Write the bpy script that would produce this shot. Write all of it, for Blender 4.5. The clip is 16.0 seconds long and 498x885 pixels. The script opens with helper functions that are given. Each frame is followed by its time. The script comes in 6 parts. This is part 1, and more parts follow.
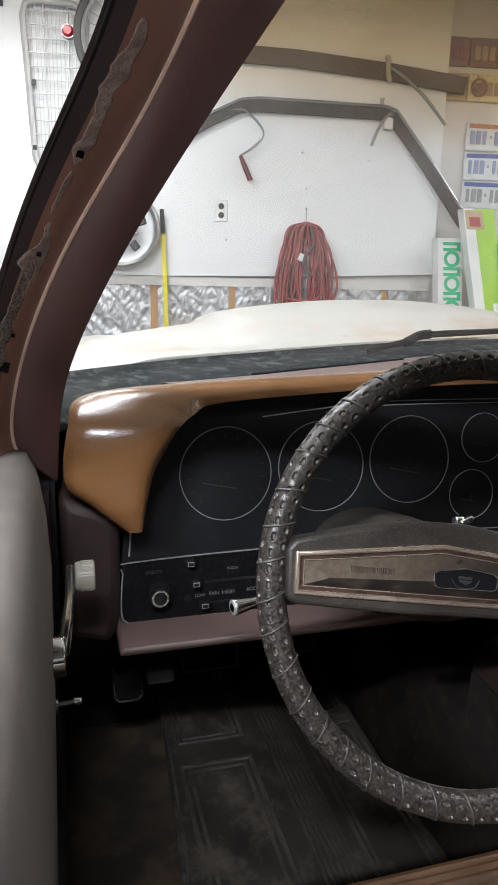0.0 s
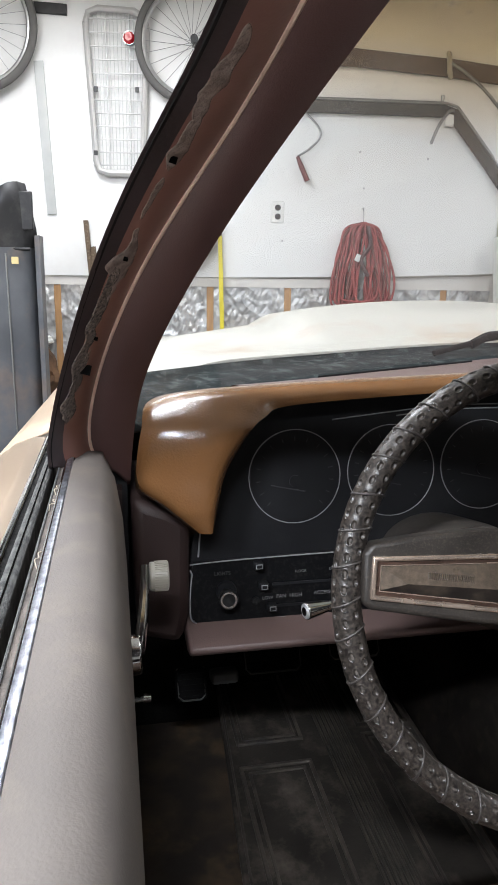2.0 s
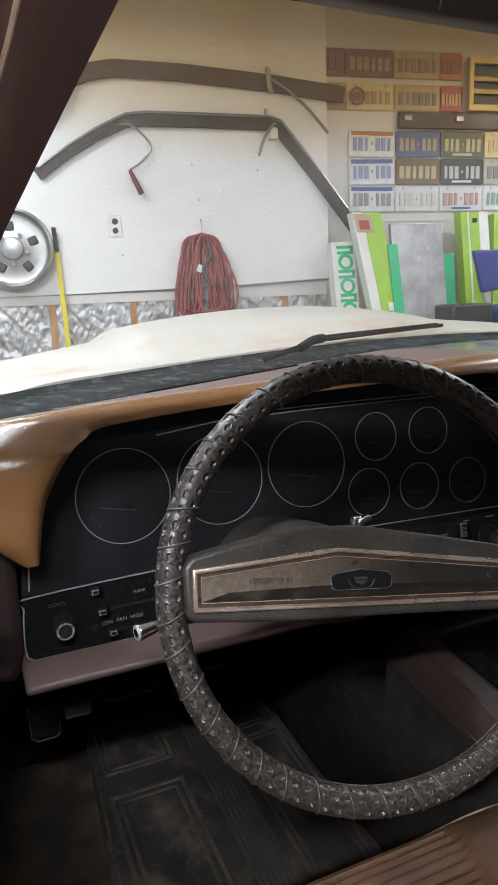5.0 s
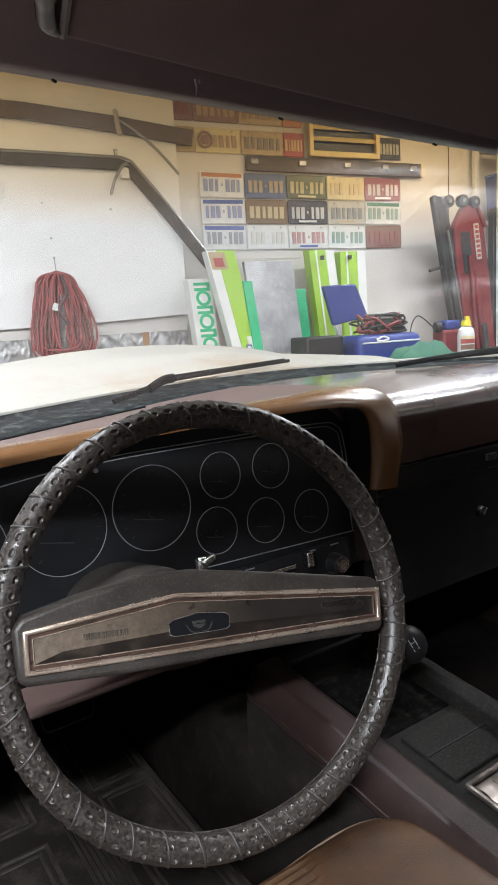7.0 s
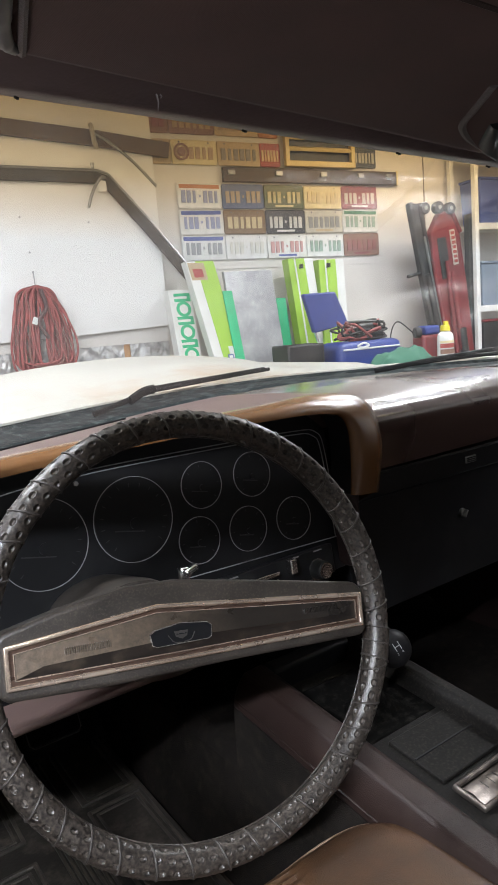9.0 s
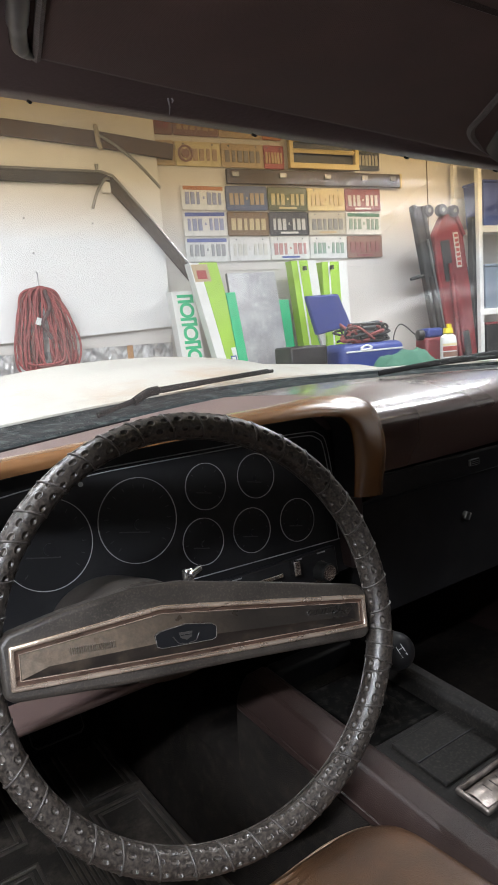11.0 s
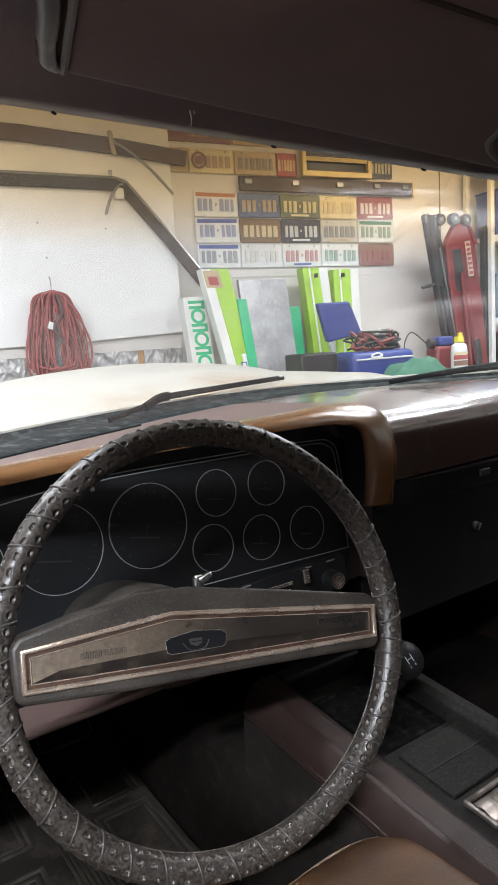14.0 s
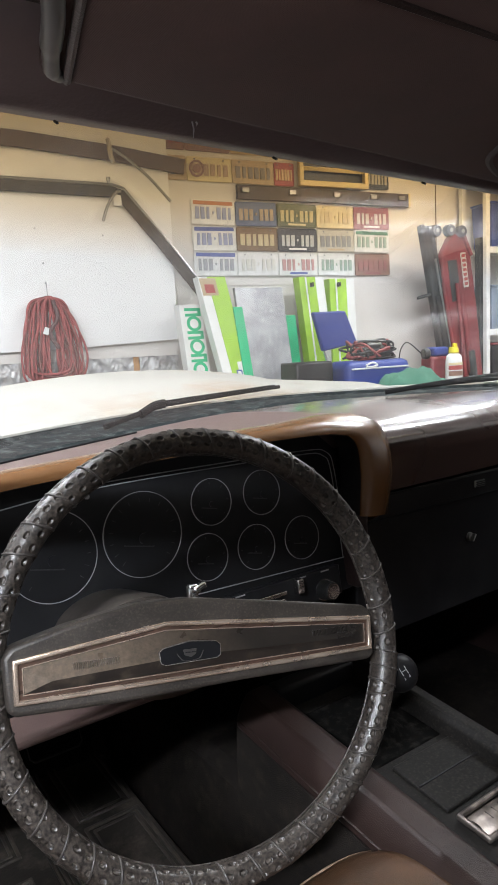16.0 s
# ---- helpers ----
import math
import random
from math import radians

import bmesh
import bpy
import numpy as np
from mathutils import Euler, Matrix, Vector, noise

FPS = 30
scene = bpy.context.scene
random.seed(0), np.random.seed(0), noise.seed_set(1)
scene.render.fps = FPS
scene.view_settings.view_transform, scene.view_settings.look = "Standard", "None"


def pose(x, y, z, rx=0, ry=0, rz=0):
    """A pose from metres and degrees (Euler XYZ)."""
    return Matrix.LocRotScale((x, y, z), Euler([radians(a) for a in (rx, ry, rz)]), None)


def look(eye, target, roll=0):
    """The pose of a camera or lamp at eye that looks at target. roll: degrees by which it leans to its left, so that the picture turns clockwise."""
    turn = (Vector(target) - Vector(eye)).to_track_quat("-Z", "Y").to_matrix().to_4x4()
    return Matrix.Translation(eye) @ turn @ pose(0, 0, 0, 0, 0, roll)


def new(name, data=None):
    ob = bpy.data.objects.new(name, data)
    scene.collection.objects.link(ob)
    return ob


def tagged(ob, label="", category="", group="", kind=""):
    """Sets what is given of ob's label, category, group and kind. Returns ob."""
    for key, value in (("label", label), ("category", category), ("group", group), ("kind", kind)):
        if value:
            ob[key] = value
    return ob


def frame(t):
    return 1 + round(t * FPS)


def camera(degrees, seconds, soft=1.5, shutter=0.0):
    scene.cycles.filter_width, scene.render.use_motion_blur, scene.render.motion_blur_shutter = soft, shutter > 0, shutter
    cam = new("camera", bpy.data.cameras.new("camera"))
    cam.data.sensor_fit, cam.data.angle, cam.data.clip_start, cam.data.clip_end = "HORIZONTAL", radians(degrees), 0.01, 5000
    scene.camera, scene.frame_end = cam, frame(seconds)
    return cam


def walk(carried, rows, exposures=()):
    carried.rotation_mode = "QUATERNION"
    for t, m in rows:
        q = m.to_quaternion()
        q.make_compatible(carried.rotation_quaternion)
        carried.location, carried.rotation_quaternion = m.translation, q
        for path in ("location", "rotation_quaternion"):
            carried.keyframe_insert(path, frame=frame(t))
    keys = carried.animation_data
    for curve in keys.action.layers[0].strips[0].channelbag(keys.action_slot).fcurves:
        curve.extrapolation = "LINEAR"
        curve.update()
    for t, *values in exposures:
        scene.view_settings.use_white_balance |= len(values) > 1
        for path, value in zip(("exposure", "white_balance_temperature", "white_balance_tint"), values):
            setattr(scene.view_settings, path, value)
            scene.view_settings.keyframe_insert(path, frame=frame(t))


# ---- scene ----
cam = camera(40.4, 16.0)
EXPOSURES = [(0.0, 0.7), (3.0, 0.72), (5.2, 0.66), (7.5, 0.98), (16.0, 1.03)]
PATH = [
    (0, (-0.27, -0.536, 1.121), (-0.073, 1.403, 0.673), 1.3),
    (0.5, (-0.28, -0.534, 1.122), (-0.155, 1.407, 0.654), 1.0),
    (1, (-0.283, -0.533, 1.121), (-0.194, 1.411, 0.659), 0.7),
    (1.5, (-0.29, -0.533, 1.122), (-0.227, 1.412, 0.661), 0.8),
    (2, (-0.292, -0.533, 1.122), (-0.243, 1.416, 0.674), 0.9),
    (2.5, (-0.291, -0.534, 1.123), (-0.237, 1.418, 0.691), 0.8),
    (3, (-0.29, -0.534, 1.124), (-0.22, 1.421, 0.708), 1.1),
    (3.5, (-0.284, -0.534, 1.125), (-0.168, 1.42, 0.716), 1.1),
    (4, (-0.272, -0.533, 1.125), (-0.072, 1.413, 0.712), 0.5),
    (4.5, (-0.259, -0.534, 1.126), (0.044, 1.398, 0.705), -0.3),
    (5, (-0.242, -0.537, 1.127), (0.191, 1.37, 0.704), -2.2),
    (5.2, (-0.239, -0.534, 1.129), (0.229, 1.363, 0.702), -2.4),
    (7.5, (-0.202, -0.561, 1.14), (0.63, 1.228, 0.811), -3.9),
    (8, (-0.204, -0.563, 1.14), (0.631, 1.225, 0.816), -4.4),
    (8.5, (-0.2, -0.561, 1.139), (0.635, 1.227, 0.815), -4.7),
    (11, (-0.204, -0.561, 1.14), (0.627, 1.23, 0.821), -4.4),
    (11.5, (-0.204, -0.56, 1.141), (0.617, 1.236, 0.826), -4.5),
    (12, (-0.205, -0.563, 1.142), (0.611, 1.236, 0.829), -4.6),
    (12.5, (-0.205, -0.561, 1.141), (0.608, 1.241, 0.834), -4.2),
    (13, (-0.209, -0.561, 1.143), (0.606, 1.241, 0.849), -3.6),
    (13.5, (-0.21, -0.563, 1.143), (0.599, 1.242, 0.848), -3.6),
    (14, (-0.208, -0.561, 1.142), (0.603, 1.243, 0.842), -3.7),
    (14.5, (-0.206, -0.559, 1.141), (0.611, 1.241, 0.836), -3.7),
    (15, (-0.206, -0.558, 1.142), (0.615, 1.24, 0.842), -3.8),
    (15.5, (-0.208, -0.561, 1.144), (0.618, 1.237, 0.851), -3.7),
    (16, (-0.209, -0.558, 1.144), (0.62, 1.241, 0.865), -3.0),
]
walk(cam, [(t, look(eye, target, roll)) for t, eye, target, roll in PATH], EXPOSURES)

# ---- world and light ----
world = bpy.data.worlds.new("garage_world")
scene.world = world
world.use_nodes = True
world.node_tree.nodes["Background"].inputs["Color"].default_value = (0.9, 0.95, 1.0, 1)
world.node_tree.nodes["Background"].inputs["Strength"].default_value = 0.02


def area_lamp(name, at, size, watts, colour, aim=None):
    data = bpy.data.lights.new(name, "AREA")
    data.shape, data.size, data.size_y, data.energy, data.color = "RECTANGLE", size[0], size[1], watts, colour
    ob = new(name, data)
    ob.matrix_world = look(at, aim or (at[0], at[1] + 0.001, 0))
    return ob


# Unseen ceiling lights; those behind are added to brighten the cabin and floor.
LAMPS = [(-1.1, 2.45, 2.66, 14.0), (3.0, 2.5, 2.66, 16.0), (-0.9, 0.75, 2.66, 28.0), (2.1, 1.0, 2.66, 15.0), (-1.75, -2.1, 2.66, 165.0), (-0.45, -2.0, 2.66, 80.0), (2.9, -1.2, 2.66, 25.0), (0.6, -3.6, 2.66, 20.0)]
for lx, ly, lz, lw in LAMPS:
    area_lamp("added_ceiling_lamp", (lx, ly, lz - 0.075), (0.9, 0.1), lw, (0.835, 0.89, 0.975))


# ---- materials ----
def material(name, colour, rough=0.5, metal=0.0, colour2=None, scale=12.0, detail=6.0, bump=0.0, bump_scale=200.0, spots=None, spot_scale=3.0, spot_amount=0.5, coat=0.0, stretch=None, spec=0.5, sheen=0.0):
    m = bpy.data.materials.new(name)
    m.use_nodes = True
    nt = m.node_tree
    n, l = nt.nodes, nt.links
    b = n["Principled BSDF"]
    b.inputs["Roughness"].default_value, b.inputs["Metallic"].default_value = rough, metal
    b.inputs["Coat Weight"].default_value, b.inputs["Coat Roughness"].default_value = coat, 0.16
    b.inputs["Specular IOR Level"].default_value = spec
    b.inputs["Sheen Weight"].default_value = sheen
    co = n.new("ShaderNodeTexCoord")
    src = co.outputs["Object"]
    if stretch:
        mp = n.new("ShaderNodeMapping")
        mp.inputs["Scale"].default_value = stretch
        l.new(src, mp.inputs["Vector"])
        src = mp.outputs["Vector"]
    c1 = (*colour, 1)
    c2 = (*(colour2 or [v * 0.72 for v in colour]), 1)
    na = n.new("ShaderNodeTexNoise")
    na.inputs["Scale"].default_value, na.inputs["Detail"].default_value = scale, detail
    l.new(src, na.inputs["Vector"])
    rp = n.new("ShaderNodeValToRGB")
    rp.color_ramp.elements[0].position, rp.color_ramp.elements[0].color = 0.35, c2
    rp.color_ramp.elements[1].position, rp.color_ramp.elements[1].color = 0.65, c1
    l.new(na.outputs["Fac"], rp.inputs["Fac"])
    out = rp.outputs["Color"]
    if spots:
        ns = n.new("ShaderNodeTexNoise")
        ns.inputs["Scale"].default_value, ns.inputs["Detail"].default_value = spot_scale, 8.0
        ns.inputs["Roughness"].default_value = 0.65
        l.new(src, ns.inputs["Vector"])
        rs = n.new("ShaderNodeValToRGB")
        rs.color_ramp.elements[0].position, rs.color_ramp.elements[0].color = 0.5, (0, 0, 0, 1)
        rs.color_ramp.elements[1].position, rs.color_ramp.elements[1].color = 0.72, (spot_amount,) * 3 + (1,)
        l.new(ns.outputs["Fac"], rs.inputs["Fac"])
        mx = n.new("ShaderNodeMix")
        mx.data_type = "RGBA"
        l.new(rs.outputs["Color"], mx.inputs[0])
        l.new(out, mx.inputs[6])
        mx.inputs[7].default_value = (*spots, 1)
        out = mx.outputs[2]
    l.new(out, b.inputs["Base Color"])
    rr = n.new("ShaderNodeMapRange")
    rr.inputs["To Min"].default_value, rr.inputs["To Max"].default_value = max(0.02, rough - 0.08), min(1.0, rough + 0.1)
    l.new(na.outputs["Fac"], rr.inputs["Value"])
    l.new(rr.outputs["Result"], b.inputs["Roughness"])
    if bump:
        nb = n.new("ShaderNodeTexNoise")
        nb.inputs["Scale"].default_value, nb.inputs["Detail"].default_value = bump_scale, 3.0
        l.new(src, nb.inputs["Vector"])
        bp = n.new("ShaderNodeBump")
        bp.inputs["Strength"].default_value, bp.inputs["Distance"].default_value = bump, 0.002
        l.new(nb.outputs["Fac"], bp.inputs["Height"])
        l.new(bp.outputs["Normal"], b.inputs["Normal"])
    return m


def glass_material(name, tint_low, tint_high, z0, z1, dust):
    m = bpy.data.materials.new(name)
    m.use_nodes = True
    nt = m.node_tree
    n, l = nt.nodes, nt.links
    n.remove(n["Principled BSDF"])
    tr, gl, df = n.new("ShaderNodeBsdfTransparent"), n.new("ShaderNodeBsdfGlossy"), n.new("ShaderNodeBsdfDiffuse")
    gl.inputs["Roughness"].default_value = 0.03
    df.inputs["Color"].default_value = (0.75, 0.72, 0.66, 1)
    co, sp, mr, rp = n.new("ShaderNodeTexCoord"), n.new("ShaderNodeSeparateXYZ"), n.new("ShaderNodeMapRange"), n.new("ShaderNodeValToRGB")
    l.new(co.outputs["Object"], sp.inputs[0])
    l.new(sp.outputs["Z"], mr.inputs["Value"])
    mr.inputs["From Min"].default_value, mr.inputs["From Max"].default_value = z0, z1
    l.new(mr.outputs["Result"], rp.inputs["Fac"])
    rp.color_ramp.elements[0].color, rp.color_ramp.elements[1].color = (*tint_low, 1), (*tint_high, 1)
    mid = rp.color_ramp.elements.new(0.55)
    mid.color = (0.77, 0.585, 0.335, 1)
    l.new(rp.outputs["Color"], tr.inputs["Color"])
    fr = n.new("ShaderNodeFresnel")
    fr.inputs["IOR"].default_value = 1.2
    m1, m2 = n.new("ShaderNodeMixShader"), n.new("ShaderNodeMixShader")
    l.new(fr.outputs[0], m1.inputs[0])
    l.new(tr.outputs[0], m1.inputs[1])
    l.new(gl.outputs[0], m1.inputs[2])
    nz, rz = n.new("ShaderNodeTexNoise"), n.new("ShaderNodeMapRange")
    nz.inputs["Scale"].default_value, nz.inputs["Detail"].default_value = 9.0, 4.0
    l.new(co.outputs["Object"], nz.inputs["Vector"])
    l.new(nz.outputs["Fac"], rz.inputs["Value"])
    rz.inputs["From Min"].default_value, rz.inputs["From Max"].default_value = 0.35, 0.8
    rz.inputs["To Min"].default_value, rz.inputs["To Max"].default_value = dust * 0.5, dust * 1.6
    # Dust haze thins out towards the bottom, to keep the cowl dark.
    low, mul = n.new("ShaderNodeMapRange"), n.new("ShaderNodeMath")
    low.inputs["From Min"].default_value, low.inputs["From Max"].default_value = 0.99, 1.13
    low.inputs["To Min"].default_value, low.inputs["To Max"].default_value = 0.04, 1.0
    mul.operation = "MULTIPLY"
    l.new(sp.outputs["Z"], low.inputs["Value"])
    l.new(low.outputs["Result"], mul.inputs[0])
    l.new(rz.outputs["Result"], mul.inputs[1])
    sk, st, patch, both, add = n.new("ShaderNodeTexNoise"), n.new("ShaderNodeMapRange"), n.new("ShaderNodeMapRange"), n.new("ShaderNodeMath"), n.new("ShaderNodeMath")
    sk.inputs["Scale"].default_value, sk.inputs["Detail"].default_value = 240.0, 2.0
    l.new(co.outputs["Object"], sk.inputs["Vector"])
    l.new(sk.outputs["Fac"], st.inputs["Value"])
    st.inputs["From Min"].default_value, st.inputs["From Max"].default_value = 0.62, 0.72
    l.new(nz.outputs["Fac"], patch.inputs["Value"])
    patch.inputs["From Min"].default_value, patch.inputs["From Max"].default_value = 0.45, 0.65
    patch.inputs["To Min"].default_value, patch.inputs["To Max"].default_value = 0.01, 0.13
    both.operation, add.operation = "MULTIPLY", "ADD"
    l.new(st.outputs["Result"], both.inputs[0])
    l.new(patch.outputs["Result"], both.inputs[1])
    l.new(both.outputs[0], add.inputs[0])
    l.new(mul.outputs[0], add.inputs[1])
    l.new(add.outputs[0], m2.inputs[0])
    l.new(m1.outputs[0], m2.inputs[1])
    tl, m3 = n.new("ShaderNodeBsdfTranslucent"), n.new("ShaderNodeMixShader")
    tl.inputs["Color"].default_value = (0.75, 0.73, 0.69, 1)
    m3.inputs[0].default_value = 0.6
    l.new(df.outputs[0], m3.inputs[1])
    l.new(tl.outputs[0], m3.inputs[2])
    l.new(m3.outputs[0], m2.inputs[2])
    l.new(m2.outputs[0], n["Material Output"].inputs["Surface"])
    return m


TAN = material("tan_vinyl", (0.142, 0.066, 0.0245), 0.22, colour2=(0.105, 0.048, 0.018), scale=5, bump=0.22, bump_scale=420, coat=0.45)
PASS_BROWN = material("glossy_brown_vinyl", (0.052, 0.03, 0.026), 0.28, colour2=(0.046, 0.027, 0.023), scale=5, bump=0.06, bump_scale=500, coat=1.0)
BROWN = material("brown_vinyl", (0.028, 0.017, 0.0155), 0.5, colour2=(0.02, 0.0125, 0.0115), scale=6, bump=0.2, bump_scale=800, spec=0.25)
MAUVE = material("faded_brown_trim", (0.115, 0.076, 0.069), 0.45, colour2=(0.09, 0.058, 0.052), scale=7, bump=0.2, bump_scale=700, spec=0.35)
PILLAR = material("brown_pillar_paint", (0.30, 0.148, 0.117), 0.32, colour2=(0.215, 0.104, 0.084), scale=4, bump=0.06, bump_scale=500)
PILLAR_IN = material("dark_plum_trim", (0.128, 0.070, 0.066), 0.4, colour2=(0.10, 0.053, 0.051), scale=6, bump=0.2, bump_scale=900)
# Darkened plum for the pillar's outer flange, which lies in shade.
PILLAR_EDGE = material("shaded_pillar_edge", (0.050, 0.036, 0.038), 0.42, colour2=(0.032, 0.024, 0.026), scale=18, bump=0.1, bump_scale=300)
TRIM_COPPER = material("copper_piping", (0.92, 0.66, 0.54), 0.28)
BLACK = material("black_panel", (0.010, 0.010, 0.011), 0.42, colour2=(0.007, 0.007, 0.008), scale=9, bump=0.05, bump_scale=600, spots=(0.035, 0.034, 0.032), spot_scale=14, spot_amount=0.2, spec=0.16)
CONTROL_BLACK = material("dusty_black_control_panel", (0.0045, 0.0045, 0.005), 0.4, colour2=(0.0035, 0.0035, 0.004), scale=9, spots=(0.04, 0.037, 0.034), spot_scale=160, spot_amount=0.3, spec=0.09)
COLUMN = material("ribbed_black_column", (0.036, 0.031, 0.027), 0.34, colour2=(0.02, 0.017, 0.015), scale=30, spots=(0.12, 0.1, 0.08), spot_scale=150, spot_amount=0.35)
WELL = material("dirty_recess_black", (0.004, 0.0038, 0.0036), 0.9, spots=(0.05, 0.045, 0.04), spot_scale=70, spot_amount=0.35, spec=0.02)
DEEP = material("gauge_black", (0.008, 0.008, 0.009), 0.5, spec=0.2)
RUBBER = material("black_rubber", (0.009, 0.009, 0.009), 0.65, spec=0.14, spots=(0.08, 0.075, 0.07), spot_scale=40, spot_amount=0.2, bump=0.3, bump_scale=300)
LEATHER = material("worn_black_leather", (0.054, 0.044, 0.037), 0.33, colour2=(0.0075, 0.0063, 0.0056), scale=340, detail=3.0, bump=0.15, bump_scale=900, spec=0.5)
LACE = material("black_lacing", (0.052, 0.045, 0.041), 0.42, bump=0.2, bump_scale=900)
PAD = material("dusty_black_pad", (0.032, 0.0265, 0.0225), 0.45, colour2=(0.016, 0.0135, 0.012), scale=26, spots=(0.14, 0.112, 0.088), spot_scale=520, spot_amount=0.35, bump=0.15, bump_scale=700, spec=0.35)

BRIGHT = material("worn_bright_trim", (0.56, 0.45, 0.37), 0.25, metal=0.75, colour2=(0.34, 0.26, 0.205), scale=25)
HUB_BROWN = material("brown_woodgrain_band", (0.055, 0.029, 0.020), 0.28, colour2=(0.026, 0.0145, 0.0105), scale=9, stretch=(3, 30, 6), spots=(0.12, 0.088, 0.062), spot_scale=60, spot_amount=0.25)
HUB_DARK = material("tan_to_black_ridge", (0.016, 0.0135, 0.012), 0.28, colour2=(0.010, 0.009, 0.0085), scale=30, bump=0.1, bump_scale=400, spec=0.45)
HUB_SHADED = material("black_ridge", (0.018, 0.015, 0.013), 0.3, colour2=(0.010, 0.009, 0.009), scale=30, spots=(0.12, 0.09, 0.065), spot_scale=60, spot_amount=0.35)
# Tan for dust and lit sheen, growing towards the ridge's left end.
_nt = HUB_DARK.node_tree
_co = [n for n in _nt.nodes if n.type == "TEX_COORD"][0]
_sep, _fall, _tan_noise, _mul, _mix = (_nt.nodes.new(k) for k in ("ShaderNodeSeparateXYZ", "ShaderNodeMapRange", "ShaderNodeTexNoise", "ShaderNodeMath", "ShaderNodeMix"))
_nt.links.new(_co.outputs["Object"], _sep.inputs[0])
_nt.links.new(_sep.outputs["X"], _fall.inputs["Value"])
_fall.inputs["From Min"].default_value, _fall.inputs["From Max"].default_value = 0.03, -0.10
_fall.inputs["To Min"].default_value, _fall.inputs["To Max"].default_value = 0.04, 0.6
_tan_noise.inputs["Scale"].default_value, _tan_noise.inputs["Detail"].default_value, _tan_noise.inputs["Roughness"].default_value = 170.0, 9.0, 0.75
_nt.links.new(_co.outputs["Object"], _tan_noise.inputs["Vector"])
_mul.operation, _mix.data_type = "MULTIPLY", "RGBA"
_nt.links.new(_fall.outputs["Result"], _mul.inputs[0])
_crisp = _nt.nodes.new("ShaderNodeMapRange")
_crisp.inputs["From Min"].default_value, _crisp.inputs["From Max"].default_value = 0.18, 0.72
_nt.links.new(_tan_noise.outputs["Fac"], _crisp.inputs["Value"])
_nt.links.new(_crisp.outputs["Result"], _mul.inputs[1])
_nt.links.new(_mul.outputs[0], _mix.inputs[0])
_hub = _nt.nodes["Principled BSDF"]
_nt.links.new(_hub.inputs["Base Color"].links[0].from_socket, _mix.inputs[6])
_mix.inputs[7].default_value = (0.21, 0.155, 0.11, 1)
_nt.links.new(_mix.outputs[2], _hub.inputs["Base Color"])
CHROME = material("chrome", (0.8, 0.8, 0.8), 0.12, metal=1.0, colour2=(0.6, 0.6, 0.6), scale=30)
DULL_CHROME = material("pitted_chrome", (0.86, 0.85, 0.84), 0.2, metal=1.0, colour2=(0.55, 0.54, 0.53), scale=85, bump=0.15, bump_scale=400)
RING = material("gauge_ring_grey", (0.33, 0.33, 0.33), 0.4, metal=0.5)
IVORY = material("ivory_knob", (0.25, 0.23, 0.19), 0.4)
WHITE_MARK = material("white_print", (0.36, 0.36, 0.35), 0.6)
DIM_MARK = material("dim_print", (0.2, 0.2, 0.2), 0.6)
DOOR_VINYL = material("grey_brown_door_vinyl", (0.134, 0.117, 0.105), 0.6, colour2=(0.110, 0.096, 0.087), scale=14, bump=0.14, bump_scale=700, spots=(0.18, 0.153, 0.125), spot_scale=24, spot_amount=0.5, spec=0.3)
CARPET = material("dirty_brown_carpet", (0.08, 0.054, 0.034), 0.95, colour2=(0.026, 0.019, 0.0145), scale=12, bump=0.9, bump_scale=700, spots=(0.22, 0.135, 0.06), spot_scale=6, spot_amount=0.55)
MAT_RUBBER = material("scuffed_rubber_mat", (0.052, 0.045, 0.039), 0.5, colour2=(0.025, 0.022, 0.0195), scale=10, spots=(0.26, 0.215, 0.175), spot_scale=14, spot_amount=0.5, bump=0.35, bump_scale=200, spec=0.3)
SEAT = material("tan_seat_vinyl", (0.080, 0.039, 0.018), 0.40, colour2=(0.055, 0.027, 0.013), scale=14, spots=(0.022, 0.013, 0.009), spot_scale=9, spot_amount=0.55, bump=0.3, bump_scale=600, spec=0.4)
HEADER = material("purple_brown_header_paint", (0.105, 0.078, 0.080), 0.4, colour2=(0.08, 0.058, 0.06), scale=5, bump=0.1, bump_scale=400)
CONSOLE_BLACK = material("dusty_console_plastic", (0.0085, 0.0078, 0.0072), 0.6, colour2=(0.0055, 0.005, 0.0046), scale=20, spec=0.1, spots=(0.05, 0.042, 0.035), spot_scale=260, spot_amount=0.45, bump=0.15, bump_scale=500)
# Second carpet colour, darkened for the parts that lie in shade.
SHADED_CARPET = material("shaded_brown_carpet", (0.018, 0.0145, 0.0125), 0.95, colour2=(0.010, 0.0085, 0.0075), scale=15, spots=(0.055, 0.043, 0.031), spot_scale=40, spot_amount=0.35, bump=0.9, bump_scale=700, spec=0.1)
VISOR = material("dark_brown_visor_fabric", (0.080, 0.047, 0.043), 0.85, colour2=(0.064, 0.038, 0.035), scale=30, bump=0.16, bump_scale=700)
_rib = VISOR.node_tree.nodes.new("ShaderNodeTexWave")
_rib.inputs["Scale"].default_value = 420.0
_rib.inputs["Distortion"].default_value = 0.6
VISOR.node_tree.links.new([n for n in VISOR.node_tree.nodes if n.type == "TEX_COORD"][0].outputs["Object"], _rib.inputs["Vector"])
VISOR.node_tree.links.new(_rib.outputs["Fac"], [n for n in VISOR.node_tree.nodes if n.type == "BUMP"][0].inputs["Height"])
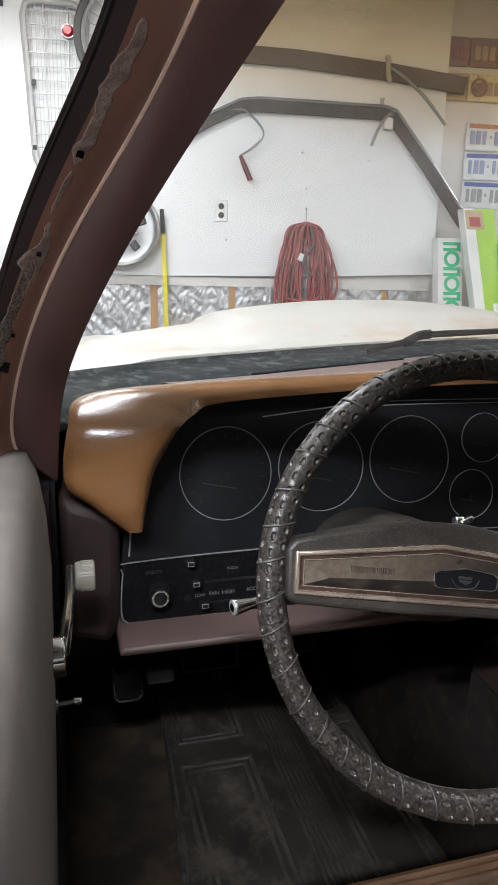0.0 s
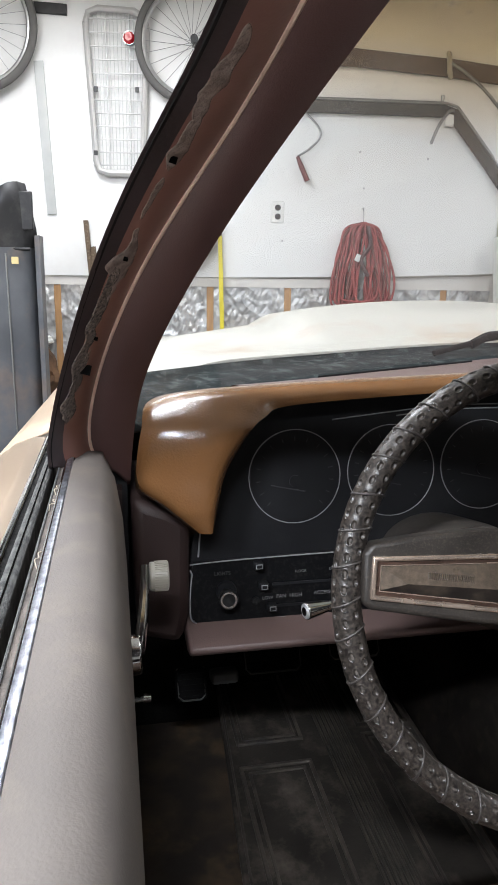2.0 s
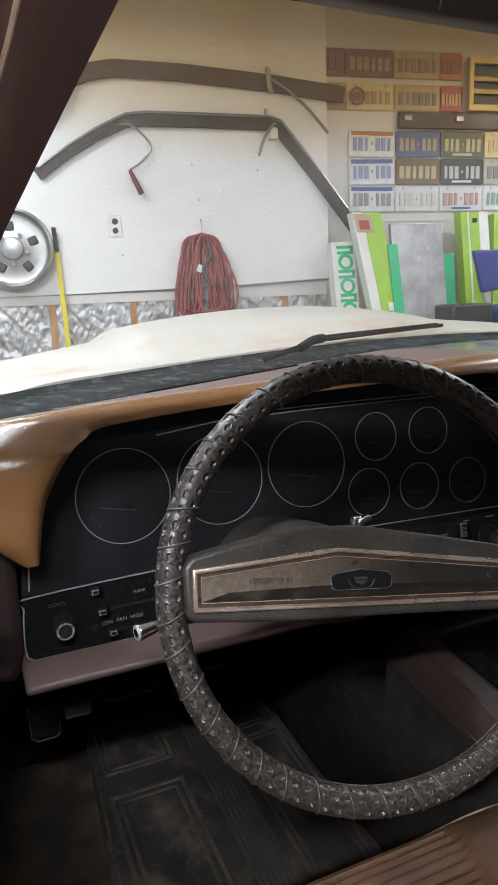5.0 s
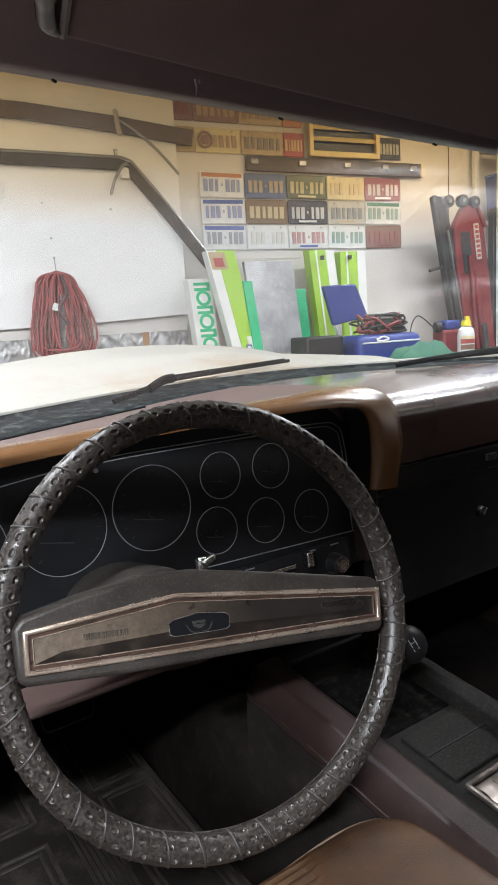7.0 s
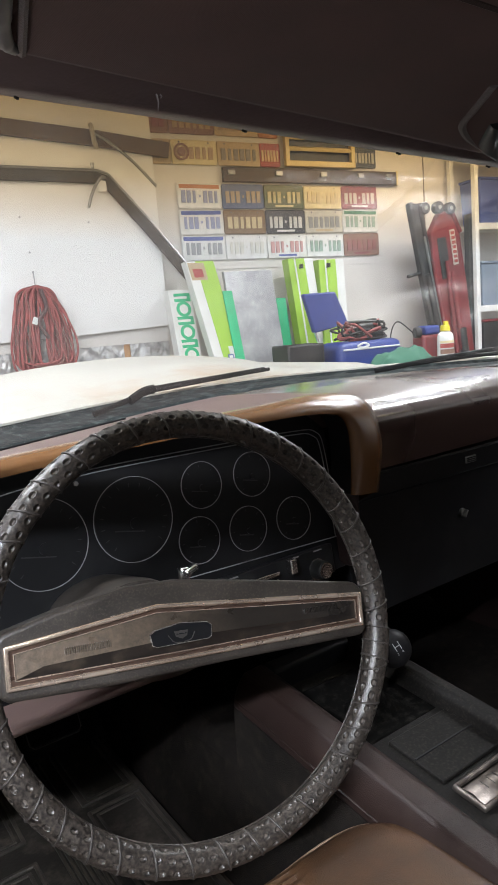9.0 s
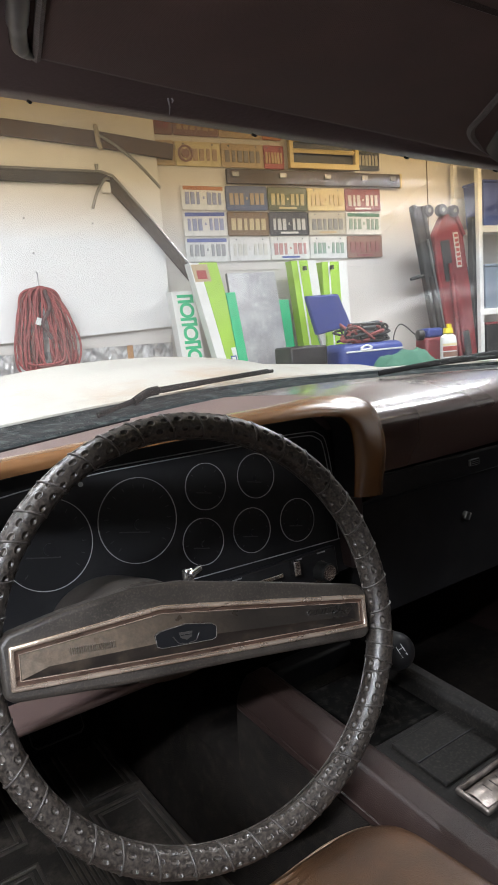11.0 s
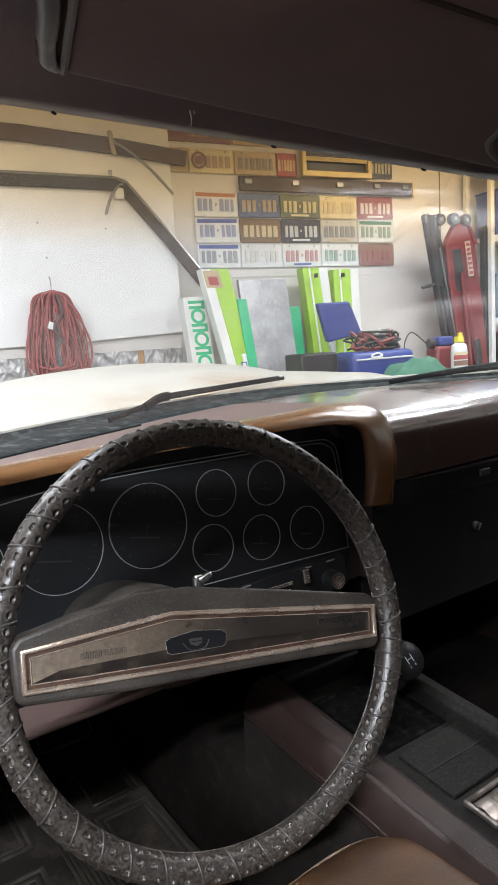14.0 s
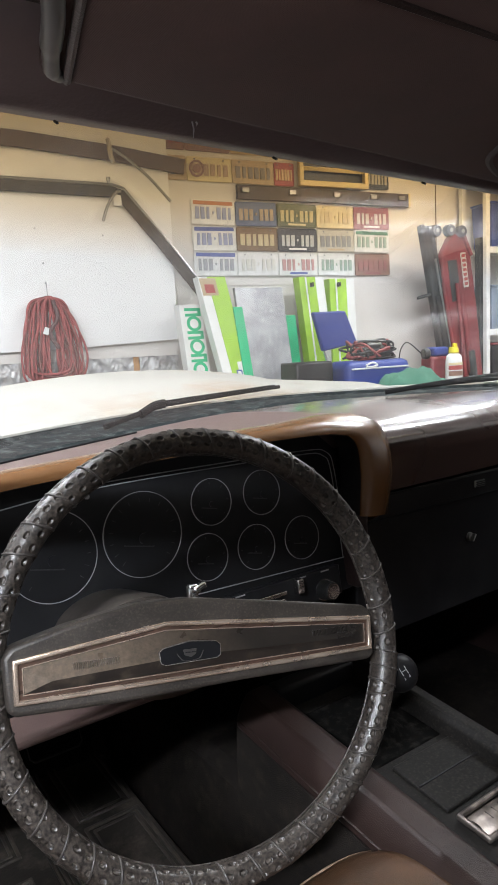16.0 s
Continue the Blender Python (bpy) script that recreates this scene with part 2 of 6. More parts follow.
HOOD = material("chalky_white_paint", (0.44, 0.425, 0.385), 0.5, colour2=(0.39, 0.375, 0.335), scale=3, spots=(0.34, 0.22, 0.12), spot_scale=3.2, spot_amount=0.75, bump=0.04, bump_scale=80)
BODY_CREAM = material("cream_body_paint", (0.42, 0.32, 0.23), 0.35, colour2=(0.36, 0.27, 0.19), scale=4)
COWL = material("dirty_black_cowl", (0.014, 0.018, 0.019), 0.7, spec=0.1, spots=(0.11, 0.125, 0.12), spot_scale=45, spot_amount=0.75, bump=0.6, bump_scale=150)
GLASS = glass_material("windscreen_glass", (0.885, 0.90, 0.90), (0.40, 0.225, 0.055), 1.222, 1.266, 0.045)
WALL_WHITE = material("white_wall_sheet", (0.80, 0.80, 0.79), 0.6, colour2=(0.76, 0.76, 0.75), scale=1.5, spots=(0.62, 0.6, 0.57), spot_scale=2.5, spot_amount=0.3)
WALL_BEIGE = material("cream_drywall", (0.66, 0.637, 0.605), 0.75, colour2=(0.62, 0.595, 0.56), scale=2.0, spots=(0.56, 0.51, 0.44), spot_scale=1.6, spot_amount=0.3)
CEIL = material("cream_ceiling_paint", (0.7, 0.685, 0.65), 0.85, scale=2)
CONCRETE = material("garage_concrete", (0.30, 0.29, 0.27), 0.8, colour2=(0.22, 0.21, 0.2), scale=3, spots=(0.1, 0.09, 0.08), spot_scale=1.5, spot_amount=0.5, bump=0.3, bump_scale=60)
FOIL = material("crinkled_foil", (0.60, 0.60, 0.60), 0.42, metal=0.4, colour2=(0.36, 0.36, 0.36), scale=22, bump=0.5, bump_scale=90, spots=(0.36, 0.28, 0.19), spot_scale=4, spot_amount=0.5)
STUD = material("pine_stud", (0.5, 0.29, 0.13), 0.7, colour2=(0.4, 0.22, 0.1), scale=8, stretch=(8, 8, 0.7), bump=0.2, bump_scale=80)


# ---- building helpers ----
def part(name, bm, mat, parent=None, label="", smooth=40, bevel=0.0, solid=0.0, segs=2):
    bmesh.ops.recalc_face_normals(bm, faces=bm.faces[:])
    me = bpy.data.meshes.new(name)
    bm.to_mesh(me)
    bm.free()
    for mt in mat if isinstance(mat, (list, tuple)) else [mat]:
        me.materials.append(mt)
    if smooth:
        me.shade_smooth()
        me.set_sharp_from_angle(angle=radians(smooth))
    ob = new(name, me)
    if parent:
        ob.parent = parent
    if solid:
        md = ob.modifiers.new("thickness", "SOLIDIFY")
        md.thickness, md.offset = solid, 0
    if bevel:
        md = ob.modifiers.new("edges", "BEVEL")
        md.width, md.segments, md.limit_method = bevel, segs, "ANGLE"
    if label:
        tagged(ob, label)
    return ob


def thing(name, label, category, at=(0, 0, 0), rz=0.0, group="", kind=""):
    ob = new(name)
    ob.matrix_world = pose(*at, 0, 0, rz)
    ob.empty_display_size = 0.05
    return tagged(ob, label, category, group, kind)


def box(bm, c, s, m=None, mat=0):
    r = bmesh.ops.create_cube(bm, size=1.0)
    t = Matrix.Translation(c) @ (m or Matrix()) @ Matrix.Diagonal((*s, 1))
    bmesh.ops.transform(bm, matrix=t, verts=r["verts"])
    for v in r["verts"]:
        for f in v.link_faces:
            f.material_index = mat
    return r["verts"]


def newbox(c, s, m=None):
    bm = bmesh.new()
    box(bm, c, s, m)
    return bm


def cyl(bm, a, b, r1, r2=None, n=20):
    a, b = Vector(a), Vector(b)
    d = b - a
    r = bmesh.ops.create_cone(bm, cap_ends=True, segments=n, radius1=r1, radius2=r1 if r2 is None else r2, depth=d.length)
    bmesh.ops.transform(bm, matrix=Matrix.Translation((a + b) / 2) @ d.to_track_quat("Z", "Y").to_matrix().to_4x4(), verts=r["verts"])
    return r["verts"]


def newcyl(a, b, r1, r2=None, n=20):
    bm = bmesh.new()
    cyl(bm, a, b, r1, r2, n)
    return bm


def curve(points, steps=6):
    p = [Vector(q) for q in points]
    p = [p[0] * 2 - p[1]] + p + [p[-1] * 2 - p[-2]]
    out = []
    for i in range(1, len(p) - 2):
        for k in range(steps):
            t = k / steps
            out.append(0.5 * (2 * p[i] + (p[i + 1] - p[i - 1]) * t + (2 * p[i - 1] - 5 * p[i] + 4 * p[i + 1] - p[i + 2]) * t * t + (3 * p[i] - p[i - 1] - 3 * p[i + 1] + p[i + 2]) * t ** 3))
    return out + [p[-2]]


def tube(bm, pts, r, n=8, flat=1.0):
    pts = [Vector(q) for q in pts]
    rings = []
    side = None
    for i, p in enumerate(pts):
        d = (pts[min(i + 1, len(pts) - 1)] - pts[max(i - 1, 0)]).normalized()
        ref = side if side is not None else (Vector((0, 0, 1)) if abs(d.z) < 0.9 else Vector((1, 0, 0)))
        side = (ref - d * ref.dot(d)).normalized()
        up = d.cross(side)
        rr = r[i] if isinstance(r, (list, tuple)) else r
        rings.append([bm.verts.new(p + side * math.cos(2 * math.pi * k / n) * rr + up * math.sin(2 * math.pi * k / n) * rr * flat) for k in range(n)])
    for a, b in zip(rings, rings[1:]):
        for k in range(n):
            bm.faces.new((a[k], a[(k + 1) % n], b[(k + 1) % n], b[k]))
    bm.faces.new(rings[0][::-1])
    bm.faces.new(rings[-1])
    return bm


def newtube(pts, r, n=8, flat=1.0):
    return tube(bmesh.new(), pts, r, n, flat)


def loft(rows, close=False, cap=False):
    bm = bmesh.new()
    vs = [[bm.verts.new(p) for p in row] for row in rows]
    n = len(rows[0])
    for a, b in zip(vs, vs[1:]):
        for k in range(n if close else n - 1):
            bm.faces.new((a[k], a[(k + 1) % n], b[(k + 1) % n], b[k]))
    if cap:
        bm.faces.new(vs[0][::-1])
        bm.faces.new(vs[-1])
    return bm


def prism(outline, axis, a, b):
    """An outline of 2D points, drawn out along an axis from a to b."""
    def at(p, d):
        return (d, *p) if axis == "x" else (p[0], d, p[1]) if axis == "y" else (*p, d)
    bm = bmesh.new()
    lo, hi = [bm.verts.new(at(p, a)) for p in outline], [bm.verts.new(at(p, b)) for p in outline]
    n = len(outline)
    for k in range(n):
        bm.faces.new((lo[k], lo[(k + 1) % n], hi[(k + 1) % n], hi[k]))
    bm.faces.new(lo[::-1])
    bm.faces.new(hi)
    return bm


def ring(bm, c, r, w, depth, n=48, m=None):
    """A flat ring facing -y, with some depth."""
    rows = []
    for k in range(n):
        a = 2 * math.pi * k / n
        ca, sa = math.cos(a), math.sin(a)
        pts = [((r - w) * ca, 0, (r - w) * sa), ((r - w) * ca, -depth, (r - w) * sa), (r * ca, -depth, r * sa), (r * ca, 0, r * sa)]
        rows.append([bm.verts.new((m or Matrix.Translation(c)) @ Vector(p)) for p in pts])
    for k in range(n):
        a, b = rows[k], rows[(k + 1) % n]
        for j in range(4):
            bm.faces.new((a[j], a[(j + 1) % 4], b[(j + 1) % 4], b[j]))
    return bm


def text_mesh(name, body_text, size, mat, parent, m, label=""):
    cu = bpy.data.curves.new(name, "FONT")
    cu.body, cu.size, cu.extrude, cu.align_x, cu.align_y = body_text, size, 0.0002, "CENTER", "CENTER"
    tmp = bpy.data.objects.new("tmp_text", cu)
    me = bpy.data.meshes.new_from_object(tmp)
    bpy.data.objects.remove(tmp)
    me.materials.clear()
    me.materials.append(mat)
    ob = new(name, me)
    ob.parent = parent
    ob.matrix_local = m
    return tagged(ob, label) if label else ob


# ---- the garage ----
WALL = 3.47


def structure(name, bm, mat, label, category, **k):
    return tagged(part(name, bm, mat, None, "", **k), label, category, "", "structure")


structure("floor", newbox((0.6, -0.5, -0.05), (9.0, 9.0, 0.1)), CONCRETE, "grey stained concrete garage floor", "floor")
structure("ceiling", newbox((0.6, -0.5, 2.8), (9.0, 9.0, 0.1)), CEIL, "cream painted garage ceiling", "ceiling")
structure("wall_north", newbox((0.6, WALL + 0.14, 1.375), (9.0, 0.2, 2.75)), WALL_BEIGE, "cream drywall garage wall with dust stains", "wall")
# Unseen west and south walls; grey keeps bounced light out of the car.
structure("wall_west", newbox((-3.85, -0.5, 1.375), (0.1, 7.9, 2.75)), CONCRETE, "unseen garage side wall, grey to cut bounced light", "wall")
structure("wall_east", newbox((5.05, -0.5, 1.375), (0.1, 7.9, 2.75)), WALL_BEIGE, "cream garage side wall", "wall")
structure("wall_south", newbox((0.6, -4.95, 1.375), (9.0, 0.1, 2.75)), CONCRETE, "unseen rear garage wall, grey to cut bounced light", "wall")


# ---- the car, its parts in the car's own axes ----
car = thing("car", "old two-door car with brown interior and chalky white hood", "car", rz=10.0)
XC = 0.42


def base_y(x):
    return 0.66 - 0.40 * ((x - 0.4) / 0.8) ** 2


def ease(t):
    t = max(0.0, min(1.0, t))
    return t * t * (3 - 2 * t)


def far_z(x):
    return 0.993 + 0.03 * ease((x + 0.05) / 0.75)


# dash top between windscreen and pod
rows = []
for x in [-0.24 + 0.69 * i / 40 for i in range(41)]:
    y0, z0 = base_y(x) - 0.03, far_z(x)
    y1, z1 = min(0.285, y0 - 0.01), 1.009 + 0.019 * (x + 0.35) / 0.8
    rows.append([(x, y0 + 0.03, z0 - 0.03), (x, y0 + 0.008, z0 - 0.004)] + [(x, y0 + (y1 - y0) * k / 6, z0 + (z1 - z0) * k / 6 + 0.003 * math.sin(math.pi * k / 6)) for k in range(7)] + [(x, y1 - 0.01, 0.98)])
dash = part("dashboard", loft(rows), MAUVE, car, "padded brown vinyl dashboard with a tan driver's pod")
part("defroster_slot", newtube(curve([(-0.10, 0.43, 1.0015), (0.05, 0.50, 1.0035), (0.2, 0.55, 1.0085)]), 0.0016, 6, 0.4), DEEP, dash)

# tan pod: an inner lip and an outer edge, joined by a rounded face
POD_IN = [(-0.2802, 0.203, 0.8659), (-0.274, 0.206, 0.9016), (-0.2652, 0.21, 0.9319), (-0.2405, 0.214, 0.971), (-0.22, 0.229, 0.985), (-0.188, 0.241, 0.995), (-0.043, 0.246, 1.004), (0.1, 0.235, 1.011), (0.25, 0.215, 1.016), (0.345, 0.206, 1.014), (0.388, 0.204, 0.998), (0.3975, 0.203, 0.9516), (0.393, 0.203, 0.8848)]
POD_OUT = [(-0.2974, 0.207, 0.8653), (-0.333, 0.212, 0.895), (-0.3585, 0.218, 0.919), (-0.3535, 0.222, 0.976), (-0.336, 0.262, 1.003), (-0.235, 0.285, 1.01), (-0.045, 0.295, 1.017), (0.1, 0.29, 1.023), (0.25, 0.275, 1.029), (0.40, 0.262, 1.036), (0.458, 0.232, 1.018), (0.471, 0.217, 0.96), (0.457, 0.212, 0.8765)]
rows = []
pi_, po_ = curve(POD_IN, 8), curve(POD_OUT, 8)
for k, (p, q) in enumerate(zip(pi_, po_)):
    tip = min(1.0, k / 6, (len(pi_) - 1 - k) / 6)
    side = ease((k - 24) / 12) * ease((len(pi_) - 18 - k) / 12)
    bul = Vector((0, -0.012, 0.010 * side)) * (0.5 + 0.5 * tip)
    row = [p + Vector((0, 0.05, 0)), p + Vector((0, 0.006, 0))]
    row += [p.lerp(q, j / 9) + bul * max(0.0, math.sin(math.pi * j / 9)) ** (0.35 + 0.3 * side) for j in range(10)]
    row += [q + Vector((0, 0.012, -0.004)), q + Vector((0, 0.06, -0.03))]
    rows.append(row)
bm = loft(rows)
bm.faces.ensure_lookup_table()
# Recess faces behind the lip are black, their shade put into colour.
for i, f in enumerate(bm.faces):
    f.material_index = 1 if i % 13 == 0 else 0
part("instrument_pod", bm, [TAN, BLACK], dash, "glossy tan vinyl instrument pod", smooth=70)
# sides of the pod's recess and the dark end below it
part("dash_end", prism([(-0.362, 0.735), (-0.366, 0.90), (-0.325, 0.885), (-0.302, 0.87), (-0.303, 0.76), (-0.312, 0.722)], "y", 0.226, 0.42), BROWN, dash, "dark brown dash end panel", bevel=0.012)
part("dash_lip", prism([(0.19, 0.728), (0.185, 0.737), (0.2, 0.745), (0.30, 0.745), (0.30, 0.725), (0.21, 0.721)], "x", -0.308, 0.16), MAUVE, dash, "faded brown lower dash lip", bevel=0.004)

# instrument panel: its own frame, facing the driver
panel = part("instrument_panel", prism([(-0.30, -0.085), (-0.285, 0.03), (-0.25, 0.085), (-0.2, 0.11), (0.37, 0.11), (0.405, 0.08), (0.405, -0.14), (-0.3, -0.165)], "y", 0.0, 0.012), BLACK, car, "black instrument panel with round gauges", bevel=0.001)
panel.matrix_local = pose(0, 0.262, 0.9, -8, 0, 0)


def gauge(x, z, r, marks):
    bm = bmesh.new()
    ring(bm, (x, -0.0002, z), r, 0.0009, 0.0012, 64)
    part("gauge_ring", bm, RING, panel, "thin grey gauge ring")
    bm = bmesh.new()
    v = cyl(bm, (x, 0.0, z), (x, -0.0008, z), r - 0.002, n=48)
    face = part("gauge_face", bm, DEEP, panel, "dark gauge face behind glass")
    bm = bmesh.new()
    for k in range(marks):
        a = radians(225 - 270 * k / (marks - 1))
        p = Vector((x + math.cos(a) * r * 0.8, -0.0012, z + math.sin(a) * r * 0.8))
        box(bm, p, (0.0008, 0.0004, r * 0.09), Matrix.Rotation(-a + math.pi / 2, 4, "Y"))
    part("gauge_marks", bm, DIM_GAUGE, panel, "dim dial marks", smooth=0)
    part("needle", newbox((x - r * 0.15, -0.0016, z - r * 0.25), (r * 0.75, 0.0006, 0.0014), Matrix.Rotation(radians(12), 4, "Y")), DIM_GAUGE, panel, smooth=0)
    part("needle_hub", newcyl((x, 0, z - 0.1 * r), (x, -0.003, z - 0.1 * r), r * 0.13, n=16), BLACK, panel)


ASH_GREY = material("dull_screw_steel", (0.3, 0.3, 0.3), 0.4, metal=0.8)
DIM_GAUGE = material("dim_gauge_print", (0.015, 0.0155, 0.017), 0.5)
for gx, gz in ((-0.1755, 0.007), (-0.056, 0.010), (0.0633, 0.013)):
    gauge(gx, gz, 0.0555, 15)
for gx, gz in ((0.170, 0.0367), (0.2556, 0.0358), (0.153, -0.0367), (0.2345, -0.0396), (0.318, -0.043)):
    gauge(gx, gz, 0.0325, 7)
part("panel_screw", newcyl((-0.005, 0, 0.073), (-0.005, -0.003, 0.073), 0.003, n=12), ASH_GREY, panel)
# bright outlines
part("panel_outline", newtube(curve([(-0.13, -0.001, 0.0725), (-0.05, -0.001, 0.081), (0.02, -0.001, 0.087), (0.19, -0.001, 0.087), (0.34, -0.001, 0.085), (0.385, -0.001, 0.078), (0.398, -0.001, 0.045), (0.4, -0.001, -0.09)]), 0.0008, 6), RING, panel, "thin bright panel outline")
part("panel_outline", newtube(curve([(-0.05, -0.001, 0.0755), (0.02, -0.001, 0.082), (0.19, -0.001, 0.082), (0.335, -0.001, 0.080), (0.378, -0.001, 0.073), (0.391, -0.001, 0.043), (0.393, -0.001, -0.09)]), 0.0008, 6), RING, panel)
part("panel_outline", newtube([(0.4, -0.001, -0.09), (0.12, -0.001, -0.082)], 0.0008, 6), RING, panel)
part("panel_outline", newtube([(-0.283, -0.001, 0.01), (-0.288, -0.001, -0.05), (-0.291, -0.001, -0.082)], 0.001, 6), RING, panel)

# controls left of the column
part("control_panel", prism([(-0.296, -0.157), (-0.302, -0.145), (-0.298, -0.087), (-0.05, -0.082), (-0.05, -0.16), (-0.288, -0.162)], "y", -0.006, 0.004), CONTROL_BLACK, panel, "black heater and light control panel", bevel=0.001)
part("control_outline", newtube(curve([(-0.05, -0.007, -0.083), (-0.29, -0.007, -0.088), (-0.299, -0.007, -0.1), (-0.302, -0.007, -0.145), (-0.296, -0.007, -0.157), (-0.28, -0.007, -0.161), (-0.19, -0.007, -0.158)], 5), 0.0009, 6), RING, panel)
KX, KZ = -0.260, -0.127
bm = newcyl((KX, -0.005, KZ + 0.005), (KX, -0.010, KZ + 0.005), 0.0125, 0.011, 24)
part("knob_base", bm, BLACK, panel)
bm = newcyl((KX, -0.008, KZ), (KX, -0.026, KZ), 0.0085, 0.0115, 24)
part("light_knob", bm, RUBBER, panel, "black light knob with chrome ring", bevel=0.001)
bm = bmesh.new()
ring(bm, (KX, -0.0258, KZ), 0.0096, 0.0022, 0.0012, 28)
part("knob_ring", bm, DULL_CHROME, panel)
for sx, sz in ((-0.223, -0.093), (-0.217, -0.1174), (-0.2075, -0.1435)):
    tab = part("slider_tab", newbox((sx, -0.012, sz), (0.0105, 0.012, 0.0085)), BLACK, panel, bevel=0.0012)
    part("slider_mark", newbox((sx, -0.0185, sz), (0.0075, 0.0008, 0.0052)), RING, panel, smooth=0)
    part("slider_mark", newbox((sx, -0.0192, sz), (0.0058, 0.0008, 0.0034)), BLACK, panel, smooth=0)
part("slider_slot", newbox((-0.165, -0.0065, -0.118), (0.08, 0.002, 0.003)), DEEP, panel, smooth=0)
part("slider_slot", newbox((-0.155, -0.0065, -0.144), (0.09, 0.002, 0.003)), DEEP, panel, smooth=0)
part("panel_button", newcyl((-0.2255, -0.006, -0.136), (-0.2255, -0.009, -0.136), 0.0045, n=16), RUBBER, panel)
FACE = Matrix.Rotation(radians(90), 4, "X")
LETTER = material("worn_panel_print", (0.125, 0.125, 0.12), 0.6)
FADED = material("faded_panel_print", (0.035, 0.035, 0.034), 0.6)
for words, tx, tz, sz in (("LIGHTS", -0.264, -0.1015, 0.0058), ("FLOOR", -0.171, -0.1045, 0.0044), ("DEFR", -0.131, -0.104, 0.0044), ("LOW", -0.211, -0.134, 0.0055), ("FAN  HIGH", -0.185, -0.133, 0.0064), ("ACCESSORY", -0.139, -0.132, 0.0058)):
    text_mesh("control_lettering", words, sz, FADED if words == "LIGHTS" else LETTER, panel, Matrix.Translation((tx, -0.0068, tz)) @ FACE)

# radio right of the column
radio = part("radio_face", newbox((0.27, -0.004, -0.118), (0.21, 0.012, 0.045)), BLACK, panel, "black radio face with bright bars", bevel=0.002)
part("radio_bar", newbox((0.225, -0.013, -0.112), (0.08, 0.01, 0.006)), DULL_CHROME, panel, bevel=0.001)
part("radio_bar", newbox((0.225, -0.012, -0.122), (0.075, 0.008, 0.004)), DULL_CHROME, panel, bevel=0.001)
part("radio_lever", newbox((0.288, -0.017, -0.108), (0.012, 0.014, 0.022)), DULL_CHROME, panel, bevel=0.002)
part("radio_knob", newcyl((0.34, -0.008, -0.127), (0.34, -0.03, -0.127), 0.0155, 0.0135, 24), RUBBER, panel, "black radio knob", bevel=0.0015)
bm = bmesh.new()
ring(bm, (0.34, -0.0302, -0.127), 0.0115, 0.0020, 0.0012, 28)
part("radio_knob_ring", bm, DULL_CHROME, panel, "bright radio knob ring")
bm = bmesh.new()
ring(bm, (0.34, -0.0095, -0.127), 0.0165, 0.0018, 0.0015, 28)
part("radio_knob_ring", bm, DULL_CHROME, panel)
part("knob_cap", newcyl((0.34, -0.03, -0.127), (0.34, -0.0315, -0.127), 0.0085, n=20), DULL_CHROME, panel)
for lx in (0.19, 0.3, 0.345):
    part("panel_legend", newbox((lx, -0.0105, -0.099), (0.016, 0.0006, 0.002)), DIM_MARK, panel, smooth=0)

# passenger side
prof = [(0.45, 1.0195), (0.40, 1.0195), (0.35, 1.0165), (0.31, 1.0115), (0.28, 1.006), (0.258, 0.998), (0.245, 0.988), (0.239, 0.974), (0.250, 0.945), (0.262, 0.908), (0.266, 0.89)]
rows = []
for i in range(31):
    x = 0.452 + 0.738 * i / 30
    bow = 0.03 * ((x - 0.43) / 0.76) ** 2
    rows.append([(x, base_y(x) + 0.0, far_z(x) - 0.03), (x, base_y(x) - 0.022, far_z(x) - 0.003), (x, base_y(x) - 0.05, far_z(x) + 0.001)] + [(x, min(y + bow, base_y(x) - 0.06 - 0.01 * (2 - k)) if k < 2 else y + bow, z + 0.004) for k, (y, z) in enumerate(prof)])
part("passenger_dash_pad", loft(rows), PASS_BROWN, dash, "dark brown glossy passenger dash pad", smooth=60)
gl = part("glove_panel", newbox((0.81, 0.30, 0.765), (0.74, 0.06, 0.246)), BLACK, car, "black glove compartment panel", bevel=0.004)
part("glove_seam", newbox((0.8, 0.268, 0.846), (0.74, 0.004, 0.0016)), BLACK, gl, smooth=0)
part("glove_trim", newtube([(0.44, 0.2685, 0.889), (1.17, 0.2685, 0.889)], 0.0007, 6), DIM_GAUGE, gl)
part("glove_badge", newbox((0.762, 0.268, 0.868), (0.03, 0.004, 0.0125)), DIM_MARK, gl, "small grey badge with bars", bevel=0.001)
for k in range(3):
    part("badge_bar", newbox((0.762, 0.2655, 0.8645 + k * 0.0035), (0.025, 0.001, 0.0022)), BLACK, gl, smooth=0)
part("glove_lock", newcyl((0.733, 0.272, 0.770), (0.733, 0.264, 0.770), 0.009, 0.008, 20), ASH_GREY, gl, "chrome glove box lock", bevel=0.001)
part("lock_tab", newbox((0.733, 0.261, 0.770), (0.004, 0.008, 0.015), Matrix.Rotation(0.6, 4, "Y")), ASH_GREY, gl, bevel=0.001)
part("pod_side", newbox((0.41, 0.27, 0.83), (0.03, 0.1, 0.13)), BROWN, dash, bevel=0.008)

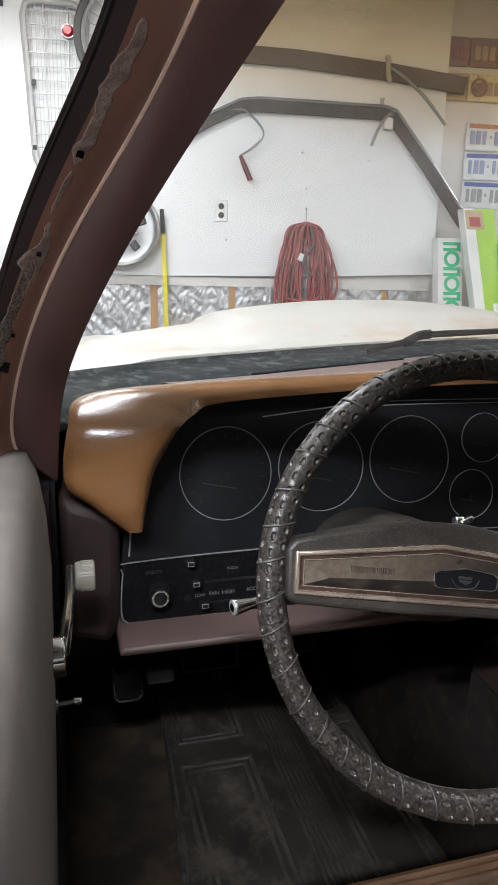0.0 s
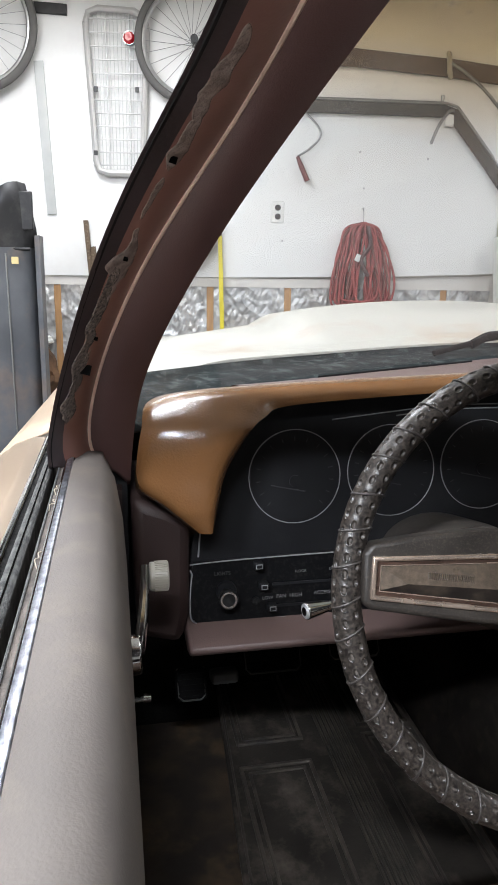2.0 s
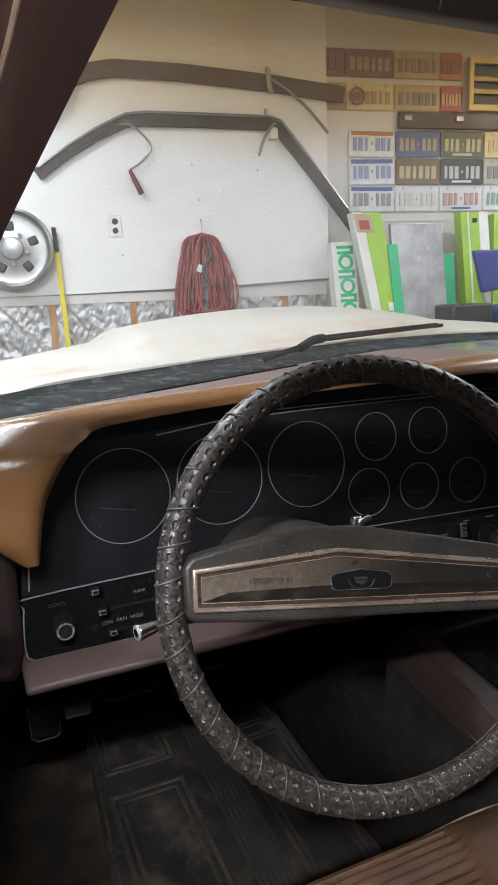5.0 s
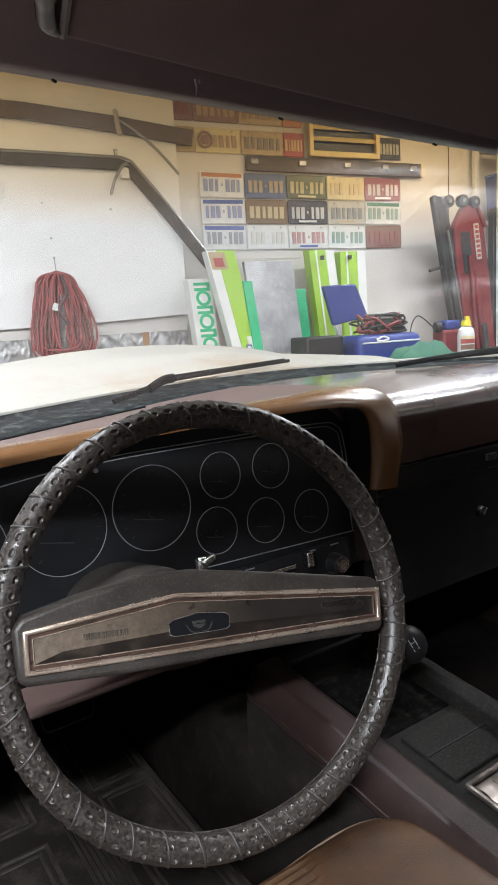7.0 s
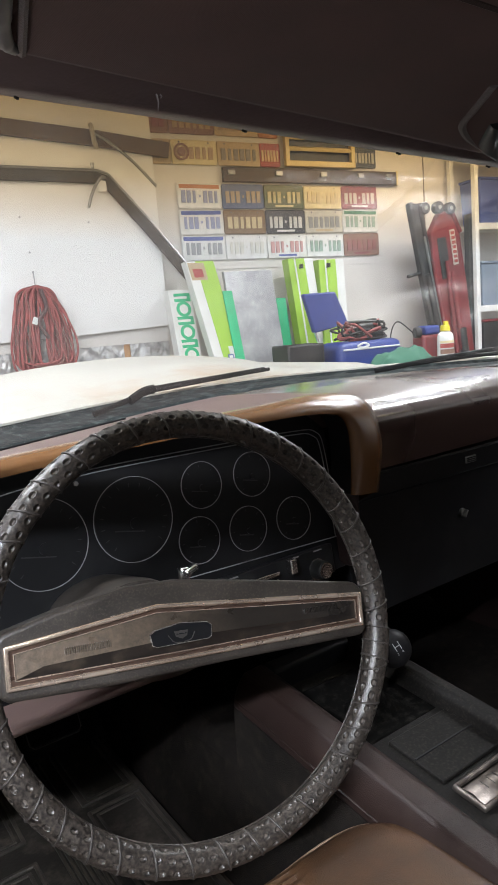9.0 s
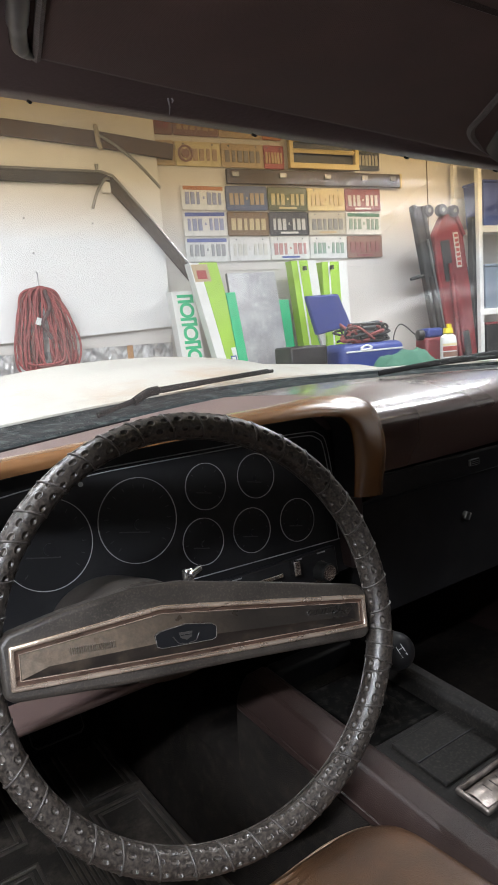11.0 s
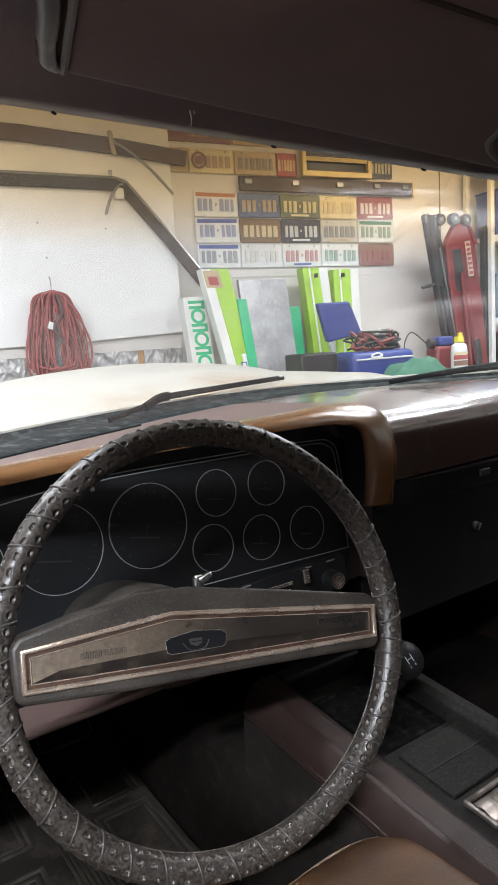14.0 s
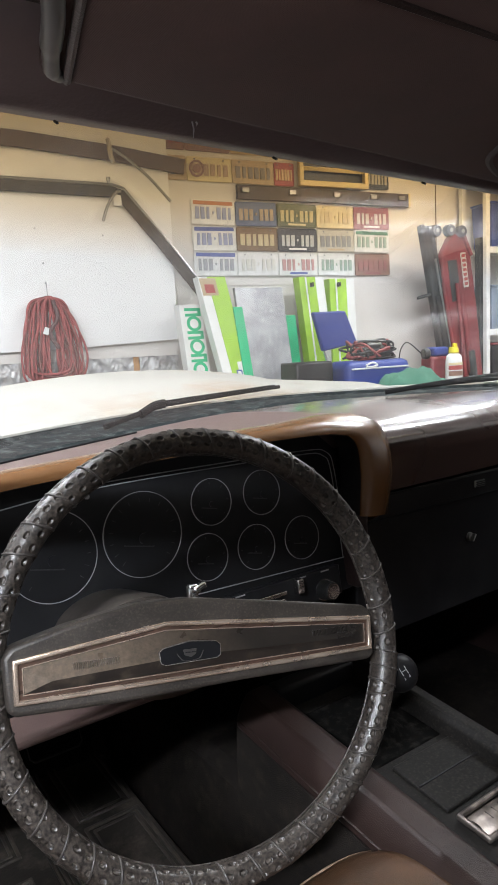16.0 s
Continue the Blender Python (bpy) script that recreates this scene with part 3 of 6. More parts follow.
# steering column
col = part("steering_column", loft([[Vector((-0.004 + 1.16 * r * math.cos(a), y, z + r * math.sin(a) * (0.82 if math.sin(a) > 0 else 0.45))) for a in [2 * math.pi * k / 32 for k in range(32)]] for y, z, r in ((0.035, 0.835, 0.035), (0.04, 0.835, 0.052), (0.06, 0.832, 0.056), (0.085, 0.83, 0.057), (0.088, 0.83, 0.053), (0.093, 0.83, 0.053), (0.096, 0.83, 0.058), (0.113, 0.828, 0.059), (0.116, 0.828, 0.055), (0.121, 0.828, 0.055), (0.124, 0.828, 0.060), (0.142, 0.826, 0.060), (0.145, 0.826, 0.056), (0.150, 0.825, 0.056), (0.153, 0.825, 0.061), (0.178, 0.822, 0.061), (0.25, 0.810, 0.058), (0.33, 0.795, 0.056))], close=True, cap=True), COLUMN, car, "dusty black ribbed steering column shroud", smooth=25)
part("turn_signal_lever", newtube(curve([(-0.06, 0.108, 0.838), (-0.12, 0.1, 0.834), (-0.19, 0.09, 0.828)]), [0.0038] * 12 + [0.005], 10), DULL_CHROME, col, "chrome turn signal lever")
part("lever_tip", newcyl((-0.186, 0.091, 0.828), (-0.210, 0.0855, 0.827), 0.005, 0.0085, 24), CHROME, col, bevel=0.001)
part("lever_cap", newcyl((-0.2098, 0.0855, 0.827), (-0.2112, 0.0852, 0.827), 0.0075, 0.007, n=24), RING, col, "bright lever end ring")
part("lever_eye", newcyl((-0.2110, 0.0852, 0.827), (-0.2118, 0.085, 0.827), 0.0042, n=18), CHROME, col)
part("ignition_lever", newbox((0.066, 0.150, 0.862), (0.012, 0.012, 0.028)), CHROME, col, "chrome ignition lever", bevel=0.003)
part("ignition_tab", newbox((0.073, 0.145, 0.871), (0.018, 0.010, 0.009), Matrix.Rotation(radians(-22), 4, "Y")), CHROME, col, bevel=0.003)

# steering wheel: x to the right, y up in its plane, z towards the driver
_a, _b = radians(16.4), radians(-6.8)
_n = Vector((math.sin(_b) * math.cos(_a), -math.cos(_a) * math.cos(_b), math.sin(_a)))
_u = Vector((math.cos(_b), math.sin(_b), 0))
_v = _n.cross(_u)
WM = Matrix(((_u.x, _v.x, _n.x, 0.004), (_u.y, _v.y, _n.y, 0.006), (_u.z, _v.z, _n.z, 0.867), (0, 0, 0, 1)))
RIM, TUB = 0.1972, 0.0126


def rim_point(a, b, r):
    return Vector(((RIM + r * math.cos(b)) * math.cos(a), (RIM + r * math.cos(b)) * math.sin(a), r * math.sin(b)))


HOLE = material("leather_under_holes", (0.088, 0.074, 0.063), 0.55, colour2=(0.045, 0.038, 0.033), scale=40, bump=0.1, bump_scale=900, spec=0.3)
NA, NB = 2200, 112
HOLES = 92
holes = np.zeros((NA, NB))
bm = bmesh.new()
vs = []
for i in range(NA):
    a = 2 * math.pi * i / NA
    ringv = []
    for j in range(NB):
        b = 2 * math.pi * j / NB
        r = TUB + 0.0004 * noise.noise(Vector((math.cos(a) * 14, math.sin(a) * 14, b * 1.3)))
        dent, lip = 0.0, 0.0
        for row in range(8):
            bb = 2 * math.pi * (row + 0.5) / 8
            db = (b - bb + math.pi) % (2 * math.pi) - math.pi
            if abs(db) > 0.5:
                continue
            ph = a / (2 * math.pi) * HOLES + 0.5 * (row % 2)
            da = (ph - round(ph)) * 2 * math.pi / HOLES * RIM
            d = math.hypot(da / 0.0034, db * TUB / 0.0022)
            lip = max(lip, math.exp(-((d - 1.2) / 0.22) ** 2))
            dent = max(dent, 1 - ease((d - 0.82) / 0.2))
        ringv.append(bm.verts.new(rim_point(a, b, r - 0.0026 * dent + 0.0003 * lip)))
        holes[i, j] = dent
    vs.append(ringv)
for i in range(NA):
    p, q = vs[i], vs[(i + 1) % NA]
    for j in range(NB):
        f = bm.faces.new((p[j], q[j], q[(j + 1) % NB], p[(j + 1) % NB]))
        f.material_index = 1 if min(holes[i, j], holes[(i + 1) % NA, j], holes[i, (j + 1) % NB]) > 0.75 else 0
wheel = part("steering_wheel", bm, [LEATHER, HOLE], car, "steering wheel in a perforated black laced leather cover", smooth=180)
wheel.matrix_local = WM
# spiral lacing, one wrap built and turned round
bm = newtube([rim_point(0.026 * math.cos(b), b, TUB + 0.0002) for b in [2 * math.pi * k / 26 for k in range(27)]], 0.0011, 6)
first_lace = part("lacing", bm, LACE, wheel, smooth=180)
WRAPS = 40
for k in range(1, WRAPS):
    ob = new("lacing", first_lace.data)
    ob.parent = wheel
    ob.matrix_local = Matrix.Rotation(2 * math.pi * k / WRAPS + random.uniform(-0.02, 0.02), 4, "Z")
bm = newtube([rim_point(2 * math.pi * k / 160, radians(205), TUB + 0.0007) for k in range(161)], 0.0012, 6)
part("lacing_seam", bm, LEATHER, wheel, smooth=180)
bm = newtube([rim_point(radians(-24 + 0.5 * k), 0, 0.0) for k in range(19)], TUB + 0.0013, 24)
part("cover_end", bm, LEATHER, wheel, "overlapping end of the leather cover", smooth=60)

for k in range(3):
    part("lacing", newtube([rim_point(radians(-24 + 4.6 * k) + 0.012 * math.sin(b), b + 1.57, TUB + 0.0016) for b in [math.pi * 2 * j / 26 for j in range(27)]], 0.0010, 6), LACE, wheel, smooth=180)

# hub pad with woodgrain insert
pad_out = [(-0.186, 0.038), (-0.178, 0.046), (-0.13, 0.053), (-0.07, 0.057), (-0.02, 0.052), (0.06, 0.032), (0.166, 0.004), (0.174, -0.005), (0.168, -0.046), (0.16, -0.05), (0.02, -0.033), (-0.09, -0.022), (-0.18, -0.009), (-0.187, -0.004)]
bm = prism(pad_out, "z", -0.012, 0.016)
part("hub_pad", bm, PAD, wheel, "dusty black padded hub bar", bevel=0.007, segs=4)
fr_out = [(-0.1785, 0.0355), (-0.047, 0.0365), (0.1695, -0.0075), (0.1635, -0.0405), (-0.03, -0.018), (-0.1815, 0.0)]


def inset(poly, d):
    c = sum((Vector((*p, 0)) for p in poly), Vector()) / len(poly)
    out = []
    n = len(poly)
    for i in range(n):
        p0, p1, p2 = Vector(poly[i - 1]), Vector(poly[i]), Vector(poly[(i + 1) % n])
        e1, e2 = (p1 - p0).normalized(), (p2 - p1).normalized()
        n1, n2 = Vector((e1.y, -e1.x)), Vector((e2.y, -e2.x))
        if n1.dot(Vector(c.xy) - p1) < 0:
            n1.negate()
        if n2.dot(Vector(c.xy) - p1) < 0:
            n2.negate()
        m = (n1 + n2).normalized()
        out.append(p1 + m * d / max(0.4, m.dot(n1)))
    return out


def band(poly, d0, d1, z0, z1):
    a, b = inset(poly, d0), inset(poly, d1)
    bm = bmesh.new()
    n = len(poly)
    q = [[bm.verts.new((p.x, p.y, z)) for p in pl] for pl, z in ((a, z0), (a, z1), (b, z1), (b, z0))]
    for r0, r1 in zip(q, q[1:] + q[:1]):
        for k in range(n):
            bm.faces.new((r0[k], r0[(k + 1) % n], r1[(k + 1) % n], r1[k]))
    return bm


part("hub_trim", band(fr_out, 0.0, 0.0044, 0.012, 0.0195), BRIGHT, wheel, "worn bright metal trim round the hub bar", smooth=50, bevel=0.0016, segs=3)
part("hub_insert", prism([tuple(p) for p in inset(fr_out, 0.0026)], "z", 0.010, 0.0165), HUB_BROWN, wheel, "faded brown woodgrain insert", smooth=0)
part("hub_trim", band(fr_out, 0.0074, 0.0081, 0.0145, 0.0176), BRIGHT, wheel, smooth=0)
inner = inset(fr_out, 0.0084)
bm = bmesh.new()
lo = [bm.verts.new((p.x, p.y, 0.0165)) for p in inner]
rl, rm, rr_ = bm.verts.new((-0.150, 0.0128, 0.0215)), bm.verts.new((-0.035, 0.0038, 0.0225)), bm.verts.new((0.140, -0.0226, 0.0215))
# Lower faces get plain black: the ridge's shading is put into its colour.
for f, shaded in (((lo[0], lo[1], rm, rl), 0), ((lo[1], lo[2], rr_, rm), 0), ((lo[2], lo[3], rr_), 1), ((lo[3], lo[4], rm, rr_), 1), ((lo[4], lo[5], rl, rm), 1), ((lo[5], lo[0], rl), 0)):
    bm.faces.new(f).material_index = shaded
part("hub_ridge", bm, [HUB_DARK, HUB_SHADED], wheel, "raised ridge, upper faces tan for dust and sheen, lower faces shaded black", smooth=0)
for side, cx, cy in ((-1, -0.112, 0.011), (1, 0.118, -0.017)):
    for k in range(22):
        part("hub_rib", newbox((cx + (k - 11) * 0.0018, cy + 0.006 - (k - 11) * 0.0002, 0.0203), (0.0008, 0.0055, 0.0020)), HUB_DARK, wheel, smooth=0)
EMBLEM = material("worn_emblem_print", (0.05, 0.045, 0.041), 0.6, metal=0.2)
EMB = [(-0.0625, 0.0155), (-0.0575, 0.0185), (-0.03, 0.0195), (-0.002, 0.0115), (0.0025, 0.006), (0.0, -0.0065), (-0.004, -0.0085), (-0.058, -0.0015), (-0.0625, 0.002)]
EMB = [(-0.03 + (a + 0.03) * 0.9, 0.0045 + (b - 0.0045) * 0.74) for a, b in EMB]
part("hub_emblem", prism(EMB, "z", 0.0195, 0.0226), BLACK, wheel, "black hub emblem in a bright border", bevel=0.0006)
part("emblem_border", band(EMB, 0.0, 0.0005, 0.0222, 0.0229), DULL_CHROME, wheel, smooth=0)
for side in (-1, 1):
    part("emblem_wreath", newtube(curve([(-0.031 + side * 0.001, -0.0015, 0.0229), (-0.031 + side * 0.008, -0.0002 - side * 0.0008, 0.0229), (-0.031 + side * 0.0125, 0.006 - side * 0.0014, 0.0229)]), 0.00045, 6), EMBLEM, wheel)
part("emblem_crest", prism([(-0.0375, 0.0095), (-0.0245, 0.0078), (-0.026, 0.0032), (-0.031, 0.0015), (-0.0365, 0.0045)], "z", 0.0222, 0.0229), EMBLEM, wheel, smooth=0)
part("crest_bar", newbox((-0.031, 0.006, 0.0231), (0.010, 0.0008, 0.0004), Matrix.Rotation(-0.13, 4, "Z")), BLACK, wheel, smooth=0)

# console
CONSOLE = material("console_brown", (0.023, 0.0132, 0.0112), 0.42, colour2=(0.018, 0.0108, 0.0096), scale=9, bump=0.3, bump_scale=700, spec=0.3, spots=(0.05, 0.036, 0.029), spot_scale=50, spot_amount=0.3)
con = part("centre_console", prism([(0.1815, 0.572), (0.183, 0.59), (0.189, 0.607), (0.200, 0.622), (0.232, 0.624), (0.240, 0.618), (0.242, 0.572)], "y", -0.75, 0.255), CONSOLE, car, "dark brown and black centre console", bevel=0.004)
part("console_body", prism([(0.242, 0.30), (0.242, 0.585), (0.385, 0.585), (0.388, 0.616), (0.396, 0.624), (0.414, 0.623), (0.43, 0.60), (0.43, 0.30)], "y", -0.75, 0.26), CONSOLE_BLACK, con, "black moulded console tray", bevel=0.003)
part("console_flank", prism([(0.196, 0.30), (0.186, 0.571), (0.2415, 0.571), (0.2415, 0.30)], "y", -0.75, 0.26), SHADED_CARPET, con, "carpeted console flank, darkened for shade")
part("console_ridge", newtube([(0.392, 0.25, 0.604), (0.392, -0.7, 0.604)], 0.002, 6), RUBBER, con)
part("console_front", newbox((0.315, 0.245, 0.59), (0.15, 0.03, 0.06)), BLACK, con, bevel=0.006)
part("console_seam", newtube([(0.1815, 0.25, 0.585), (0.1815, -0.7, 0.585)], 0.0018, 6), CONSOLE, con)
part("console_tray", newbox((0.316, -0.05, 0.588), (0.146, 0.28, 0.016)), CONSOLE_BLACK, con, bevel=0.002)
# Flat black slab stands in for the shaded hole round the shifter.
part("shifter_well", newbox((0.316, 0.125, 0.5885), (0.138, 0.14, 0.018)), WELL, con, "flat black slab for the shaded hole round the shifter", bevel=0.003)
part("console_panel", newbox((0.332, 0.0, 0.596), (0.112, 0.088, 0.010)), CONSOLE_BLACK, con, "dusty black console plate", bevel=0.002)
part("console_groove", newbox((0.332, 0.0, 0.6015), (0.110, 0.002, 0.0015)), DEEP, con, smooth=0)
part("shifter_boot", loft([[Vector((0.315 + r * math.cos(a) * 1.2, 0.11 + r * math.sin(a), z)) for a in [2 * math.pi * k / 20 for k in range(20)]] for r, z in ((0.048, 0.586), (0.044, 0.592), (0.03, 0.60), (0.018, 0.612), (0.01, 0.63))], close=True, cap=True), WELL, con, "black rubber shifter boot")
part("shifter_rod", newcyl((0.315, 0.11, 0.62), (0.285, 0.055, 0.715), 0.0055), DULL_CHROME, con)
bm = bmesh.new()
bmesh.ops.create_uvsphere(bm, u_segments=32, v_segments=20, radius=0.0235)
bmesh.ops.transform(bm, matrix=Matrix.Translation((0.285, 0.05, 0.727)), verts=bm.verts[:])
knob = part("shift_knob", bm, BLACK, con, "black ball shift knob with white pattern", smooth=180)
nrm = Vector((-0.42, -0.68, 0.6)).normalized()
KM = Matrix.Translation(Vector((0.285, 0.05, 0.727)) + nrm * 0.0234) @ nrm.to_track_quat("Z", "Y").to_matrix().to_4x4() @ Matrix.Rotation(radians(28), 4, "Z")
bm = bmesh.new()
for c, s in (((-0.0035, 0, 0), (0.0008, 0.010, 0.0006)), ((0.0035, 0, 0), (0.0008, 0.010, 0.0006)), ((0, 0, 0), (0.007, 0.0008, 0.0006))):
    box(bm, c, s)
bmesh.ops.transform(bm, matrix=KM, verts=bm.verts[:])
part("shift_pattern", bm, WHITE_MARK, con, smooth=0)
text_mesh("shift_number", "2", 0.0048, WHITE_MARK, con, KM @ Matrix.Translation((-0.0035, -0.0085, -0.0015)))
text_mesh("shift_number", "4", 0.0048, WHITE_MARK, con, KM @ Matrix.Translation((0.0035, -0.0085, -0.0015)))
ASH = material("worn_brownish_chrome", (0.24, 0.205, 0.18), 0.45, metal=0.85, colour2=(0.10, 0.085, 0.075), scale=60, bump=0.2, bump_scale=300)
part("ashtray_bezel", band([(0.274, -0.056), (0.372, -0.056), (0.372, -0.102), (0.274, -0.102)], 0.0, 0.0055, 0.598, 0.6065), ASH, con, "worn chrome ashtray frame", bevel=0.003)
part("ashtray_lid", loft([[(0.281, -0.0615 - 0.035 * k / 8, 0.598 + 0.008 * math.sin(math.pi * k / 8)) for k in range(9)], [(0.365, -0.0615 - 0.035 * k / 8, 0.598 + 0.008 * math.sin(math.pi * k / 8)) for k in range(9)]]), ASH, con, "curved chrome ashtray lid", solid=0.002)
for k in range(4):
    part("lid_groove", newbox((0.303 + k * 0.012, -0.079, 0.6068), (0.0006, 0.012, 0.0008)), BLACK, con, smooth=0)
con.matrix_local = pose(0, -0.05, 0.6, 6) @ pose(0, 0.05, -0.6)
part("tunnel", prism([(0.17, 0.28), (0.20, 0.50), (0.42, 0.50), (0.45, 0.28)], "y", -0.8, 0.9), SHADED_CARPET, car, "carpeted transmission tunnel, darkened for shade", bevel=0.02)

# driver's seat
PIPING = material("worn_seat_piping", (0.27, 0.18, 0.125), 0.4, colour2=(0.17, 0.105, 0.07), scale=60, bump=0.2, bump_scale=500)
SX0, SX1, SY0, SY1, SR = -0.34, 0.230, -0.60, 0.003, 0.10
seat_rows = []
for i in range(141):
    x = SX0 - 0.01 + (SX1 - SX0 + 0.02) * i / 140
    row = []
    for j in range(151):
        y = SY0 - 0.01 + (SY1 - SY0 + 0.02) * j / 150
        cx, cy = max(SX0 + SR, min(SX1 - SR, x)), max(SY0 + SR, min(SY1 - SR, y))
        dx, dy = x - cx, y - cy
        r = math.hypot(dx, dy)
        inner_d = min(x - SX0, SX1 - x, y - SY0, SY1 - y) if r < 1e-6 or dx == 0 or dy == 0 else SR - r
        px, py, z = x, y, 0.0
        if inner_d < 0.003:
            k = (SR - 0.001) / max(r, 1e-6)
            px, py, z = cx + dx * k, cy + dy * k, 0.53
        else:
            e = min(1.0, inner_d / 0.055)
            z = 0.556 + 0.048 * math.sqrt(max(0.0, 1 - (1 - e) ** 2))
            rib = ease((min(x - SX0, SX1 - x, y - SY0) - 0.035) / 0.02) * ease((SY1 - y - 0.004) / 0.01) * ease((0.075 + 0.25 * (y + 0.02) - x) / 0.012 if y > -0.2 else (0.03 - x) / 0.012)
            z += 0.0022 * math.sin(y * 2 * math.pi / 0.0115) * rib - 0.004 * rib
        row.append((px, py, z))
    seat_rows.append(row)
seat = part("driver_seat", loft(seat_rows), SEAT, car, "tan ribbed vinyl driver's seat with smooth bolster", smooth=70)
part("seat_piping", newtube(curve([(0.05, 0.0, 0.569), (0.130, 0.0, 0.574), (0.183, -0.013, 0.574), (0.218, -0.052, 0.574), (0.229, -0.098, 0.574), (0.230, -0.3, 0.574)]), 0.0034, 8), PIPING, seat, "worn pale edge piping")
part("seat_base", newbox((-0.065, -0.3, 0.42), (0.5, 0.5, 0.24)), CARPET, seat, bevel=0.02)

# floor, mat and firewall
part("car_floor", newbox((-0.06, -0.2, 0.27), (0.64, 2.0, 0.04)), CARPET, car, "dirty brown carpeted car floor")
part("passenger_floor", newbox((0.74, -0.2, 0.27), (0.955, 2.0, 0.04)), SHADED_CARPET, car, "carpeted passenger floor, darkened for shade")
part("firewall", loft([[(x, 0.70, 0.288), (x, 0.84, 0.36), (x, 0.92, 0.5), (x, 0.93, 0.89)] for x in (-0.38, 0.42, 1.22)]), RUBBER, car, "dark firewall and toe board", solid=0.01)
mat_rows = prism([(-0.228, 0.0), (0.165, 0.0), (0.165, 0.6), (-0.19, 0.6)], "z", 0.0, 0.008)
fm = part("floor_mat", mat_rows, MAT_RUBBER, car, "scuffed black rubber floor mat with moulded frames", bevel=0.003)
fm.matrix_local = pose(0.0, 0.2, 0.29, 2.5, 0, 0)


MAT_EDGE = material("worn_mat_edge", (0.10, 0.084, 0.068), 0.5, colour2=(0.035, 0.03, 0.027), scale=25, bump=0.4, bump_scale=300)


def mat_frame(x0, y0, x1, y1, w):
    poly = [(x0, y0), (x1, y0), (x1, y1), (x0, y1)]
    part("mat_frame", band(poly, 0, w, 0.006, 0.0125), MAT_EDGE, fm, bevel=0.002)
    part("mat_frame", band(poly, w * 2, w * 2.8, 0.006, 0.011), MAT_EDGE, fm, bevel=0.0015)


mat_frame(-0.188, 0.02, -0.058, 0.32, 0.007)
mat_frame(-0.182, 0.372, -0.058, 0.58, 0.006)
part("mat_rib", newbox((-0.2, 0.3, 0.009), (0.004, 0.56, 0.004), Matrix.Rotation(-0.05, 4, "Z")), MAT_EDGE, fm, bevel=0.0012)
mat_frame(0.05, 0.02, 0.155, 0.37, 0.006)
mat_frame(0.05, 0.39, 0.155, 0.58, 0.006)
for k in range(7):
    part("mat_rib", newbox((-0.022 + k * 0.0085, 0.3, 0.010), (0.0042, 0.58, 0.006)), MAT_EDGE, fm, bevel=0.0012)


PEDAL_BLACK = material("worn_pedal_rubber", (0.005, 0.005, 0.005), 0.7, spec=0.08)
PEDAL_EDGE = material("dull_pedal_edge", (0.075, 0.072, 0.068), 0.45, metal=0.4)


def pedal(x, y, z, w, h, trim, tilt=-35):
    p = part("pedal", newbox((0, 0, 0), (w, 0.014, h)), PEDAL_BLACK, car, "black ribbed pedal pad", bevel=0.005)
    p.matrix_local = pose(x, y, z, tilt, 0, 0)
    for k in range(5):
        part("pedal_rib", newbox((0, -0.008, (k - 2) * h / 6), (w * 0.85, 0.004, 0.003)), PEDAL_BLACK, p)
    if trim:
        part("pedal_trim", newtube([(-w / 2 + 0.003, -0.004, h / 2), (-w / 2 + 0.004, -0.006, -h / 2 + 0.006), (-w / 2 + 0.010, -0.006, -h / 2), (w / 2 - 0.01, -0.006, -h / 2), (w / 2 - 0.004, -0.006, -h / 2 + 0.006), (w / 2 - 0.003, -0.004, h / 2)], 0.0014, 8), PEDAL_EDGE, p, "worn pedal trim")
    part("pedal_arm", newtube([(0, 0.006, 0), (0, 0.03, 0.08), (0, 0.02, 0.25)], 0.007, 8), RUBBER, p)


pedal(-0.281, 0.42, 0.548, 0.046, 0.046, True)
pedal(-0.16, 0.42, 0.587, 0.09, 0.055, True)
pedal(-0.03, 0.43, 0.592, 0.085, 0.055, True)
RELEASE_GREY = material("grey_release_rubber", (0.10, 0.098, 0.094), 0.5, bump=0.2, bump_scale=400)
part("brake_release", newbox((-0.242, 0.36, 0.595), (0.038, 0.03, 0.018), Matrix.Rotation(-0.3, 4, "X")), RELEASE_GREY, car, "grey rubber release pad", bevel=0.005)
# Black board: the shade under the dash is put into its colour.
part("under_dash", newbox((0.4, 0.48, 0.70), (1.6, 0.3, 0.03)), DEEP, car, "dash underside, blacked out for its shade")

# driver's door
STRAW = material("dry_straw", (0.42, 0.36, 0.28), 0.8)
dz = 0.957
prof = [(-0.4188, dz - 0.006), (-0.4172, dz + 0.0032), (-0.408, dz + 0.005), (-0.395, dz + 0.003), (-0.3885, dz - 0.002), (-0.3835, dz - 0.012), (-0.3785, dz - 0.045), (-0.376, dz - 0.09), (-0.3775, dz - 0.2), (-0.384, dz - 0.45), (-0.397, dz - 0.62)]
rows = []
for i in range(41):
    y = -0.95 + 1.165 * i / 40
    t = ease((y - 0.13) / 0.085)
    rows.append([(x - 0.006 * t * (k > 3), y, z - 0.006 * t) for k, (x, z) in enumerate(prof)])
door = part("driver_door", loft(rows), DOOR_VINYL, car, "driver's door with grey-brown vinyl trim, window down", smooth=60, solid=0.006)
part("door_end", newbox((-0.41, 0.222, 0.71), (0.045, 0.012, 0.42)), BROWN, door, bevel=0.004)
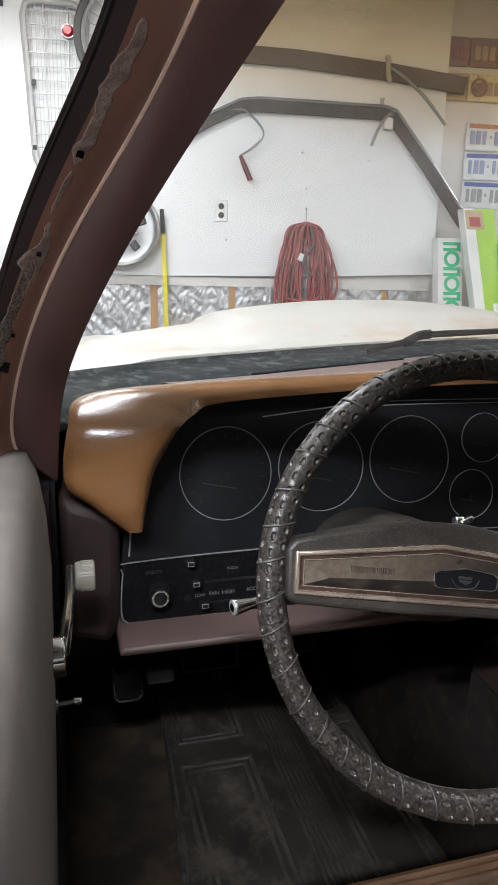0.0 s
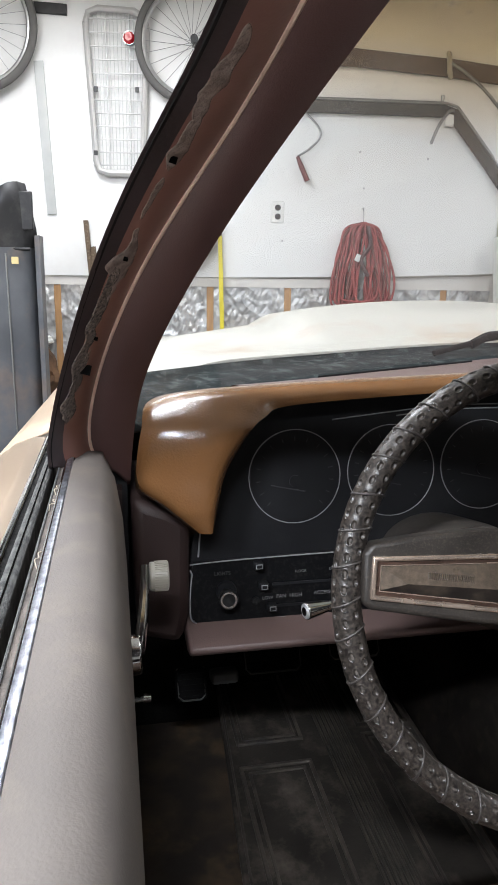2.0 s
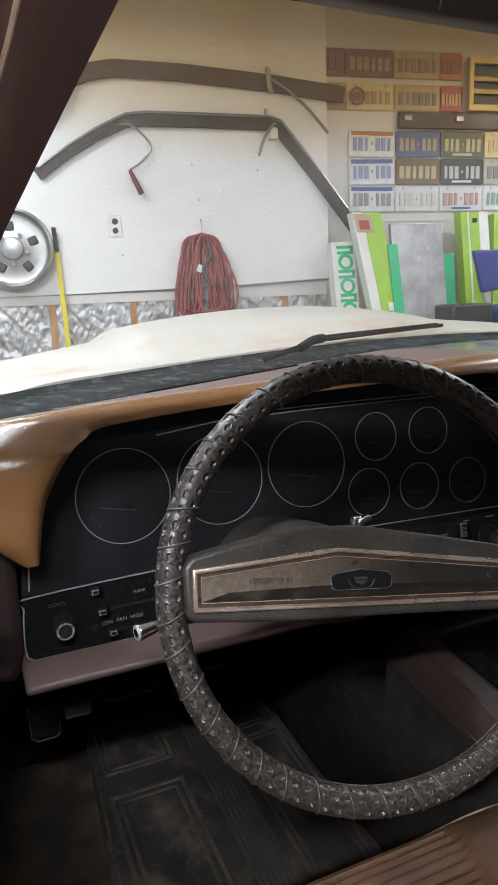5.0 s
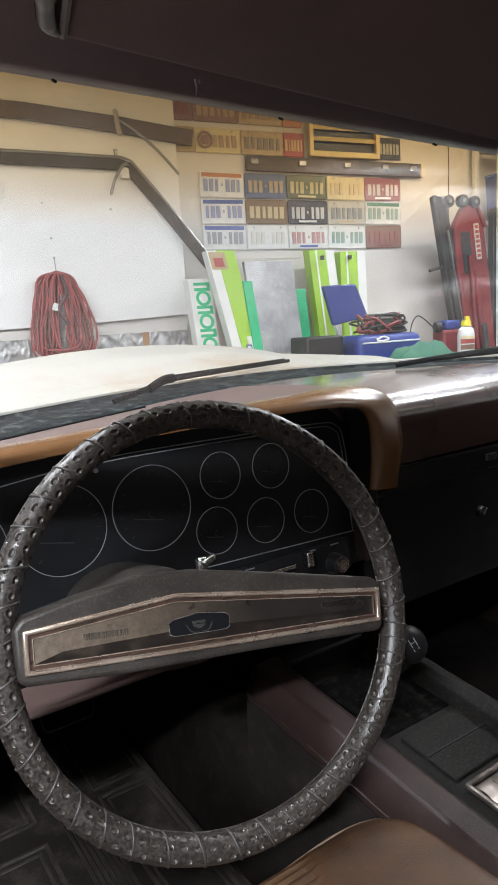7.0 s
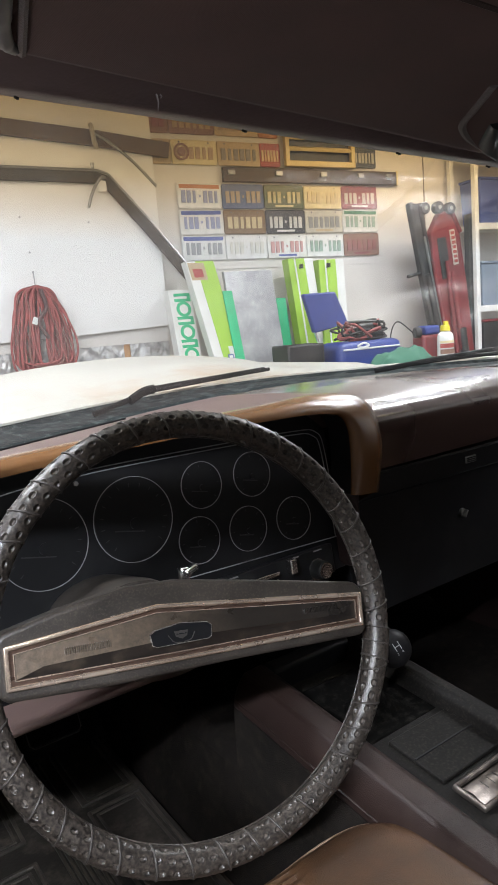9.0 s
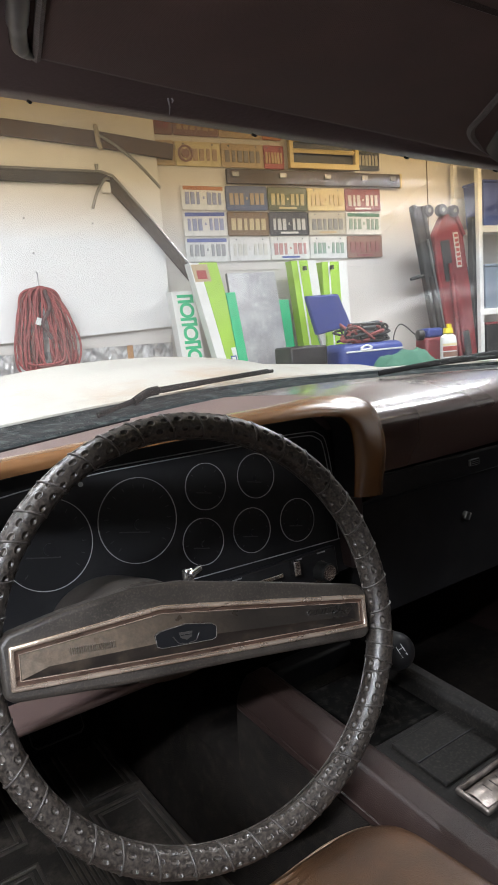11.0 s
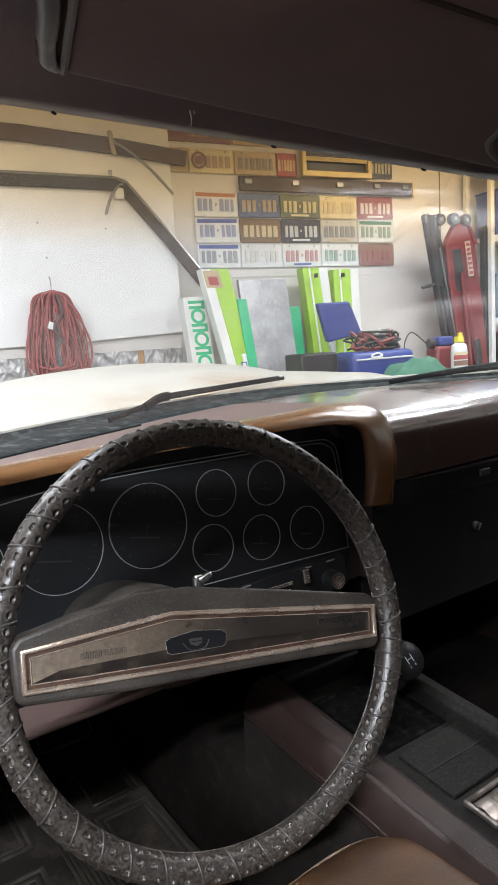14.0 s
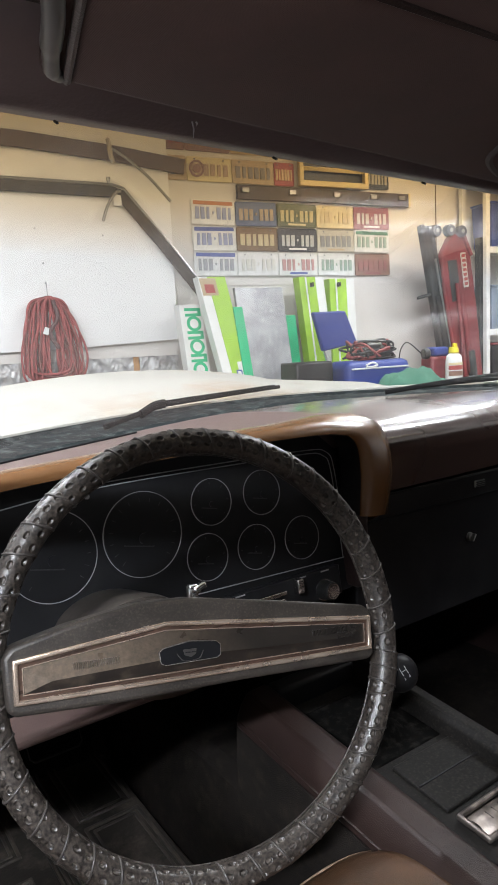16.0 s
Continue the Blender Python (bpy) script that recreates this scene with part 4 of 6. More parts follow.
SILL = material("mottled_sill_chrome", (0.52, 0.54, 0.60), 0.3, metal=0.95, colour2=(0.22, 0.23, 0.27), scale=150, detail=4, bump=0.2, bump_scale=400)
FELT = material("dusty_grey_felt", (0.12, 0.12, 0.116), 0.95, colour2=(0.05, 0.05, 0.049), scale=90, bump=0.8, bump_scale=500)
DUSTY = material("dusty_brown_ledge", (0.12, 0.10, 0.085), 0.85, colour2=(0.05, 0.042, 0.037), scale=60, bump=0.4, bump_scale=300)
part("door_sill_chrome", prism([(-0.4266, dz - 0.008), (-0.4266, dz + 0.0012), (-0.4258, dz + 0.0032), (-0.4246, dz + 0.0042), (-0.4202, dz + 0.0048), (-0.4194, dz + 0.003), (-0.4194, dz - 0.008)], "y", -0.95, 0.217), SILL, door, "mottled pitted chrome window sill strip", bevel=0.0005)
part("chrome_edge", newtube([(-0.4257, -0.95, dz + 0.0034), (-0.4257, 0.214, dz + 0.0034)], 0.0010, 8), CHROME, door, "bright chrome edge of the sill strip")
part("sill_gap", newtube([(-0.4190, -0.95, dz + 0.0030), (-0.4190, 0.21, dz + 0.0026)], 0.0007, 6), WELL, door)
part("dusty_ledge", prism([(-0.4322, dz - 0.03), (-0.4322, dz - 0.0035), (-0.4262, dz - 0.003), (-0.4262, dz - 0.03)], "y", -0.95, 0.20), DUSTY, door, "dusty ledge beside the window slot")
part("slot_lip", newtube([(-0.4324, -0.95, dz - 0.002), (-0.4324, 0.185, dz - 0.0025)], 0.0008, 6), FELT, door)
part("window_slot", newbox((-0.4357, -0.365, dz - 0.085), (0.008, 1.17, 0.06)), WELL, door, "black window slot with debris")
part("weather_strip", prism([(-0.4470, dz - 0.05), (-0.4470, dz - 0.0005), (-0.4452, dz + 0.0012), (-0.4405, dz - 0.0005), (-0.4388, dz - 0.003), (-0.4388, dz - 0.05)], "y", -0.95, 0.258), FELT, door, "dusty grey felt weather strip", bevel=0.0006)
part("weather_groove", newtube([(-0.4425, -0.95, dz + 0.0006), (-0.4425, 0.25, dz + 0.0006)], 0.0006, 6), WELL, door)
part("belt_seal", prism([(-0.4525, dz - 0.05), (-0.4525, dz - 0.004), (-0.4470, dz - 0.0055), (-0.4470, dz - 0.05)], "y", -0.95, 0.262), RUBBER, door, "pitted black belt seal")
part("outer_chrome", newtube([(-0.4534, -0.95, dz + 0.0008), (-0.4534, 0.282, dz + 0.0004)], 0.0017, 8), CHROME, door, "chrome belt moulding")
for sy, k in ((0.085, 1), (0.045, -1), (-0.065, 1)):
    part("straw_bit", newtube(curve([(-0.4275, sy + 0.016, dz - 0.0022), (-0.4300, sy + 0.010, dz - 0.001), (-0.4282 - 0.001 * k, sy + 0.004, dz - 0.0018), (-0.4312, sy, dz - 0.0012), (-0.4300 + 0.001 * k, sy - 0.012, dz - 0.0024)], 5), 0.0004, 5), STRAW, door, "dry straw caught on the sill")
part("outer_skin", loft([[(-0.4545, y, dz - 0.001), (-0.466, y, dz - 0.001), (-0.49, y, dz - 0.010), (-0.51, y, dz - 0.026), (-0.53, y, dz - 0.052), (-0.57, y, dz - 0.115), (-0.60, y, dz - 0.19), (-0.62, y, dz - 0.29), (-0.60, y, dz - 0.6)] for y in (-0.95, -0.3, 0.285)]), BODY_CREAM, door, "tan painted outer door skin", solid=0.003)
part("window_crank", newcyl((-0.381, 0.071, 0.806), (-0.363, 0.071, 0.806), 0.019, 0.017, 28), CHROME, door, "chrome window crank with ivory knob", bevel=0.002)
part("crank_arm", newtube(curve([(-0.366, 0.073, 0.806), (-0.362, 0.085, 0.824), (-0.358, 0.106, 0.846), (-0.357, 0.121, 0.868)]), [0.0085 - 0.0002 * i for i in range(19)], 12, 0.7), CHROME, door)
part("crank_knob", newcyl((-0.353, 0.12, 0.857), (-0.335, 0.12, 0.857), 0.0135, 0.014, 24), IVORY, door, "ivory ribbed crank knob", bevel=0.002)
for k in range(36):
    a = 2 * math.pi * k / 36
    part("knob_rib", newbox((-0.342, 0.12 + 0.0137 * math.cos(a), 0.857 + 0.0137 * math.sin(a)), (0.012, 0.0008, 0.0008)), IVORY, door, smooth=0)
part("lock_rod", newcyl((-0.378, 0.195, 0.678), (-0.356, 0.195, 0.680), 0.003, n=12), CHROME, door)
part("lock_rod_tip", newcyl((-0.358, 0.195, 0.680), (-0.350, 0.195, 0.680), 0.005, 0.0045, 14), CHROME, door)
part("lock_escutcheon", newcyl((-0.384, 0.195, 0.678), (-0.374, 0.195, 0.678), 0.012, 0.009, 20), DULL_CHROME, door, bevel=0.001)
part("kick_panel", newbox((-0.385, 0.5, 0.6), (0.02, 0.55, 0.62)), BROWN, car, "dark brown kick panel")

# Added black block stands in for the shaded gap beside the dash.
part("dash_side", newbox((-0.394, 0.34, 0.82), (0.05, 0.18, 0.27)), DEEP, car, "added black block for the shaded gap beside the dash")

# A pillar
E1 = [(-0.440, 0.152, 0.957), (-0.440, 0.142, 0.974), (-0.438, 0.13, 0.993), (-0.409, 0.06, 1.099), (-0.374, -0.03, 1.174), (-0.348, -0.1, 1.213), (-0.331, -0.17, 1.235), (-0.322, -0.25, 1.265), (-0.315, -0.42, 1.30)]
E2 = [(-0.396, 0.232, 0.938), (-0.412, 0.208, 0.962), (-0.402, 0.16, 1.025), (-0.379, 0.1, 1.097), (-0.343, 0.02, 1.166), (-0.311, -0.05, 1.209), (-0.295, -0.14, 1.242), (-0.288, -0.22, 1.268), (-0.28, -0.42, 1.31)]
E3 = [(-0.3685, 0.262, 0.905), (-0.3666, 0.2287, 0.9502), (-0.363, 0.1914, 0.9986), (-0.3567, 0.1619, 1.0328), (-0.3462, 0.1279, 1.0688), (-0.3181, 0.0535, 1.1354), (-0.2871, -0.0278, 1.1924), (-0.2595, -0.1159, 1.2404), (-0.236, -0.24, 1.283)]


def even(points, rounds=30):
    for _ in range(rounds):
        points = [points[0]] + [(a + b * 2 + c) / 4 for a, b, c in zip(points, points[1:], points[2:])] + [points[-1]]
    return points


c1, c2, c3 = even(curve(E1, 6)), even(curve(E2, 6)), even(curve(E3, 6))
rows = []
for p, q in zip(c1, c2):
    out = Vector((-0.03, 0.02, 0.0))
    mid = (p + q) / 2 + Vector((0.003, -0.004, 0.002))
    back = (p - Vector((-0.37, -0.48, 1.12))).normalized() * 0.04 + Vector((0.012, 0, 0))
    rows.append([p + back, p + back * 0.3, p, p * 0.75 + q * 0.25 + Vector((0.002, -0.003, 0.001)), mid, q, q + Vector((0.003, 0.03, 0.004))])
bm = loft(rows)
bm.faces.ensure_lookup_table()
# Outer flange faces take the darker plum, their shade put into colour.
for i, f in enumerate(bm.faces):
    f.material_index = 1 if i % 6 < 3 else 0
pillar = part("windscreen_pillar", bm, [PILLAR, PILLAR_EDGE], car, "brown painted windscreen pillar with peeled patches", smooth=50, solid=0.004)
rows = []
for p, q in zip(c2, c3):
    d = q - p
    bul = Vector((0.003, -0.010, 0.004))
    rows.append([p + Vector((0, 0.012, 0.002)), p + bul * 0.2] + [p + d * k / 5 + bul * (0.5 + 0.5 * math.sin(math.pi * k / 5)) for k in range(1, 5)] + [q + bul * 0.5, q + bul * 0.4 + (q - Vector((-0.36, -0.48, 1.12))).normalized() * 0.03 + Vector((-0.03, 0, 0))])
part("pillar_cover", loft(rows), PILLAR_IN, pillar, "dark plum pillar trim cover", smooth=60, solid=0.003)
part("pillar_piping", newtube([p + Vector((0.001, -0.004, 0.0)) for p in c2], 0.0019, 8), TRIM_COPPER, pillar, "thin copper-coloured edge piping")
part("pillar_weather_strip", newtube([p + Vector((0.001, 0.003, 0.0)) for p in c1], 0.0022, 8), DEEP, pillar)
PEEL = material("peeled_adhesive", (0.34, 0.27, 0.235), 0.85, colour2=(0.2, 0.15, 0.13), scale=120, bump=0.4, bump_scale=500, spots=(0.06, 0.04, 0.035), spot_scale=260, spot_amount=0.6)
PEEL_DARK = material("peeled_dark_glue", (0.24, 0.195, 0.168), 0.9, colour2=(0.045, 0.035, 0.032), scale=420, detail=5.0, bump=0.25, bump_scale=900)
rnd = random.Random(4)


def pillar_at(t, w):
    f = t * (len(c1) - 1)
    i = min(int(f), len(c1) - 2)
    p, q = c1[i].lerp(c1[i + 1], f - i), c2[i].lerp(c2[i + 1], f - i)
    knots = [(0.0, p), (0.25, p * 0.75 + q * 0.25 + Vector((0.002, -0.003, 0.001))), (0.5, (p + q) / 2 + Vector((0.003, -0.004, 0.002))), (1.0, q)]
    for (w0, a), (w1, b) in zip(knots, knots[1:]):
        if w <= w1:
            break
    s = a.lerp(b, (w - w0) / (w1 - w0))
    return s + (Vector((-0.33, -0.48, 1.12)) - s).normalized() * 0.0042


def peel(t0, t1, w0, w1, mat):
    n = 110
    ph = rnd.uniform(0, 50)
    strips = [[] for _ in range(9)]
    for k in range(n + 1):
        t = t0 + (t1 - t0) * k / n
        u = (t - t0) * 8
        taper = max(0.0, math.sin(math.pi * k / n)) ** 0.5
        c = (w0 + w1) / 2 + 0.3 * (w1 - w0) * noise.noise(Vector((u * 5, ph, 0)))
        lo = (w1 - w0) / 2 * max(0.04, taper * (0.8 + 0.9 * noise.noise(Vector((u * 4, ph + 9, 0))) + 0.3 * noise.noise(Vector((u * 11, ph + 5, 0)))))
        hi = (w1 - w0) / 2 * max(0.04, taper * (0.8 + 1.1 * noise.noise(Vector((u * 3.3, ph + 23, 0))) + 0.35 * noise.noise(Vector((u * 9, ph + 31, 0)))))
        for j, strip in enumerate(strips):
            strip.append(pillar_at(t, min(0.96, max(0.01, c - lo + (lo + hi) * j / 8))))
    part("peeled_patch", loft(strips), mat, pillar, smooth=180, solid=0.0004)


peel(0.21, 0.30, 0.16, 0.48, PEEL_DARK)
peel(0.272, 0.388, 0.20, 0.52, PEEL_DARK)
peel(0.361, 0.44, 0.24, 0.56, PEEL_DARK)
peel(0.395, 0.487, 0.30, 0.74, PEEL)
peel(0.313, 0.335, 0.42, 0.70, PEEL)
peel(0.366, 0.386, 0.45, 0.85, PEEL)
peel(0.497, 0.549, 0.36, 0.50, PEEL)
peel(0.558, 0.628, 0.30, 0.56, PEEL)
peel(0.615, 0.729, 0.26, 0.58, PEEL)
for t, w, sz in ((0.304, 0.52, 0.0085), (0.571, 0.42, 0.004), (0.449, 0.5, 0.003), (0.348, 0.55, 0.003)):
    s = pillar_at(t, w)
    s = s + (Vector((-0.33, -0.48, 1.12)) - s).normalized() * 0.002
    face = (Vector((-0.33, -0.48, 1.12)) - s).to_track_quat("-Y", "Z").to_matrix().to_4x4()
    part("pillar_hole", newbox(s, (sz, 0.004, sz), face @ Matrix.Rotation(0.25, 4, "Y")), WELL, pillar, smooth=0)
# mirrored pillar on the far side, plain
rows = [[Vector((2 * XC - p.x, p.y, p.z)), Vector((2 * XC - p.x, p.y, p.z)).lerp(Vector((2 * XC - q.x, q.y, q.z)), 0.5), Vector((2 * XC - q.x, q.y, q.z))] for p, q in zip(c1, c3)]
part("windscreen_pillar", loft(rows), PILLAR_IN, car, "dark windscreen pillar", solid=0.02)

# header, visor and headliner
rows = []
for i in range(41):
    x = -0.27 + (2 * XC + 0.54) * i / 40
    e = ease(abs(x - XC) / 0.7) * 0.02
    y, z = -0.197, 1.251 + 0.0045 - 0.0165 * (min(x, 0.3) + 0.27)
    rows.append([(x, y + 0.02, z + 0.012), (x, y + 0.004, z), (x, y - 0.012, z - 0.002), (x, y - 0.03, z + 0.006), (x, y - 0.05, z + 0.02), (x, y - 0.05, z + 0.04)])
header = part("windscreen_header", loft(rows), HEADER, car, "brown painted windscreen header with screw holes", smooth=60, solid=0.003)
for x in (-0.185, -0.062, 0.06, 0.155):
    part("header_hole", newcyl((x, -0.204, 1.2500 - 0.0165 * (x + 0.27)), (x, -0.207, 1.2485 - 0.0165 * (x + 0.27)), 0.0007, n=12), DEEP, header)
STRAND = material("grey_dust_strand", (0.35, 0.34, 0.35), 0.9)
for sx, drop in ((-0.126, 0.0075), (-0.124, 0.0018)):
    part("dust_strand", newtube([(sx, -0.2255, 1.2505), (sx + 0.0003, -0.2262, 1.2505 - drop * 0.5), (sx - 0.0002, -0.2258, 1.2505 - drop)], [0.0005, 0.0004, 0.0002], 5), STRAND, header)


def visor_row(y0, y1, z):
    s = (-0.25 - y0) / 0.11
    return [Vector((x + ((0.003 - 0.031 * s) if x < -0.1 else 0.0), y0 + (y1 - y0) * (x + 0.2) / 0.4, z + dz - 0.006 * (x + 0.2) / 0.4)) for x, dz in ((-0.206, 0.003), (-0.2, 0.0), (-0.12, -0.0005), (0.0, 0.0), (0.1, -0.0005), (0.18, 0.0), (0.19, 0.003))]


VISOR_EDGE = material("greyish_visor_piping", (0.12, 0.1, 0.1), 0.6, bump=0.3, bump_scale=900)
visor = part("sun_visor", loft([visor_row(-0.243, -0.214, 1.262), visor_row(-0.245, -0.216, 1.2555), visor_row(-0.252, -0.224, 1.2535), visor_row(-0.30, -0.285, 1.254), visor_row(-0.345, -0.345, 1.2555), visor_row(-0.356, -0.356, 1.258), visor_row(-0.36, -0.36, 1.264)]), VISOR, car, "dark brown fabric sun visor folded up", smooth=60, solid=0.01)
part("visor_seam", newtube(curve([(-0.21, -0.352, 1.2505), (0.0, -0.353, 1.2505), (0.19, -0.35, 1.2505)]), 0.0016, 6), BROWN, visor)
part("visor_seam", newtube(curve([(-0.2255, -0.352, 1.2505), (-0.2112, -0.30, 1.2485), (-0.1965, -0.25, 1.2485)]), 0.0018, 6), VISOR_EDGE, visor)
part("visor_corner_piping", newtube(curve([(0.0134, -0.3079, 1.2475), (0.034, -0.282, 1.2465), (0.0535, -0.2595, 1.246), (0.09, -0.2395, 1.246), (0.1462, -0.2172, 1.2465)]), 0.0028, 8), VISOR_EDGE, visor, "piped cut-out at the visor's corner")
part("visor_cutout", prism([(0.0154, -0.3065), (0.036, -0.281), (0.0555, -0.2585), (0.092, -0.2385), (0.1475, -0.217), (0.24, -0.215), (0.24, -0.33), (0.03, -0.33)], "z", 1.2474, 1.2484), DEEP, visor, smooth=0)
part("visor_pivot", newtube([(0.07, -0.275, 1.2478), (0.10, -0.252, 1.2465), (0.15, -0.232, 1.2465)], [0.008, 0.013, 0.013], 16), DEEP, visor, "black visor pivot")
part("visor_bracket", newtube(curve([(-0.236, -0.345, 1.251), (-0.2195, -0.3014, 1.2475), (-0.2127, -0.2793, 1.2475), (-0.2056, -0.2598, 1.2475), (-0.2000, -0.2525, 1.249)]), [0.0038] * 13 + [0.0032] * 6 + [0.0026] * 6, 10), material("smoky_bracket_plastic", (0.07, 0.066, 0.068), 0.4, colour2=(0.035, 0.033, 0.034), scale=40), visor, "smoky grey plastic visor bracket")
part("headliner", newbox((XC, -0.75, 1.285), (1.42, 1.12, 0.02)), BROWN, car, "dark brown headliner", bevel=0.004)
part("roof", newbox((XC, -0.72, 1.31), (1.40, 1.15, 0.025)), HOOD, car, "white car roof", bevel=0.02)
part("rear_bulkhead", newbox((XC, -1.32, 0.71), (1.5, 0.04, 0.34)), BROWN, car, "brown rear seat back")
part("passenger_door", newbox((2 * XC + 0.40, -0.35, 0.66), (0.05, 1.2, 0.6)), BROWN, car, "dark brown passenger door trim", bevel=0.01)
# Unseen rear panels, added to keep light from behind out of the cabin.
for sx, s in ((-0.42, 1), (2 * XC + 0.42, -1)):
    part("rear_quarter_block", loft([[(sx, y0, 0.5), (sx, y0, 0.97), (sx + s * 0.10, y1, 1.275)] for y0, y1 in ((-0.96, -0.98), (-1.4, -1.31))]), BROWN, car, "unseen rear quarter panel, blocks light from behind", solid=0.03)
part("rear_shelf_block", newbox((XC, -1.36, 0.90), (1.5, 0.12, 0.05)), BROWN, car, "unseen rear shelf panel, blocks light from behind", bevel=0.01)

# windscreen
side = [c2[round(k * (len(c2) - 7) / 10)].lerp(c3[round(k * (len(c3) - 7) / 10)], 0.45) + Vector((-0.004, 0.03, 0.004)) for k in range(11)]


def glass_at(s, k):
    xb, xt = -0.41 + s * (2 * XC + 0.82), -0.335 + s * (2 * XC + 0.67)
    b = Vector((xb, base_y(xb) - 0.005, far_z(xb) - 0.008))
    t = Vector((xt, -0.185, 1.262))
    return b.lerp(t, k / 10) + Vector((0, 0.035, 0.045)) * math.sin(math.pi * k / 10)


rows = []
for i in range(41):
    s = i / 40
    row = []
    for k in range(11):
        p = glass_at(s, k)
        near = min(s, 1 - s)
        if near < 0.14:
            edge = side[k] if s < 0.5 else Vector((2 * XC - side[k].x, side[k].y, side[k].z))
            p = p + (edge - glass_at(round(s), k)) * (1 - near / 0.14) ** 2
        row.append(p)
    rows.append(row)
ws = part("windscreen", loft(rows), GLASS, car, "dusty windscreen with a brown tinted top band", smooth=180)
ws.data.flip_normals() if sum(p.normal.y for p in ws.data.polygons) > 0 else None
ws.visible_shadow = False

# cowl, wipers and hood
def cowl_rise(x):
    return 0.018 - 0.010 * ease((x - 0.0) / 0.6)


rows = []
for x in [-0.40 + 1.7 * i / 50 for i in range(51)]:
    yb, zf = base_y(max(-0.42, min(1.26, x))), far_z(x)
    rise = cowl_rise(x)
    rows.append([(x, yb - 0.03, zf - 0.03), (x, yb + 0.0, zf - 0.010), (x, yb + 0.06, zf + 0.3 * rise - 0.004), (x, yb + 0.125, zf + rise - 0.012), (x, yb + 0.13, zf + rise - 0.004)])
cowl = part("cowl", loft(rows), COWL, car, "dirty black cowl strip below the windscreen", smooth=60, solid=0.004)


def hood_z(x, y):
    yb = base_y(max(-0.42, min(1.26, x))) + 0.13
    dx = abs(x - 0.50)
    drop = 0.20 * dx * dx * (1 if dx < 0.43 else 0) + (0 if dx < 0.43 else 0.037 + (0.022 if x < 0.5 else 0.012) * ease((dx - 0.43) / 0.05) + (0.15 if x < 0.5 else 0.09) * (dx - 0.43)) + (0.75 * max(0.0, dx - 0.72) ** 1.6 if x < 0.5 else 0)
    crest = 1.092 - 0.22 * (y - 1.25) ** 2 if y > 1.25 else 1.092 - 0.115 * (1.25 - y)
    z = crest - drop
    edge = far_z(x) + cowl_rise(x) - 0.03 * ease((-0.2 - x) / 0.24)
    z = max(z, edge - 0.012 - 0.045 * max(0.0, y - yb))
    k = ease((y - yb) / 0.30)
    return edge * (1 - k) + z * k


rows = []
for i in range(97):
    x = -0.44 + 1.88 * i / 96
    y0 = base_y(max(-0.42, min(1.26, x))) + 0.13
    rows.append([(x, y0, hood_z(x, y0) - 0.006)] + [(x, y0 + (2.25 - y0) * k / 40, hood_z(x, y0 + (2.25 - y0) * k / 40)) for k in range(41)] + [(x, 2.27, 0.8)])
hood = part("hood", loft(rows), HOOD, car, "chalky white hood with rust stains and a centre bulge", smooth=50, solid=0.004)


def wiper(points, r, name):
    part(name, newtube(curve(points), r, 8, 0.6), RUBBER, cowl, "black wiper")


wiper([(0.20, 0.69, 1.008), (0.30, 0.72, 1.026), (0.347, 0.74, 1.0365), (0.53, 0.775, 1.0415), (0.692, 0.80, 1.0455)], 0.0055, "wiper_arm")
wiper([(0.36, 0.735, 1.0345), (0.53, 0.78, 1.0385), (0.715, 0.81, 1.0435)], 0.0042, "wiper_blade")
wiper([(0.29, 0.715, 1.022), (0.33, 0.735, 1.034), (0.36, 0.742, 1.037)], 0.0095, "wiper_pivot")
wiper([(0.78, 0.52, 1.032), (0.9, 0.47, 1.044), (1.10, 0.45, 1.051)], 0.0055, "wiper_arm")
wiper([(0.80, 0.53, 1.034), (0.95, 0.48, 1.04), (1.10, 0.43, 1.043)], 0.0045, "wiper_blade")
rows = []
for y in (0.30, 0.45, 0.8, 1.2, 1.7, 2.2):
    zf = min(0.966, hood_z(-0.44, max(y, 0.38)) - 0.004)
    fall = 0.055 * max(0.0, y - 0.3)
    rows.append([(-0.438, y, zf), (-0.466, y, min(dz - 0.002, zf - 0.006) - fall)] + [(x, y, dz - s - fall) for x, s in ((-0.49, 0.010), (-0.51, 0.026), (-0.53, 0.052), (-0.57, 0.115), (-0.60, 0.19), (-0.62, 0.29), (-0.60, 0.6))])
part("front_fender", loft(rows), BODY_CREAM, car, "tan painted front fender", solid=0.003)
part("car_underbody", newbox((XC, -0.2, 0.2), (1.5, 3.6, 0.08)), RUBBER, car)
for wx in (-0.33, 1.17):
    for wy in (1.65, -1.4):
        part("tyre", newcyl((wx - 0.1, wy, 0.31), (wx + 0.1, wy, 0.31), 0.31, n=36), RUBBER, car, "black tyre", bevel=0.02)

part("passenger_kick_panel", newbox((1.22, 0.6, 0.62), (0.03, 0.85, 0.75)), BROWN, car, "dark passenger kick panel")
# Second black board, dark for the shade below the glove box.
part("passenger_footwell", newbox((0.82, 0.55, 0.66), (0.8, 0.5, 0.06)), DEEP, car, "glove box underside, blacked out for its shade")
part("passenger_seat", newbox((0.82, -0.35, 0.46), (0.52, 0.62, 0.26)), SEAT, car, "tan vinyl passenger seat", bevel=0.05, segs=4)


# ---- things in the garage ----
def plain(name, colour, rough=0.5, metal=0.0, **k):
    k.setdefault("colour2", tuple(v * 0.9 for v in colour))
    return material(name, colour, rough, metal, **k)


WHITE = plain("white_plastic", (0.75, 0.75, 0.73), 0.5)
